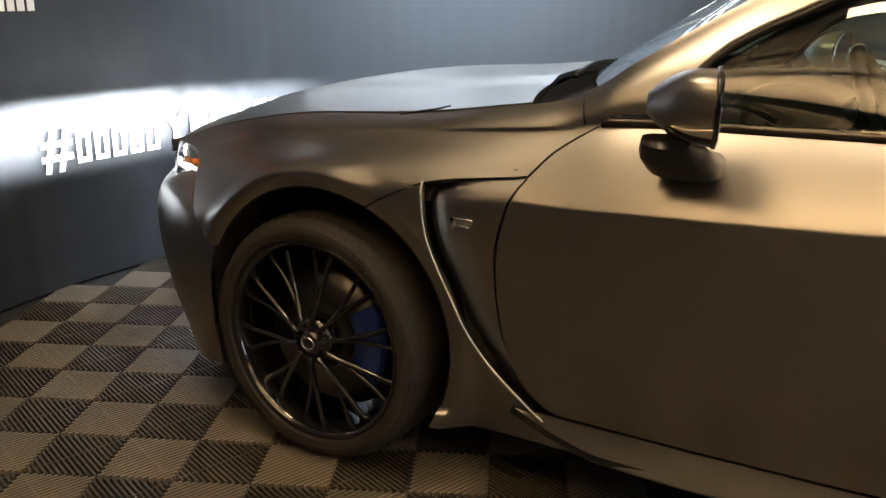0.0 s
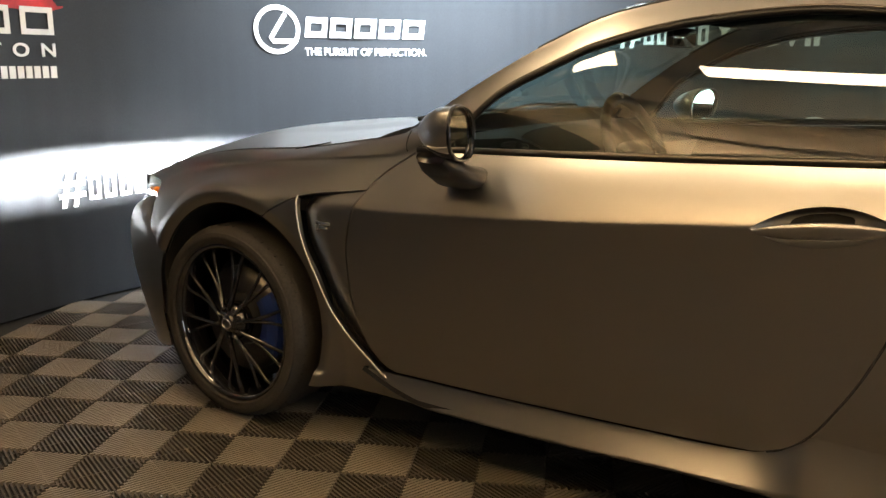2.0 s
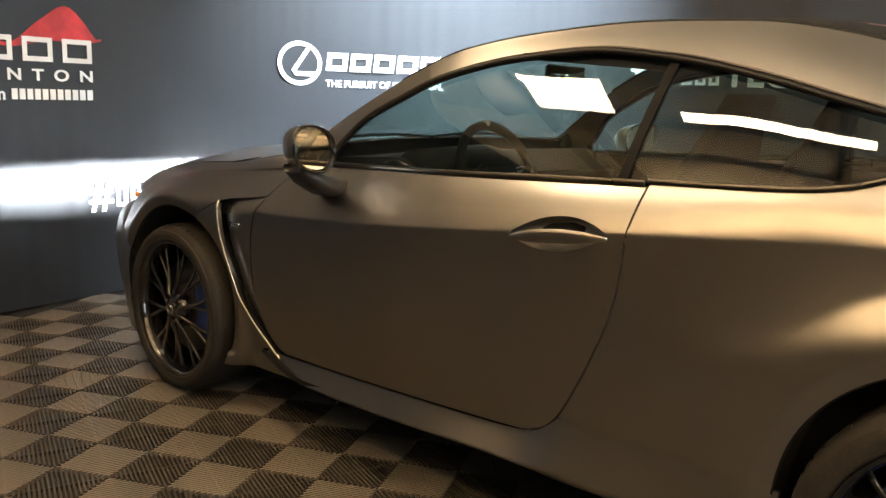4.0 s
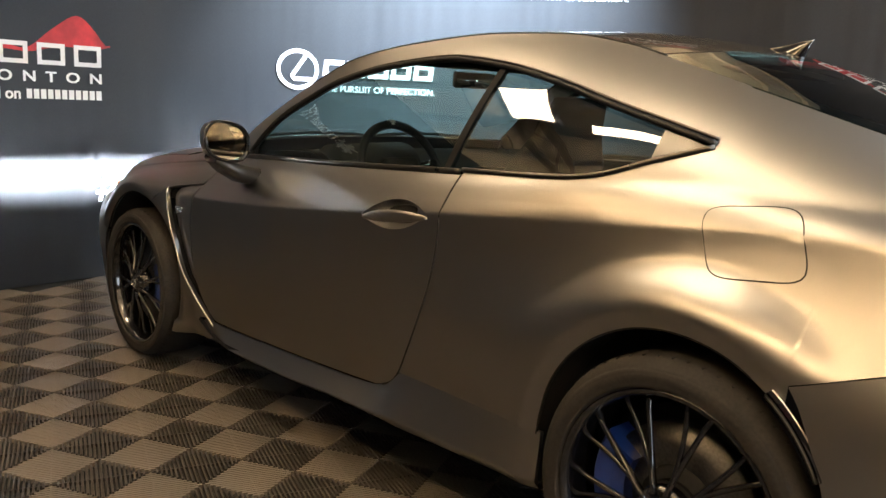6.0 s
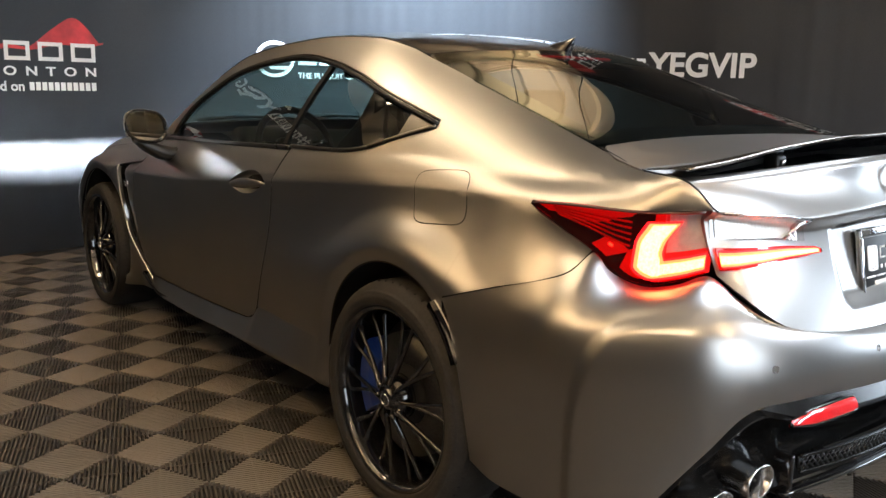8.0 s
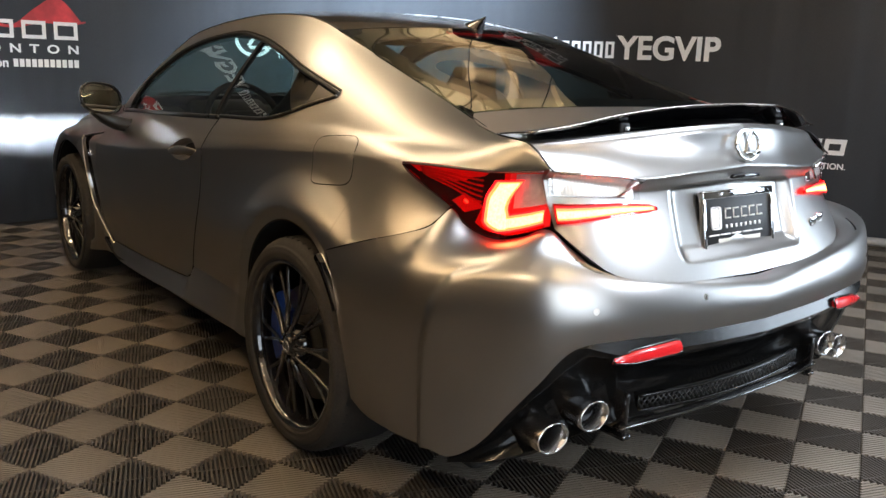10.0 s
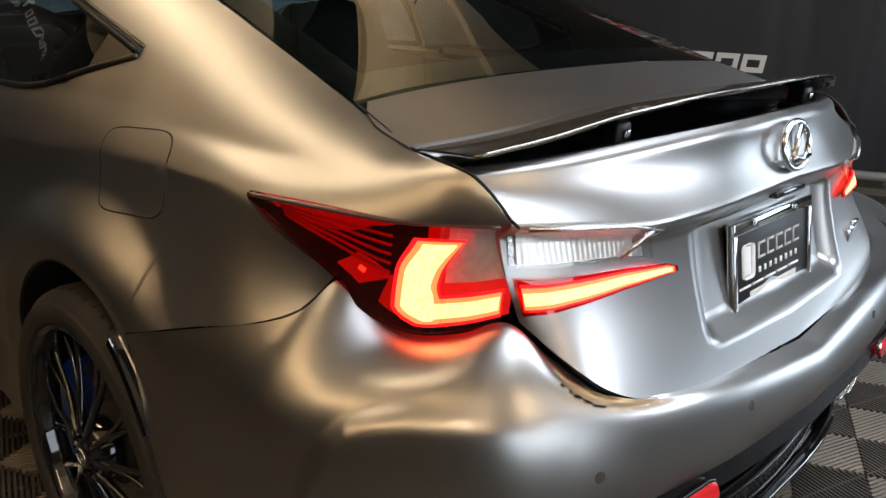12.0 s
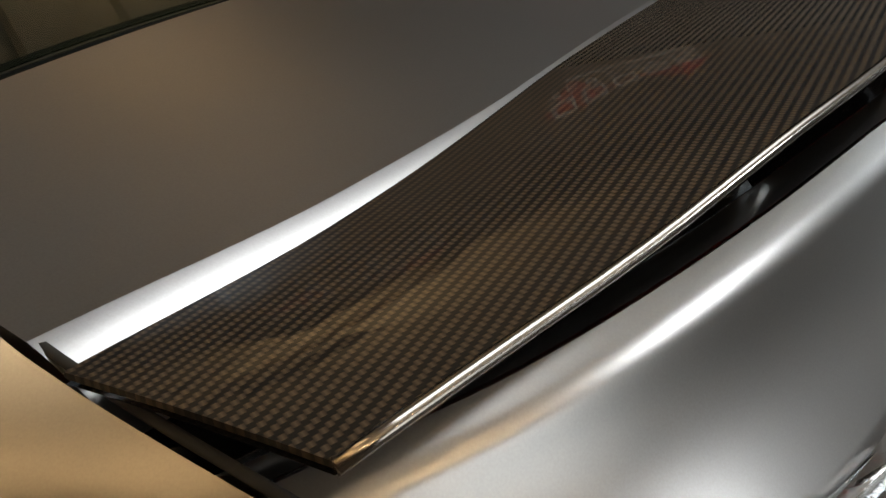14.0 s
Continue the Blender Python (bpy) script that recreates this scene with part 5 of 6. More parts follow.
front_bumper = part("front_bumper", sheet(both_sides(fg), flip=False), PAINT, car)
grille = np.stack([np.full((8, 14), -0.895), np.linspace(-0.38, 0.38, 14)[None, :] + np.zeros((8, 1)), np.linspace(0.22, 0.62, 8)[:, None] + np.zeros((1, 14))], -1)
grille[:, :, 0] -= 0.045 * (1 - (grille[:, :, 1] / 0.4) ** 2)
part("grille", sheet(grille, flip=True), TRIM, front_bumper)


def head_lamp(sgn):
    m = lambda g: mirrored(g, sgn)
    top = path3(on_side(-0.505, 0.730), on_side(-0.60, 0.744), (-0.70, -0.632, 0.750), (-0.775, -0.50, 0.750))
    low = path3(on_side(-0.49, 0.712), (-0.615, -0.732, 0.675), (-0.73, -0.62, 0.675), (-0.82, -0.47, 0.705))
    g = strip_between(low, top, 26, 10)
    lamp = part("headlamp", m(sheet(g + np.array([0.02, 0.015, 0]), flip=True, skirt=0)), LAMP_SILVER, car, "lit headlamp with amber corner")
    part("headlamp_lens", m(sheet(g, flip=True, skirt=0.006)), LENS_CLEAR, lamp).visible_shadow = False
    mid = lambda s: low(s) * 0.7 + top(s) * 0.3 + np.array([0.008, 0.006, 0])
    part("daytime_light", m(tube(np.array([mid(s) for s in np.linspace(0.15, 0.55, 14)]), 0.006, 8)), GLOW_WHITE, lamp, "lit white running light" if sgn < 0 else "")
    part("amber_marker", m(tube(np.array([low(s) * 0.4 + top(s) * 0.6 + np.array([-0.003, -0.004, 0]) for s in np.linspace(0.02, 0.20, 8)]), 0.011, 8)), AMBER, lamp)
    part("beam_shutter", m(box(-0.770, -0.752, -0.60, -0.515, 0.7051, 0.742)), TRIM, lamp)
    part("beam_shutter", m(box(-0.757, -0.753, -0.60, -0.515, 0.672, 0.7014)), TRIM, lamp)
    spot("headlamp_spill", (-0.86, sgn * 0.60, 0.70), (-1.75, sgn * 0.45, 0.80), 9, 150, 1.0, (0.74, 0.87, 1.0), 0.03)
    spot("headlamp_beam", (-0.742, sgn * 0.56, 0.704), (-1.75, sgn * 0.25, 0.69), 520, 125, 0.8, (0.80, 0.89, 1.0), 0.0014)


for sgn in (-1, 1):
    head_lamp(sgn)

# ---- dark floor pan and inner body, seen through gaps only ----
part("floor_pan", box(-0.55, 3.45, -0.74, 0.74, 0.17, 0.24, 0.02), DARK, car)
for sgn in (-1, 1):
    gx = np.linspace(-0.5, 3.42, 80)[:, None]
    vz = np.linspace(0, 1, 14)[None, :]
    lo = np.where((np.abs(gx - 0.03) < 0.4) | (np.abs(gx - 2.715) < 0.385), 0.74, 0.26)
    hi = np.where((gx > 0.7) & (gx < 2.6), BELT_Z(gx) - 0.03, np.minimum(TOP[1](gx) - 0.03, 0.96))
    gz = lo + (hi - lo) * vz
    gx = gx + 0 * vz
    p = np.stack([gx, -(width(gx, gz) - 0.035), gz], -1)
    part("inner_shell", mirrored(sheet(p, skirt=0), sgn), DARK, car)


# ---- mirrors ----
def door_mirror(sgn):
    m = lambda g: mirrored(g, sgn)
    n, k = 18, 20
    v, f = [], []
    for i in range(n):
        s = i / (n - 1)
        grow = math.sin(math.pi / 2 * min(1, 0.12 + s * 1.1)) ** 0.75
        for j in range(k):
            a = 2 * math.pi * j / k
            ca, sa = math.cos(a), math.sin(a)
            ry, rz = 0.094 * grow, 0.066 * grow
            y = ry * math.copysign(abs(ca) ** 0.75, ca)
            z = rz * math.copysign(abs(sa) ** 0.75, sa) + 0.012 * (y / 0.092) * -1
            v.append((0.848 + 0.120 * s - 0.26 * y, -0.948 + y, 1.012 + z))
    for i in range(n - 1):
        for j in range(k):
            f.append((i * k + j, (i + 1) * k + j, (i + 1) * k + (j + 1) % k, i * k + (j + 1) % k))
    f.append(tuple(range(k)))
    mir = part("door_mirror", m((v, [tuple(reversed(q)) for q in f])), PAINT, car, "body-coloured door mirror on a dark foot")
    ring = [Vector(p) for p in v[(n - 1) * k:]]
    mid = sum(ring, Vector()) / k
    part("mirror_rim", m(tube([tuple(p) for p in ring], 0.006, 6, closed=True)), GLOSS, mir)
    face = [tuple(mid + (p - mid) * 0.96 + Vector((-0.006, 0, 0))) for p in ring]
    part("mirror_glass", m((face, [tuple(range(k))])), MIRROR, mir, smooth=False)
    back = [tuple(mid + (p - mid) * 0.98 + Vector((-0.012, 0, 0))) for p in ring]
    part("mirror_back", m((back, [tuple(range(k))])), TRIM, mir, smooth=False)
    # foot: a wedge that sweeps from the door up under the housing
    fv, ff = [], []
    for fy, fx0, fz0, hl, hh in ((-0.770, 0.915, 0.888, 0.052, 0.026), (-0.82, 0.908, 0.884, 0.062, 0.032), (-0.88, 0.900, 0.898, 0.068, 0.034),
                                 (-0.935, 0.896, 0.925, 0.062, 0.028), (-0.975, 0.893, 0.950, 0.044, 0.014)):
        for j in range(16):
            q = 2 * math.pi * j / 16
            cq, sq = math.cos(q), math.sin(q)
            fv.append((fx0 + hl * math.copysign(abs(cq) ** 0.8, cq), fy, fz0 + hh * math.copysign(abs(sq) ** 0.6, sq)))
    for i in range(4):
        for j in range(16):
            ff.append((i * 16 + j, (i + 1) * 16 + j, (i + 1) * 16 + (j + 1) % 16, i * 16 + (j + 1) % 16))
    ff.append(tuple(reversed(range(16))))
    ff.append(tuple(range(64, 80)))
    foot = fv, ff
    part("mirror_foot", m(foot), FOOT, mir)
    # black lower band of the housing, and the ridged lamp set over it
    def on_shell(s, a, off):
        grow = math.sin(math.pi / 2 * min(1, 0.12 + s * 1.1)) ** 0.75
        ca, sa = math.cos(a), math.sin(a)
        y = (0.094 * grow + off) * math.copysign(abs(ca) ** 0.75, ca)
        z = (0.066 * grow + off) * math.copysign(abs(sa) ** 0.75, sa) - 0.012 * (y / 0.092)
        return (0.848 + 0.120 * s - 0.26 * y, -0.948 + y, 1.012 + z)

    low_band = np.array([[on_shell(s, radians(a), 0.0022) for a in np.linspace(224, 262, 8)] for s in np.linspace(0.30, 0.99, 10)])
    part("mirror_base", m(sheet(low_band, flip=True, skirt=0.004)), GLOSS, mir)
    lens = np.array([[on_shell(s, radians(a + 8 * (1 - q)), 0.0030 + 0.0012 * (i % 2)) for a in np.linspace(206, 206 + 16 * q + 1, 4)]
                     for i, (s, q) in enumerate(zip(np.linspace(0.38, 0.97, 23), np.linspace(0, 1, 23)))])
    part("mirror_indicator", m(sheet(lens, flip=True, skirt=0.004)), ALU, mir, "clear ridged indicator lens")


for sgn in (-1, 1):
    door_mirror(sgn)


# ---- wheels ----
def spoke_mesh(r_out, split):
    """One spoke: a short stem from the hub that forks into two slim, keen-edged arms."""
    g = []
    for a in split:
        p, r = [], []
        for s in np.linspace(0, 1, 11):
            rad = lerp(0.044, r_out, s)
            ang = a * max(0.0, (s - 0.16) / 0.84) ** 0.85
            p.append((rad * math.sin(ang), 0.018 * (1 - s) ** 2 - 0.020 * s * (1 - s) - 0.010 * s - 0.012 * max(0.0, s - 0.88) / 0.12, rad * math.cos(ang)))
            r.append(lerp(0.0100, 0.0070, min(1, s * 1.6)) + 0.003 * max(0.0, s - 0.85) / 0.15)
        g.append(tube(p, r, 6, flat=0.75))
    return join(*g)


def wheel(name_label, x, y, radius, width_t, sgn, turn, caliper=0.0):
    hub = new("wheel")
    hub.parent = car
    hub["label"] = name_label
    hub.matrix_basis = Matrix.Translation((x, sgn * y, radius)) @ Matrix.Rotation(0 if sgn < 0 else math.pi, 4, "Z")
    rr = 0.265
    hw = width_t / 2
    prof = [(hw - 0.02, rr), (hw - 0.006, rr + 0.006), (hw - 0.001, rr + 0.011), (hw - 0.003, rr + 0.015), (hw, rr + 0.022), (hw, rr + 0.036), (hw - 0.003, rr + 0.040), (hw - 0.002, rr + 0.046), (hw - 0.007, radius - 0.028), (hw - 0.011, radius - 0.022), (hw - 0.022, radius - 0.008), (hw - 0.045, radius)]
    prof = [(-d, r) for d, r in prof] + [(d, r) for d, r in reversed(prof)]
    part("tyre", lathe(prof, 72), RUBBER, hub)
    tread = []
    for k in range(60):
        a = 2 * math.pi * k / 60
        g = box(-0.006, 0.003, -0.5, 0.5, -0.0016, 0.0016)
        for side in (-1, 1):
            mm = Matrix.Rotation(a + 0.03 * side, 4, "Y") @ Matrix.Translation((radius - 0.0045, side * (hw - 0.046), 0)) @ Matrix.Rotation(radians(20 * side), 4, "X") @ Matrix.Diagonal((1, 0.030, 1.2, 1))
            tread.append(moved(g, mm))
    tagged(part("tread_groove", join(*tread), DARK, hub, smooth=False), kind="stuff")
    face = -hw + 0.010
    barrel = [(face, rr + 0.004), (face - 0.004, rr), (face, rr - 0.008), (face + 0.012, rr - 0.014), (face + 0.05, rr - 0.020), (hw - 0.03, rr - 0.022), (hw - 0.02, rr)]
    part("rim", lathe(barrel, 72), GLOSS, hub, "gloss black rim")
    centre = face + 0.022
    star = mesh_of("spoke", *spoke_mesh(rr - 0.010, (-0.13, 0.13)), GLOSS)
    for k in range(10):
        sp = part("spoke", star, GLOSS, hub)
        sp.matrix_basis = Matrix.Translation((0, centre, 0)) @ Matrix.Rotation(turn + 2 * math.pi * k / 10, 4, "Y") @ Matrix.Rotation(math.pi, 4, "Z")
    cap = lathe([(-0.030, 0.0), (-0.030, 0.022), (-0.026, 0.029), (-0.018, 0.032), (-0.018, 0.050), (-0.008, 0.062), (0.03, 0.066)], 40)
    part("hub", moved(cap, Matrix.Translation((0, centre, 0))), GLOSS, hub)
    ring = [(0.020 * math.cos(a), centre - 0.031, 0.016 * math.sin(a)) for a in np.linspace(0, 2 * math.pi, 21)[:-1]]
    part("cap_emblem", tube(ring, 0.0022, 6, closed=True), CHROME, hub)
    for k in range(5):
        a = turn + 2 * math.pi * (k + 0.5) / 5
        nut = lathe([(-0.022, 0.0), (-0.022, 0.007), (-0.018, 0.009), (0.01, 0.010)], 6)
        part("wheel_nut", moved(nut, Matrix.Translation((0.048 * math.cos(a), centre + 0.004, 0.048 * math.sin(a)))), SMOKE, hub, smooth=False)
    disc = lathe([(0.0, 0.09), (0.0, 0.182), (0.03, 0.182), (0.03, 0.09), (0.0, 0.09)], 60)
    part("brake_disc", moved(disc, Matrix.Translation((0, centre + 0.050, 0))), DISC, hub)
    part("disc_hat", moved(lathe([(-0.01, 0.0), (-0.01, 0.085), (0.03, 0.092)], 40), Matrix.Translation((0, centre + 0.045, 0))), DARK, hub)
    a0 = (0.0 if sgn < 0 else math.pi) + caliper
    n = 14
    v, f = [], []
    for i in range(n):
        a = radians(lerp(-34, 34, i / (n - 1))) + a0
        for d, r in ((-0.028, 0.118), (-0.034, 0.150), (-0.032, 0.196), (-0.018, 0.206), (0.05, 0.206), (0.05, 0.118)):
            v.append((r * math.cos(a), centre + 0.046 + d, r * math.sin(a) + 0.012))
    for i in range(n - 1):
        for j in range(6):
            f.append((i * 6 + j, i * 6 + (j + 1) % 6, (i + 1) * 6 + (j + 1) % 6, (i + 1) * 6 + j))
    f.append(tuple(range(6)))
    f.append(tuple(reversed(range((n - 1) * 6, n * 6))))
    part("brake_caliper", (v, f), BLUE, hub, "blue brake caliper", smooth=False)
    part("wheel_backing", moved(lathe([(0.0, 0.0), (0.0, 0.215), (0.004, 0.215)], 40), Matrix.Translation((0, centre + 0.10, 0))), DARK, hub)
    return hub


for sgn in (-1, 1):
    wheel("gloss black multi-spoke front wheel with a low tyre", 0.0, 0.767, 0.331, 0.255, sgn, 0.10)
    wheel("gloss black multi-spoke rear wheel with a wide tyre", 2.73, 0.778, 0.338, 0.272, sgn, 0.22, math.pi)


# ---- cabin ----
dash = across(np.linspace(0.70, 1.08, 10), np.full(10, -0.10), np.full(10, -0.02), 31, 2.0, drop=0.0, inset=0.06)
dash[:, :, 2] = np.interp(np.linspace(0, 1, 10), [0, 0.6, 1], [0.96, 0.975, 0.90])[:, None] + 0 * dash[:, :, 2]
part("dashboard", sheet(dash, skirt=0.25), LEATHER, car)
part("instrument_hood", moved(lathe([(-0.17, 0.0), (-0.17, 0.10), (0.15, 0.11), (0.17, 0.0)], 24), Matrix.Translation((1.00, -0.36, 0.93)) @ Matrix.Diagonal((1.2, 1, 0.75, 1))), LEATHER, car)
a = np.linspace(0, 2 * math.pi, 41)[:-1]
wheel_m = Matrix.Translation((1.20, -0.36, 0.92)) @ Matrix.Rotation(radians(-24), 4, "Y")
ringpts = [tuple(wheel_m @ Vector((0, 0.180 * math.cos(q), 0.180 * math.sin(q)))) for q in a]
steer = part("steering_wheel", tube(ringpts, 0.016, 10, closed=True), LEATHER, car, "black leather steering wheel")
part("steering_boss", moved(box(-0.035, 0.02, -0.085, 0.085, -0.06, 0.05, 0.02), wheel_m), LEATHER, steer)
for q in (0.15, math.pi - 0.15, -math.pi / 2):
    part("steering_spoke", tube([tuple(wheel_m @ Vector((0, r * math.cos(q), r * math.sin(q)))) for r in (0.06, 0.12, 0.175)], 0.014, 6), SMOKE, steer)
part("steering_marker", tube([tuple(wheel_m @ Vector((-0.001, 0.181 * math.cos(q), 0.181 * math.sin(q)))) for q in np.linspace(math.pi / 2 - 0.07, math.pi / 2 + 0.07, 5)], 0.0172, 10), PALE, steer)


def seat(x, y, scale):
    s = new("seat")
    s.parent = car
    s["label"] = "black leather sports seat"
    s.matrix_basis = Matrix.Translation((x, y, 0.42)) @ Matrix.Scale(scale, 4)
    part("seat_cushion", box(-0.25, 0.27, -0.25, 0.25, 0, 0.17, 0.06, 4), LEATHER, s)
    n, k = 14, 16
    v, f = [], []
    for i in range(n):
        h = i / (n - 1)
        hw = np.interp(h, [0, 0.35, 0.7, 0.82, 1.0], [0.24, 0.26, 0.22, 0.15, 0.11])
        for j in range(k):
            q = 2 * math.pi * j / k
            v.append((0.27 + 0.26 * h + 0.065 * math.sin(q) * (1 - 0.4 * h), hw * math.copysign(abs(math.cos(q)) ** 0.6, math.cos(q)), 0.12 + 0.66 * h))
    for i in range(n - 1):
        for j in range(k):
            f.append((i * k + j, i * k + (j + 1) % k, (i + 1) * k + (j + 1) % k, (i + 1) * k + j))
    f.append(tuple(range((n - 1) * k, n * k)))
    part("seat_back", (v, f), LEATHER, s)


seat(1.50, -0.37, 1.0)
seat(1.50, 0.37, 1.0)
seat(2.18, -0.30, 0.72)
seat(2.18, 0.30, 0.72)
part("centre_console", box(0.95, 1.95, -0.13, 0.13, 0.40, 0.70, 0.05, 3), LEATHER, car)
part("parcel_shelf", sheet(across(np.linspace(2.62, 3.15, 8), np.full(8, 0.0), np.full(8, 0.0), 21, 2, drop=0.0, inset=0.03) * np.array([1, 1, 0]) + np.array([0, 0, 0.99])), LEATHER, car)
part("cabin_floor", box(0.75, 2.7, -0.74, 0.74, 0.27, 0.32, 0.01), LEATHER, car)
hl = across(np.linspace(1.28, 2.38, 16), np.full(16, 0.0), np.full(16, 0.0), 21, 2.4, drop=0.03, inset=0.02)
part("headlining", sheet(hl, flip=True, skirt=0), LEATHER, car)
for sgn in (-1, 1):
    gx = np.linspace(0.75, 2.6, 20)[:, None]
    gz = np.linspace(0.36, 0.95, 6)[None, :] + 0 * gx
    gx = gx + 0 * gz
    p = np.stack([gx, -(width(gx, np.full_like(gz, 0.93)) - 0.09), gz], -1)
    part("door_card", mirrored(sheet(p, flip=True), sgn), LEATHER, car)
im = moved(box(-0.012, 0.012, -0.11, 0.11, -0.032, 0.032, 0.012, 3), Matrix.Translation((1.17, 0.02, 1.265)))
inner_mirror = part("interior_mirror", im, TRIM, car)
part("interior_mirror_glass", box(1.1825, 1.1845, -0.085, 0.125, 1.237, 1.293, 0.0), MIRROR, inner_mirror)

# ---- backdrop: one curved printed screen ----
WALL_P = ((-0.55, -5.2), (-1.05, -3.6), (-1.40, -2.3), (-1.62, -1.08), (-1.71, -0.5), (-1.71, 0.1), (-1.60, 0.97), (-1.19, 1.93), (-0.35, 2.85),
          (0.90, 3.62), (2.3, 4.42), (3.9, 5.2), (5.6, 6.0))
_wall = path3(*[(x, y, 0) for x, y in WALL_P])
_s = np.linspace(0, 1, 4001)
_wp = _wall(_s)[:, :2]
_wl = np.r_[0, np.cumsum(np.linalg.norm(np.diff(_wp, axis=0), axis=1))]
WALL_LEN, WALL_H = float(_wl[-1]), 3.5


def wall_at(s):
    """The place and the direction towards the car at a distance along the screen."""
    p = np.stack([np.interp(s, _wl, _wp[:, k]) for k in range(2)], -1)
    q = np.stack([np.interp(np.asarray(s) + 0.01, _wl, _wp[:, k]) for k in range(2)], -1)
    t = q - p
    t /= np.linalg.norm(t, axis=-1, keepdims=True) + 1e-12
    return p, np.stack([t[..., 1], -t[..., 0]], -1)


def wall_s(x, y):
    return float(_wl[np.argmin((_wp[:, 0] - x) ** 2 + (_wp[:, 1] - y) ** 2)])


def screen_mat():
    mat = node_mat("printed_screen_fabric", (0.024, 0.0265, 0.031), 0.38, grain=0.12, grain_scale=140, blotch=0.12, blotch_scale=0.8, bump=0.0006, bump_scale=300, spec=0.32)
    return mat


SCREEN = screen_mat()
ss = np.linspace(0.02, WALL_LEN - 0.02, 1000)
wp, wn = wall_at(ss)
ripple = 0.0055 * np.sin(ss * 9.0) * np.sin(ss * 2.1) + 0.0012 * np.sin(ss * 31.0 + 1.3) * np.sin(ss * 4.3 + 0.4) + 0.0007 * np.sin(ss * 57.0 + 2.0 * np.sin(ss * 3.1)) * np.sin(ss * 2.7 + 1.1)
zz = np.linspace(0.0, WALL_H, 14)
front = np.zeros((len(ss), len(zz), 3))
front[:, :, 0] = (wp[:, 0] + wn[:, 0] * ripple)[:, None]
front[:, :, 1] = (wp[:, 1] + wn[:, 1] * ripple)[:, None]
front[:, :, 2] = zz
screen = part("wall_backdrop", sheet(front, flip=False, skirt=0.05), SCREEN)
tagged(screen, label="curved dark printed fabric screen with white lettering", category="backdrop", kind="structure")


def on_wall(geo, s0, z0, out=0.010):
    """Lays flat work (x along, y up, z thickness) on the screen."""
    v = np.array(geo[0], float)
    p, n = wall_at(s0 + v[:, 0])
    w = np.stack([p[:, 0] + n[:, 0] * (out + v[:, 2]), p[:, 1] + n[:, 1] * (out + v[:, 2]), z0 + v[:, 1]], -1)
    return [tuple(q) for q in w], geo[1]


def words(text, height, bold=0.0, squeeze=1.0, spacing=1.0):
    """Lettering as flat geometry, from the left end of its line; height: of a capital."""
    cu = bpy.data.curves.new("words", "FONT")
    cu.body, cu.size, cu.extrude, cu.offset, cu.space_character = text, height / 0.70, 0.0012, bold, spacing
    ob = bpy.data.objects.new("words", cu)
    scene.collection.objects.link(ob)
    me = bpy.data.meshes.new_from_object(ob.evaluated_get(bpy.context.evaluated_depsgraph_get()))
    v = [(p.co.x * squeeze, p.co.y, p.co.z) for p in me.vertices]
    f = [tuple(q.vertices) for q in me.polygons]
    bpy.data.objects.remove(ob)
    bpy.data.meshes.remove(me)
    return v, f


def span(geo):
    xs = [p[0] for p in geo[0]]
    return max(xs)


def bars(n, w, h, gap, lean=0.0, stroke=0.0):
    """A name that is not spelled out: plain blocks or open frames, one a letter."""
    g = []
    for k in range(n):
        x = k * (w + gap)
        if stroke:
            cells = ((x, x + w, 0, stroke), (x, x + w, h - stroke, h), (x, x + stroke, stroke, h - stroke), (x + w - stroke, x + w, stroke, h - stroke))
        else:
            cells = ((x, x + w, 0, h),)
        for x0, x1, y0, y1 in cells:
            b = box(x0, x1, y0, y1, -0.0012, 0.0012, 0.0)
            g.append(([(p[0] + lean * p[1], p[1], p[2]) for p in b[0]], b[1]))
    return join(*g)


def shifted(geo, dx, dy=0.0):
    return [(p[0] + dx, p[1] + dy, p[2]) for p in geo[0]], geo[1]


def hashtag(s0, z0, h):
    """The hash sign, the brand as blocks, and the tag after it."""
    a = words("#", h, 0.004)
    x = span(a) + 0.02 * h / 0.17
    b = bars(5, 0.068 * h / 0.17, h * 0.74, 0.022 * h / 0.17, 0.0, 0.021 * h / 0.17)
    b = shifted(b, x)
    c = words("YEGVIP", h, 0.007, 0.98)
    c = shifted(c, span(b) + 0.03 * h / 0.17)
    return part("printed_tag", on_wall(join(a, b, c), s0, z0), WHITE_INK, screen, smooth=False)


def ring_logo(s0, z0, w, h):
    g = tube([(w / 2 * math.cos(a), h / 2 * math.sin(a), 0) for a in np.linspace(0, 2 * math.pi, 49)[:-1]], 0.014, 6, closed=True)
    g = ([(p[0], p[1], p[2] * 0.08) for p in g[0]], g[1])
    k = tube([(0.20 * w, 0.36 * h, 0), (-0.16 * w, -0.20 * h, 0), (-0.10 * w, -0.26 * h, 0), (0.38 * w, -0.26 * h, 0)], 0.014, 6)
    k = ([(p[0], p[1], p[2] * 0.08) for p in k[0]], k[1])
    return part("printed_emblem", on_wall(join(g, k), s0, z0), WHITE_INK, screen, smooth=False)


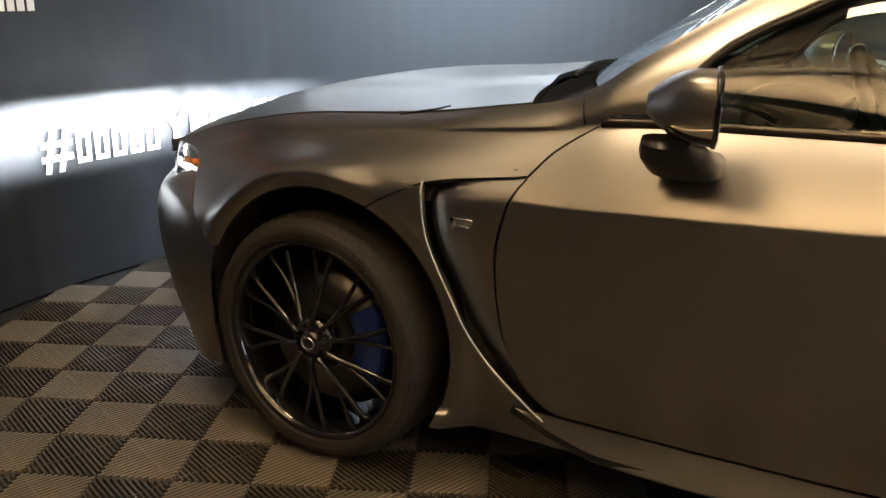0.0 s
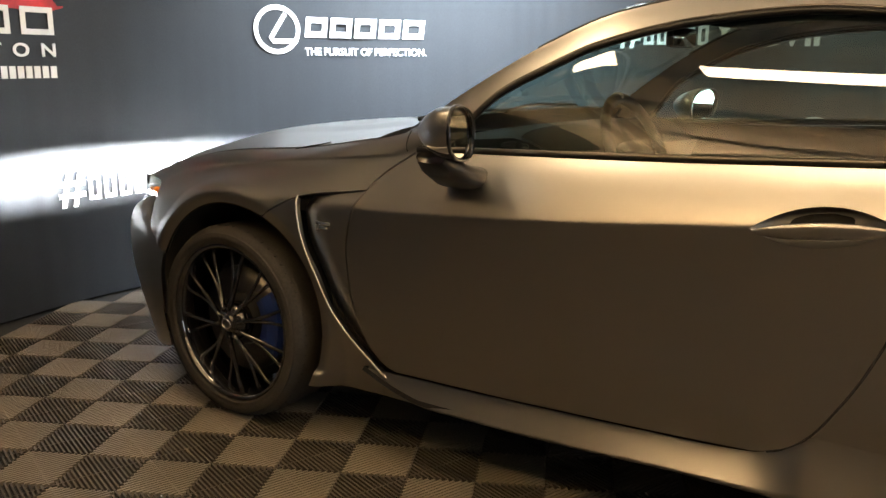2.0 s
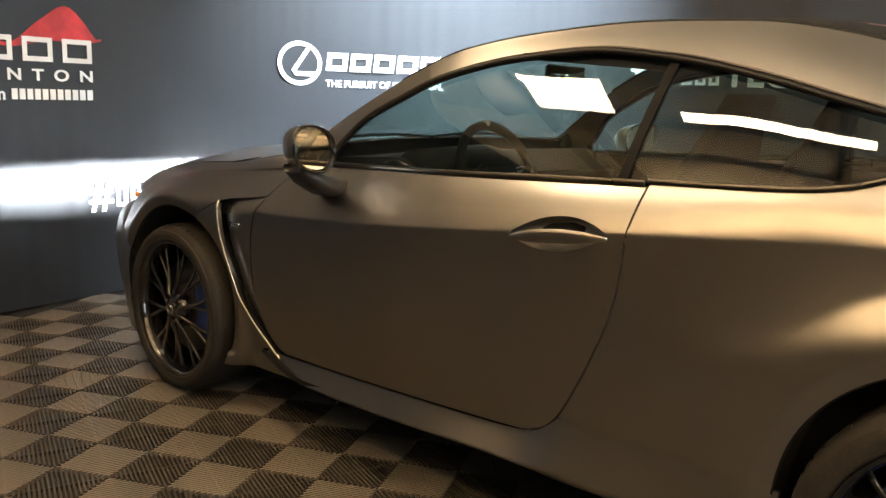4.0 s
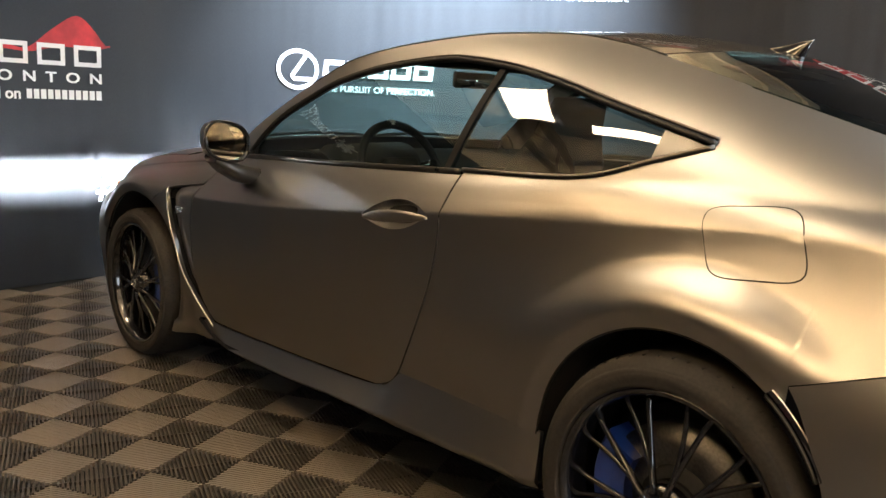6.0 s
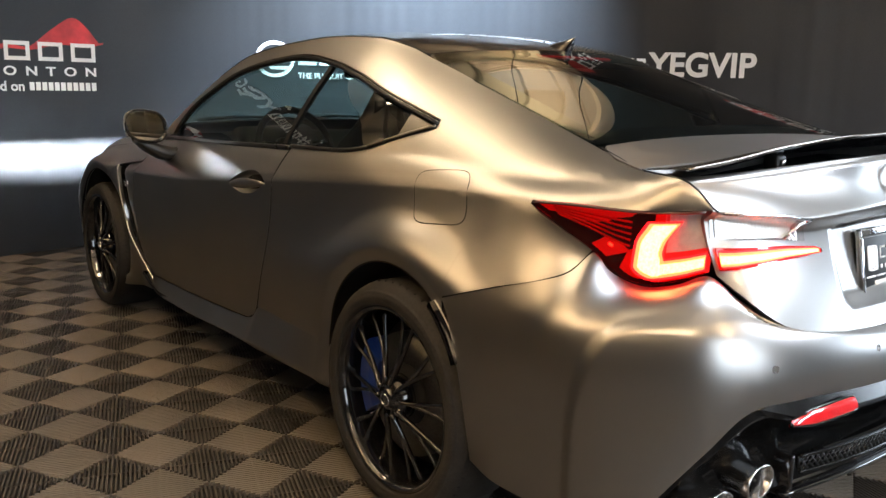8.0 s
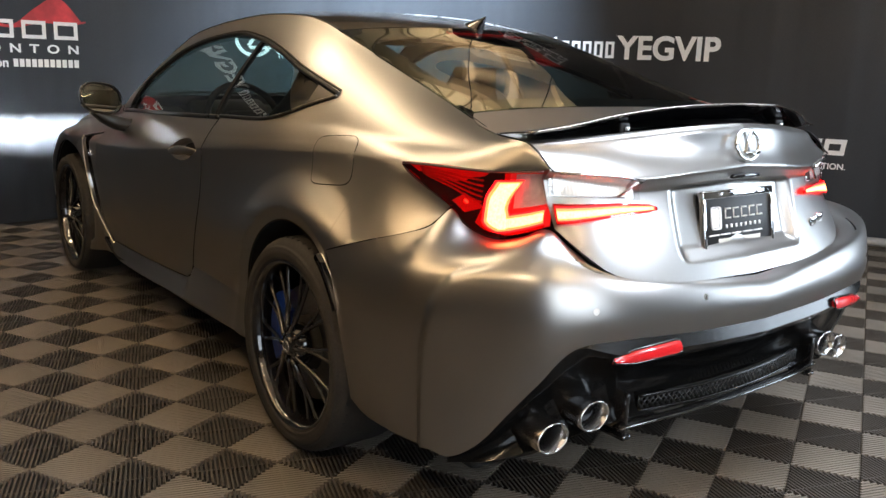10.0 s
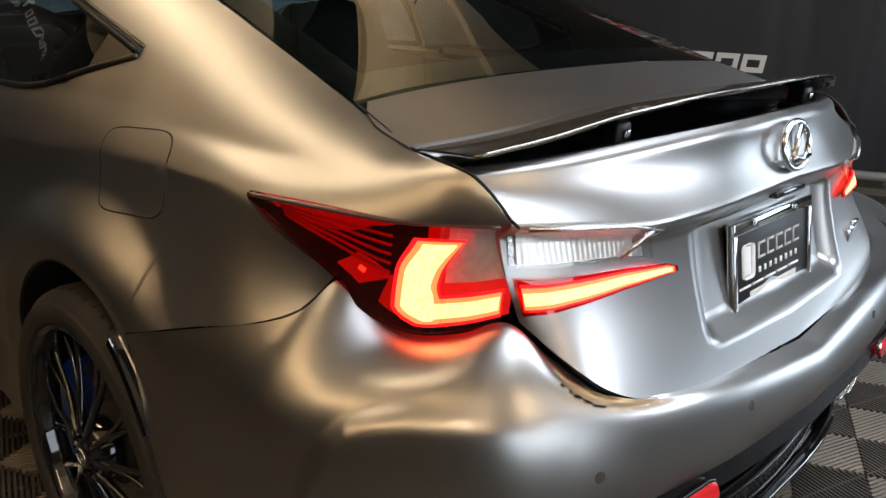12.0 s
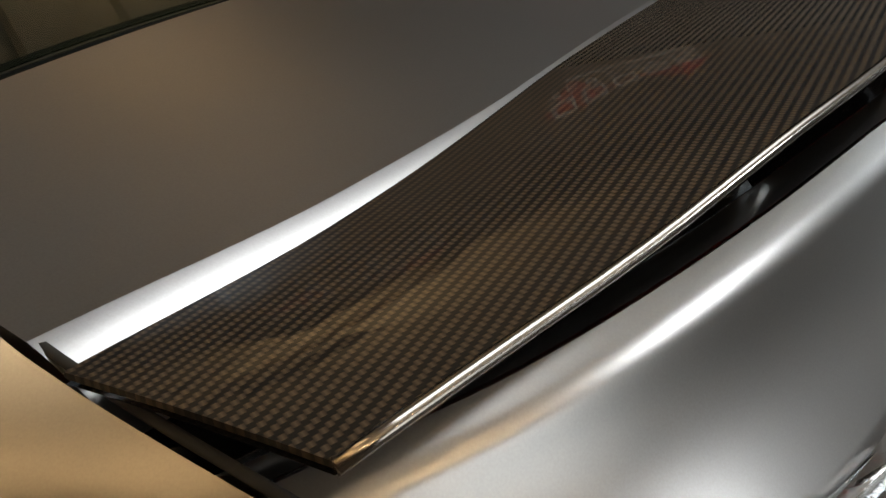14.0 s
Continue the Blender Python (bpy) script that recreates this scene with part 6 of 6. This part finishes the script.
def brand_block(s0, z0):
    """Emblem, the brand as blocks, and the line under it, spelled out."""
    ring_logo(s0, z0, 0.285, 0.255)
    part("printed_name", on_wall(bars(5, 0.148, 0.118, 0.022, 0.12, 0.034), s0 + 0.185, z0 - 0.04), WHITE_INK, screen, smooth=False)
    w = words("THE PURSUIT OF PERFECTION.", 0.044, 0.001)
    k = 0.85 / span(w)
    w = ([(p[0] * k, p[1], p[2]) for p in w[0]], w[1])
    part("printed_line", on_wall(w, s0 + 0.185, z0 - 0.145), WHITE_INK, screen, smooth=False)


def dealer_block(s1, z0):
    """Red cloth, dealer name and its two lines, ending at s1 on the right."""
    n = 40
    top = lambda u: 0.235 + 0.022 * math.sin(u * 9.0) + 0.05 * u + 0.145 * math.exp(-((u - 0.80) / 0.13) ** 2) + 0.012 * math.sin(u * 31.0) - 0.05 * max(0, u - 0.93) / 0.07
    low = lambda u: 0.17 - 0.16 * math.exp(-((u - 0.22) / 0.11) ** 2) + 0.10 * u + 0.012 * math.sin(u * 19)
    v, f = [], []
    for i in range(n + 1):
        u = i / n
        x = -1.10 + 1.16 * u
        v += [(x, low(u), 0.0), (x, max(top(u), low(u) + 0.01), 0.0)]
        if i:
            f.append((2 * i - 2, 2 * i, 2 * i + 1, 2 * i - 1))
    part("printed_cloth", on_wall((v, f), s1, z0 + 0.02, 0.007), RED_INK, screen, "red draped cloth print", smooth=False)
    part("printed_name", on_wall(shifted(bars(5, 0.165, 0.125, 0.055, 0.0, 0.026), -1.045), s1, z0 + 0.165), WHITE_INK, screen, smooth=False)
    w = words("EDMONTON", 0.058, 0.002, 0.8, 2.05)
    k = 1.0 / span(w)
    w = ([((p[0] * k) - 1.0, p[1], p[2]) for p in w[0]], w[1])
    part("printed_city", on_wall(w, s1, z0 + 0.068), WHITE_INK, screen, smooth=False)
    w = words("located on", 0.062, 0.002, 0.92)
    k = 0.37 / span(w)
    part("printed_line", on_wall(shifted(([(p[0] * k, p[1], p[2]) for p in w[0]], w[1]), -0.86), s1, z0 - 0.034), WHITE_INK, screen, smooth=False)
    part("printed_address_bar", on_wall(shifted(bars(11, 0.031, 0.055, 0.011), -0.455), s1, z0 - 0.032), WHITE_INK, screen, smooth=False)


S_LOGO = wall_s(-1.62, 0.97)
brand_block(S_LOGO, 1.372)
dealer_block(wall_s(-1.70, -0.37), 1.139)
dealer_block(wall_s(-1.623, 0.874), 1.905)
brand_block(wall_s(-0.859, 2.363) - 0.185, 2.108)
hashtag(wall_s(-1.70, -0.42), 0.505, 0.165)
hashtag(wall_s(-0.28, 2.92), 1.31, 0.175)
brand_block(wall_s(0.75, 3.53) + 0.17, 0.685)
hashtag(wall_s(-1.46, -2.05), 2.35, 0.17)
dealer_block(wall_s(0.27, 3.26) + 0.10, 3.03)
dealer_block(wall_s(0.90, 3.62) + 1.28, 1.955)
# low base rail along the far end of the screen
ss = np.linspace(wall_s(1.2, 3.8), WALL_LEN - 0.1, 60)
p, nrm = wall_at(ss)
part("base_rail", tube(np.stack([p[:, 0] + nrm[:, 0] * 0.05, p[:, 1] + nrm[:, 1] * 0.05, np.full(60, 0.03)], -1), 0.035, 6), node_mat("grey_rail", (0.25, 0.25, 0.25), 0.5, grain=0.1), screen, "grey base rail")

# ---- hall round it ----
CONCRETE = node_mat("dark_concrete", (0.035, 0.033, 0.030), 0.75, grain=0.2, grain_scale=40, blotch=0.3, blotch_scale=1.2, bump=0.001, bump_scale=60)
PLASTER = node_mat("beige_hall_wall", (0.07, 0.056, 0.042), 0.8, grain=0.1, grain_scale=30, blotch=0.2, blotch_scale=0.7)
DECKING = node_mat("hall_ceiling_deck", (0.75, 0.68, 0.56), 0.7, grain=0.1, grain_scale=20, blotch=0.2, blotch_scale=0.9)
BEAM = node_mat("beam_steel", (0.30, 0.25, 0.18), 0.6, grain=0.15, grain_scale=20)
X0, X1, Y0, Y1 = -7.0, 10.0, -9.0, 8.0
ground = part("ground", box(X0, X1, Y0, Y1, -0.12, -0.014), CONCRETE, smooth=False)
tagged(ground, label="dark concrete hall floor under the tiles", category="floor", kind="structure")
for nm, b in (("wall_west", (X0 - 0.2, X0, Y0, Y1, -0.12, 4.6)), ("wall_east", (X1, X1 + 0.2, Y0, Y1, -0.12, 4.6)),
              ("wall_south", (X0, X1, Y0 - 0.2, Y0, -0.12, 4.6)), ("wall_north", (X0, X1, Y1, Y1 + 0.2, -0.12, 4.6))):
    tagged(part(nm, box(*b), PLASTER, smooth=False), label="plain beige hall wall", category="wall", kind="structure")
ceil = [box(X0, X1, Y0, Y1, 4.6, 4.75)]
for y in np.arange(Y0 + 0.2, Y1, 0.8):
    ceil.append(box(X0, X1, y, y + 0.16, 4.53, 4.603))
tagged(part("ceiling", join(*ceil), DECKING, smooth=False), label="ribbed metal roof deck", category="ceiling", kind="structure")
for x in np.arange(X0 + 1.0, X1, 2.6):
    beam = tagged(new("roof_beam"), label="painted open-web steel roof truss", category="beam", group="roof beams")
    part("top_chord", box(x - 0.06, x + 0.06, Y0, Y1, 4.44, 4.54, 0.01), BEAM, beam)
    part("bottom_chord", box(x - 0.05, x + 0.05, Y0, Y1, 3.98, 4.05, 0.01), BEAM, beam)
    web = [tube([(x, y, 4.02), (x, y + 0.5, 4.48), (x, y + 1.0, 4.02)], 0.02, 6) for y in np.arange(Y0, Y1 - 1.0, 1.0)]
    part("web", join(*web), BEAM, beam)
HOUSING = node_mat("white_lamp_housing", (0.7, 0.7, 0.68), 0.5, grain=0.05)
for tx, ty, count in TUBES:
    lampfix = tagged(new("ceiling_light"), label="long white fluorescent batten hung under the roof", category="light", group="hall battens")
    part("housing", box(tx - 1.25, tx + 1.25, ty - 0.022, ty + 0.022, CEIL - 0.30, CEIL - 0.22, 0.008), HOUSING, lampfix)
    for dy in ((-0.055, 0.055) if count == 2 else (0.0,)):
        part("tube", tube([(tx - 1.2, ty + dy, CEIL - 0.35), (tx, ty + dy, CEIL - 0.35), (tx + 1.2, ty + dy, CEIL - 0.35)], 0.019, 10), GLOW_TUBE, lampfix, "lit fluorescent tube")
    for dx in (-0.9, 0.9):
        part("hanger", tube([(tx + dx, ty, CEIL - 0.22), (tx + dx, ty, 4.58)], 0.006, 6), HOUSING, lampfix)
flood = tagged(new("flood_light"), label="cool white flood light on a stand", category="light")
fm = look((7.415, 1.608, 2.908), (3.6, -0.4, 0.9))
part("lamp_head", moved(box(-0.48, 0.48, -0.48, 0.48, 0.0, 0.10, 0.02), fm), TRIM, flood)
part("stand_pole", tube([(7.52, 1.66, -0.014), (7.52, 1.66, 2.95)], 0.02, 10), TRIM, flood)
part("stand_foot", moved(lathe([(-0.014, 0.0), (-0.014, 0.3), (0.02, 0.3), (0.03, 0.0)], 24), Matrix.Translation((7.52, 1.66, 0)) @ Matrix.Rotation(math.pi / 2, 4, "X")), TRIM, flood)

# housing for the added wash lamp, out of view
wash = tagged(new("added_wash_light"), label="small unseen wash lamp, added to brighten the screen", category="light")
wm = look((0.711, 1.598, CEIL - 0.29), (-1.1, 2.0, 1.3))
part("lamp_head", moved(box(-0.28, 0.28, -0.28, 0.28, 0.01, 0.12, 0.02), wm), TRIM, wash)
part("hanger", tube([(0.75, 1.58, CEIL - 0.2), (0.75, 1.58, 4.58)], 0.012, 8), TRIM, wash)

# unseen housing, added for the fill lamp behind the screen
up = tagged(new("added_uplight"), label="unseen warm uplight, added to brighten the roof deck", category="light")
part("lamp_head", box(-1.32, -0.28, 2.62, 4.28, 3.72, 3.795, 0.02), TRIM, up)
for y in (2.8, 4.1):
    part("hanger", tube([(-0.25, y, 3.75), (-0.25, y, 4.58)], 0.008, 6), TRIM, up)
GLOW_PANEL = glow_mat("lit_warm_diffuser", (1.0, 0.76, 0.48), 22.5)
panel_light = tagged(new("panel_light"), label="square warm white panel light hung under the roof", category="light", group="warm panels")
part("lamp_head", box(-0.58, 0.08, -1.72, -1.12, 3.72, 3.78, 0.01), HOUSING, panel_light)
part("diffuser", box(-0.54, 0.04, -1.68, -1.16, 3.710, 3.724, 0.003), GLOW_PANEL, panel_light, "lit warm white diffuser")
# unseen plate, added to keep the panel's light off the screen
part("glare_shield", box(-0.60, -0.585, -1.76, -1.08, 3.36, 3.78, 0.003), TRIM, panel_light)
for x in (-0.5, 0.0):
    part("hanger", tube([(x, -1.4, 3.77), (x, -1.4, 4.58)], 0.006, 6), HOUSING, panel_light)
strip_light = tagged(new("panel_light"), label="narrow warm white strip light hung under the roof", category="light", group="warm panels")
part("lamp_head", box(0.53, 2.22, -1.78, -1.58, 3.72, 3.78, 0.01), HOUSING, strip_light)
part("diffuser", box(0.55, 2.20, -1.76, -1.60, 3.710, 3.724, 0.003), GLOW_PANEL, strip_light, "lit warm white diffuser")
for x in (0.7, 2.05):
    part("hanger", tube([(x, -1.68, 3.77), (x, -1.68, 4.58)], 0.006, 6), HOUSING, strip_light)
# two more unseen housings, added for the fill lamps on the south side
fup = tagged(new("added_uplight"), label="unseen warm uplight, added to brighten the roof deck", category="light")
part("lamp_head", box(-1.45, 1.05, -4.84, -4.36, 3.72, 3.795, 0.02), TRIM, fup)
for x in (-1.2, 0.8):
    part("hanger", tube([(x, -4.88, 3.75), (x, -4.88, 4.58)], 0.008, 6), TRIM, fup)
sup = tagged(new("added_uplight"), label="unseen warm uplight, added to brighten the roof deck", category="light")
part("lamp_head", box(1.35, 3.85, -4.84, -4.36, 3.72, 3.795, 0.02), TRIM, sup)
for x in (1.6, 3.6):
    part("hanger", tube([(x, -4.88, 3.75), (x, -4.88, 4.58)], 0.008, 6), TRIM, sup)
for eye, aim, hx, hy in (((4.1, 1.2001, 3.40), (4.1, 1.19, 0.0), 0.73, 1.53),):
    over = tagged(new("overhead_light"), label="cool white panel light hung under the roof", category="light", group="panel lights")
    part("lamp_head", moved(box(-hx, hx, -hy, hy, 0.0, 0.08, 0.02), look(eye, aim)), TRIM, over)
    part("hanger", tube([(eye[0], eye[1], 3.45), (eye[0], eye[1], 4.58)], 0.012, 8), TRIM, over)
# unseen glowing panel, added on the far side of the hall, behind the car's tail
TAIL_GLOW = glow_mat("added_tail_glow", (0.76, 0.87, 1.0), 3.6)
panel = tagged(new("added_glow_panel"), label="wide white glow panel, added out of view", category="display")
part("lit_face", box(9.30, 9.34, -3.4, 0.6, 0.25, 2.7, 0.01), TAIL_GLOW, panel)
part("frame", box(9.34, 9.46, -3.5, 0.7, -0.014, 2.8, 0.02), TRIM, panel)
# second added panel, also unseen, to brighten lid and bumper from the side
SIDE_GLOW = glow_mat("added_side_glow", (0.72, 0.85, 1.0), 8.0)
side_panel = tagged(new("added_glow_panel"), label="brighter pale glow panel, added out of view", category="display")
part("lit_face", box(5.6, 9.4, 7.56, 7.60, 0.6, 3.4, 0.01), SIDE_GLOW, side_panel)
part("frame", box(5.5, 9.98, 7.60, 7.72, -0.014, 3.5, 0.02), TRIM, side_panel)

# ---- ribbed plastic floor tiles ----
TILE, YAW = 0.20, math.atan2(0.093, 0.186)
TILE_MAT = node_mat("warm_grey_floor_tile", (0.138, 0.116, 0.092), 0.55, grain=0.10, grain_scale=160, blotch=0.22, blotch_scale=2.2, per_object=0.08, rough_var=0.08)
TILE_DARK = node_mat("charcoal_floor_tile", (0.047, 0.039, 0.031), 0.55, grain=0.12, grain_scale=160, blotch=0.22, blotch_scale=2.2, per_object=0.08, rough_var=0.08)


def rib_tile(angle, w):
    """Slanting ribs inside a square, with blunt ends, and one bar across them."""
    half = TILE / 2 * math.sqrt(2)
    pitch, h = 0.0135, 0.013
    g = []
    n = int(half / pitch)
    ca, sa = math.cos(angle), math.sin(angle)
    for k in range(-n, n + 1):
        d = k * pitch
        ln = half - abs(d) - 0.004
        if ln < 0.006:
            continue
        v, f = [], []
        for a in (-ln, ln):
            for b, z in ((-w / 2, -h), (-w / 2 + 0.0012, 0.0), (w / 2 - 0.0012, 0.0), (w / 2, -h)):
                v.append((a * ca - (d + b) * sa, a * sa + (d + b) * ca, z))
        f = [(0, 4, 5, 1), (1, 5, 6, 2), (2, 6, 7, 3), (0, 1, 2, 3), (7, 6, 5, 4)]
        g.append((v, f))
    bar = box(-0.0025, 0.0025, -half + 0.006, half - 0.006, -h, -0.0008)
    g.append(([(p[0] * ca - p[1] * sa, p[0] * sa + p[1] * ca, p[2]) for p in bar[0]], bar[1]))
    return join(*g)


rib_a, rib_b = rib_tile(math.pi / 4, 0.0118), rib_tile(-math.pi / 4, 0.0084)
mesh_a, mesh_b = mesh_of("tile", *rib_a, TILE_MAT, False), mesh_of("tile", *rib_b, TILE_DARK, False)
floor = tagged(part("floor", box(-1.9, 5.8, -4.2, 5.6, -0.0138, -0.0128), DARK, smooth=False), label="checkered floor of ribbed plastic tiles", category="floor", kind="structure")
rot = Matrix.Rotation(YAW, 4, "Z")
G0 = Vector((1.02, -1.43))
near, rest_a, rest_b = [], [], []
for i in range(-34, 35):
    for j in range(-34, 35):
        c = G0 + (rot.to_2x2() @ Vector(((i + 0.5) * TILE, (j + 0.5) * TILE)))
        d = np.hypot(_wp[:, 0] - c.x, _wp[:, 1] - c.y)
        k = int(np.argmin(d))
        _, nn = wall_at(np.array([_wl[k]]))
        if not (-1.9 < c.x < 5.8 and -4.2 < c.y < 5.6) or (c.x - _wp[k, 0]) * nn[0, 0] + (c.y - _wp[k, 1]) * nn[0, 1] < 0.08:
            continue
        near.append((c, (i + j) % 2))
picked = [q for q in near if -1.6 < q[0].x < 4.6 and (-1.95 < q[0].y < -0.62 or (q[0].x > 3.3 and -1.4 < q[0].y < 1.2))][:300]
chosen = {id(q[0]) for q in picked}
for c, odd in near:
    if id(c) in chosen:
        continue
    geo = rib_b if odd else rib_a
    mm = Matrix.Translation((c.x, c.y, 0)) @ rot
    (rest_b if odd else rest_a).append(moved(geo, mm))


def joined(geos):
    v = np.concatenate([np.array(g[0]) for g in geos])
    n = len(geos[0][0])
    f = [tuple(i + k * n for i in q) for k, g in enumerate(geos) for q in g[1]]
    return v, f


tagged(part("floor_tiling", joined(rest_a), TILE_MAT, floor, smooth=False), kind="stuff")
tagged(part("floor_tiling", joined(rest_b), TILE_DARK, floor, smooth=False), kind="stuff")
for c, odd in picked:
    part("tile", mesh_b if odd else mesh_a, None, floor, at=Matrix.Translation((c.x, c.y, 0)) @ rot)
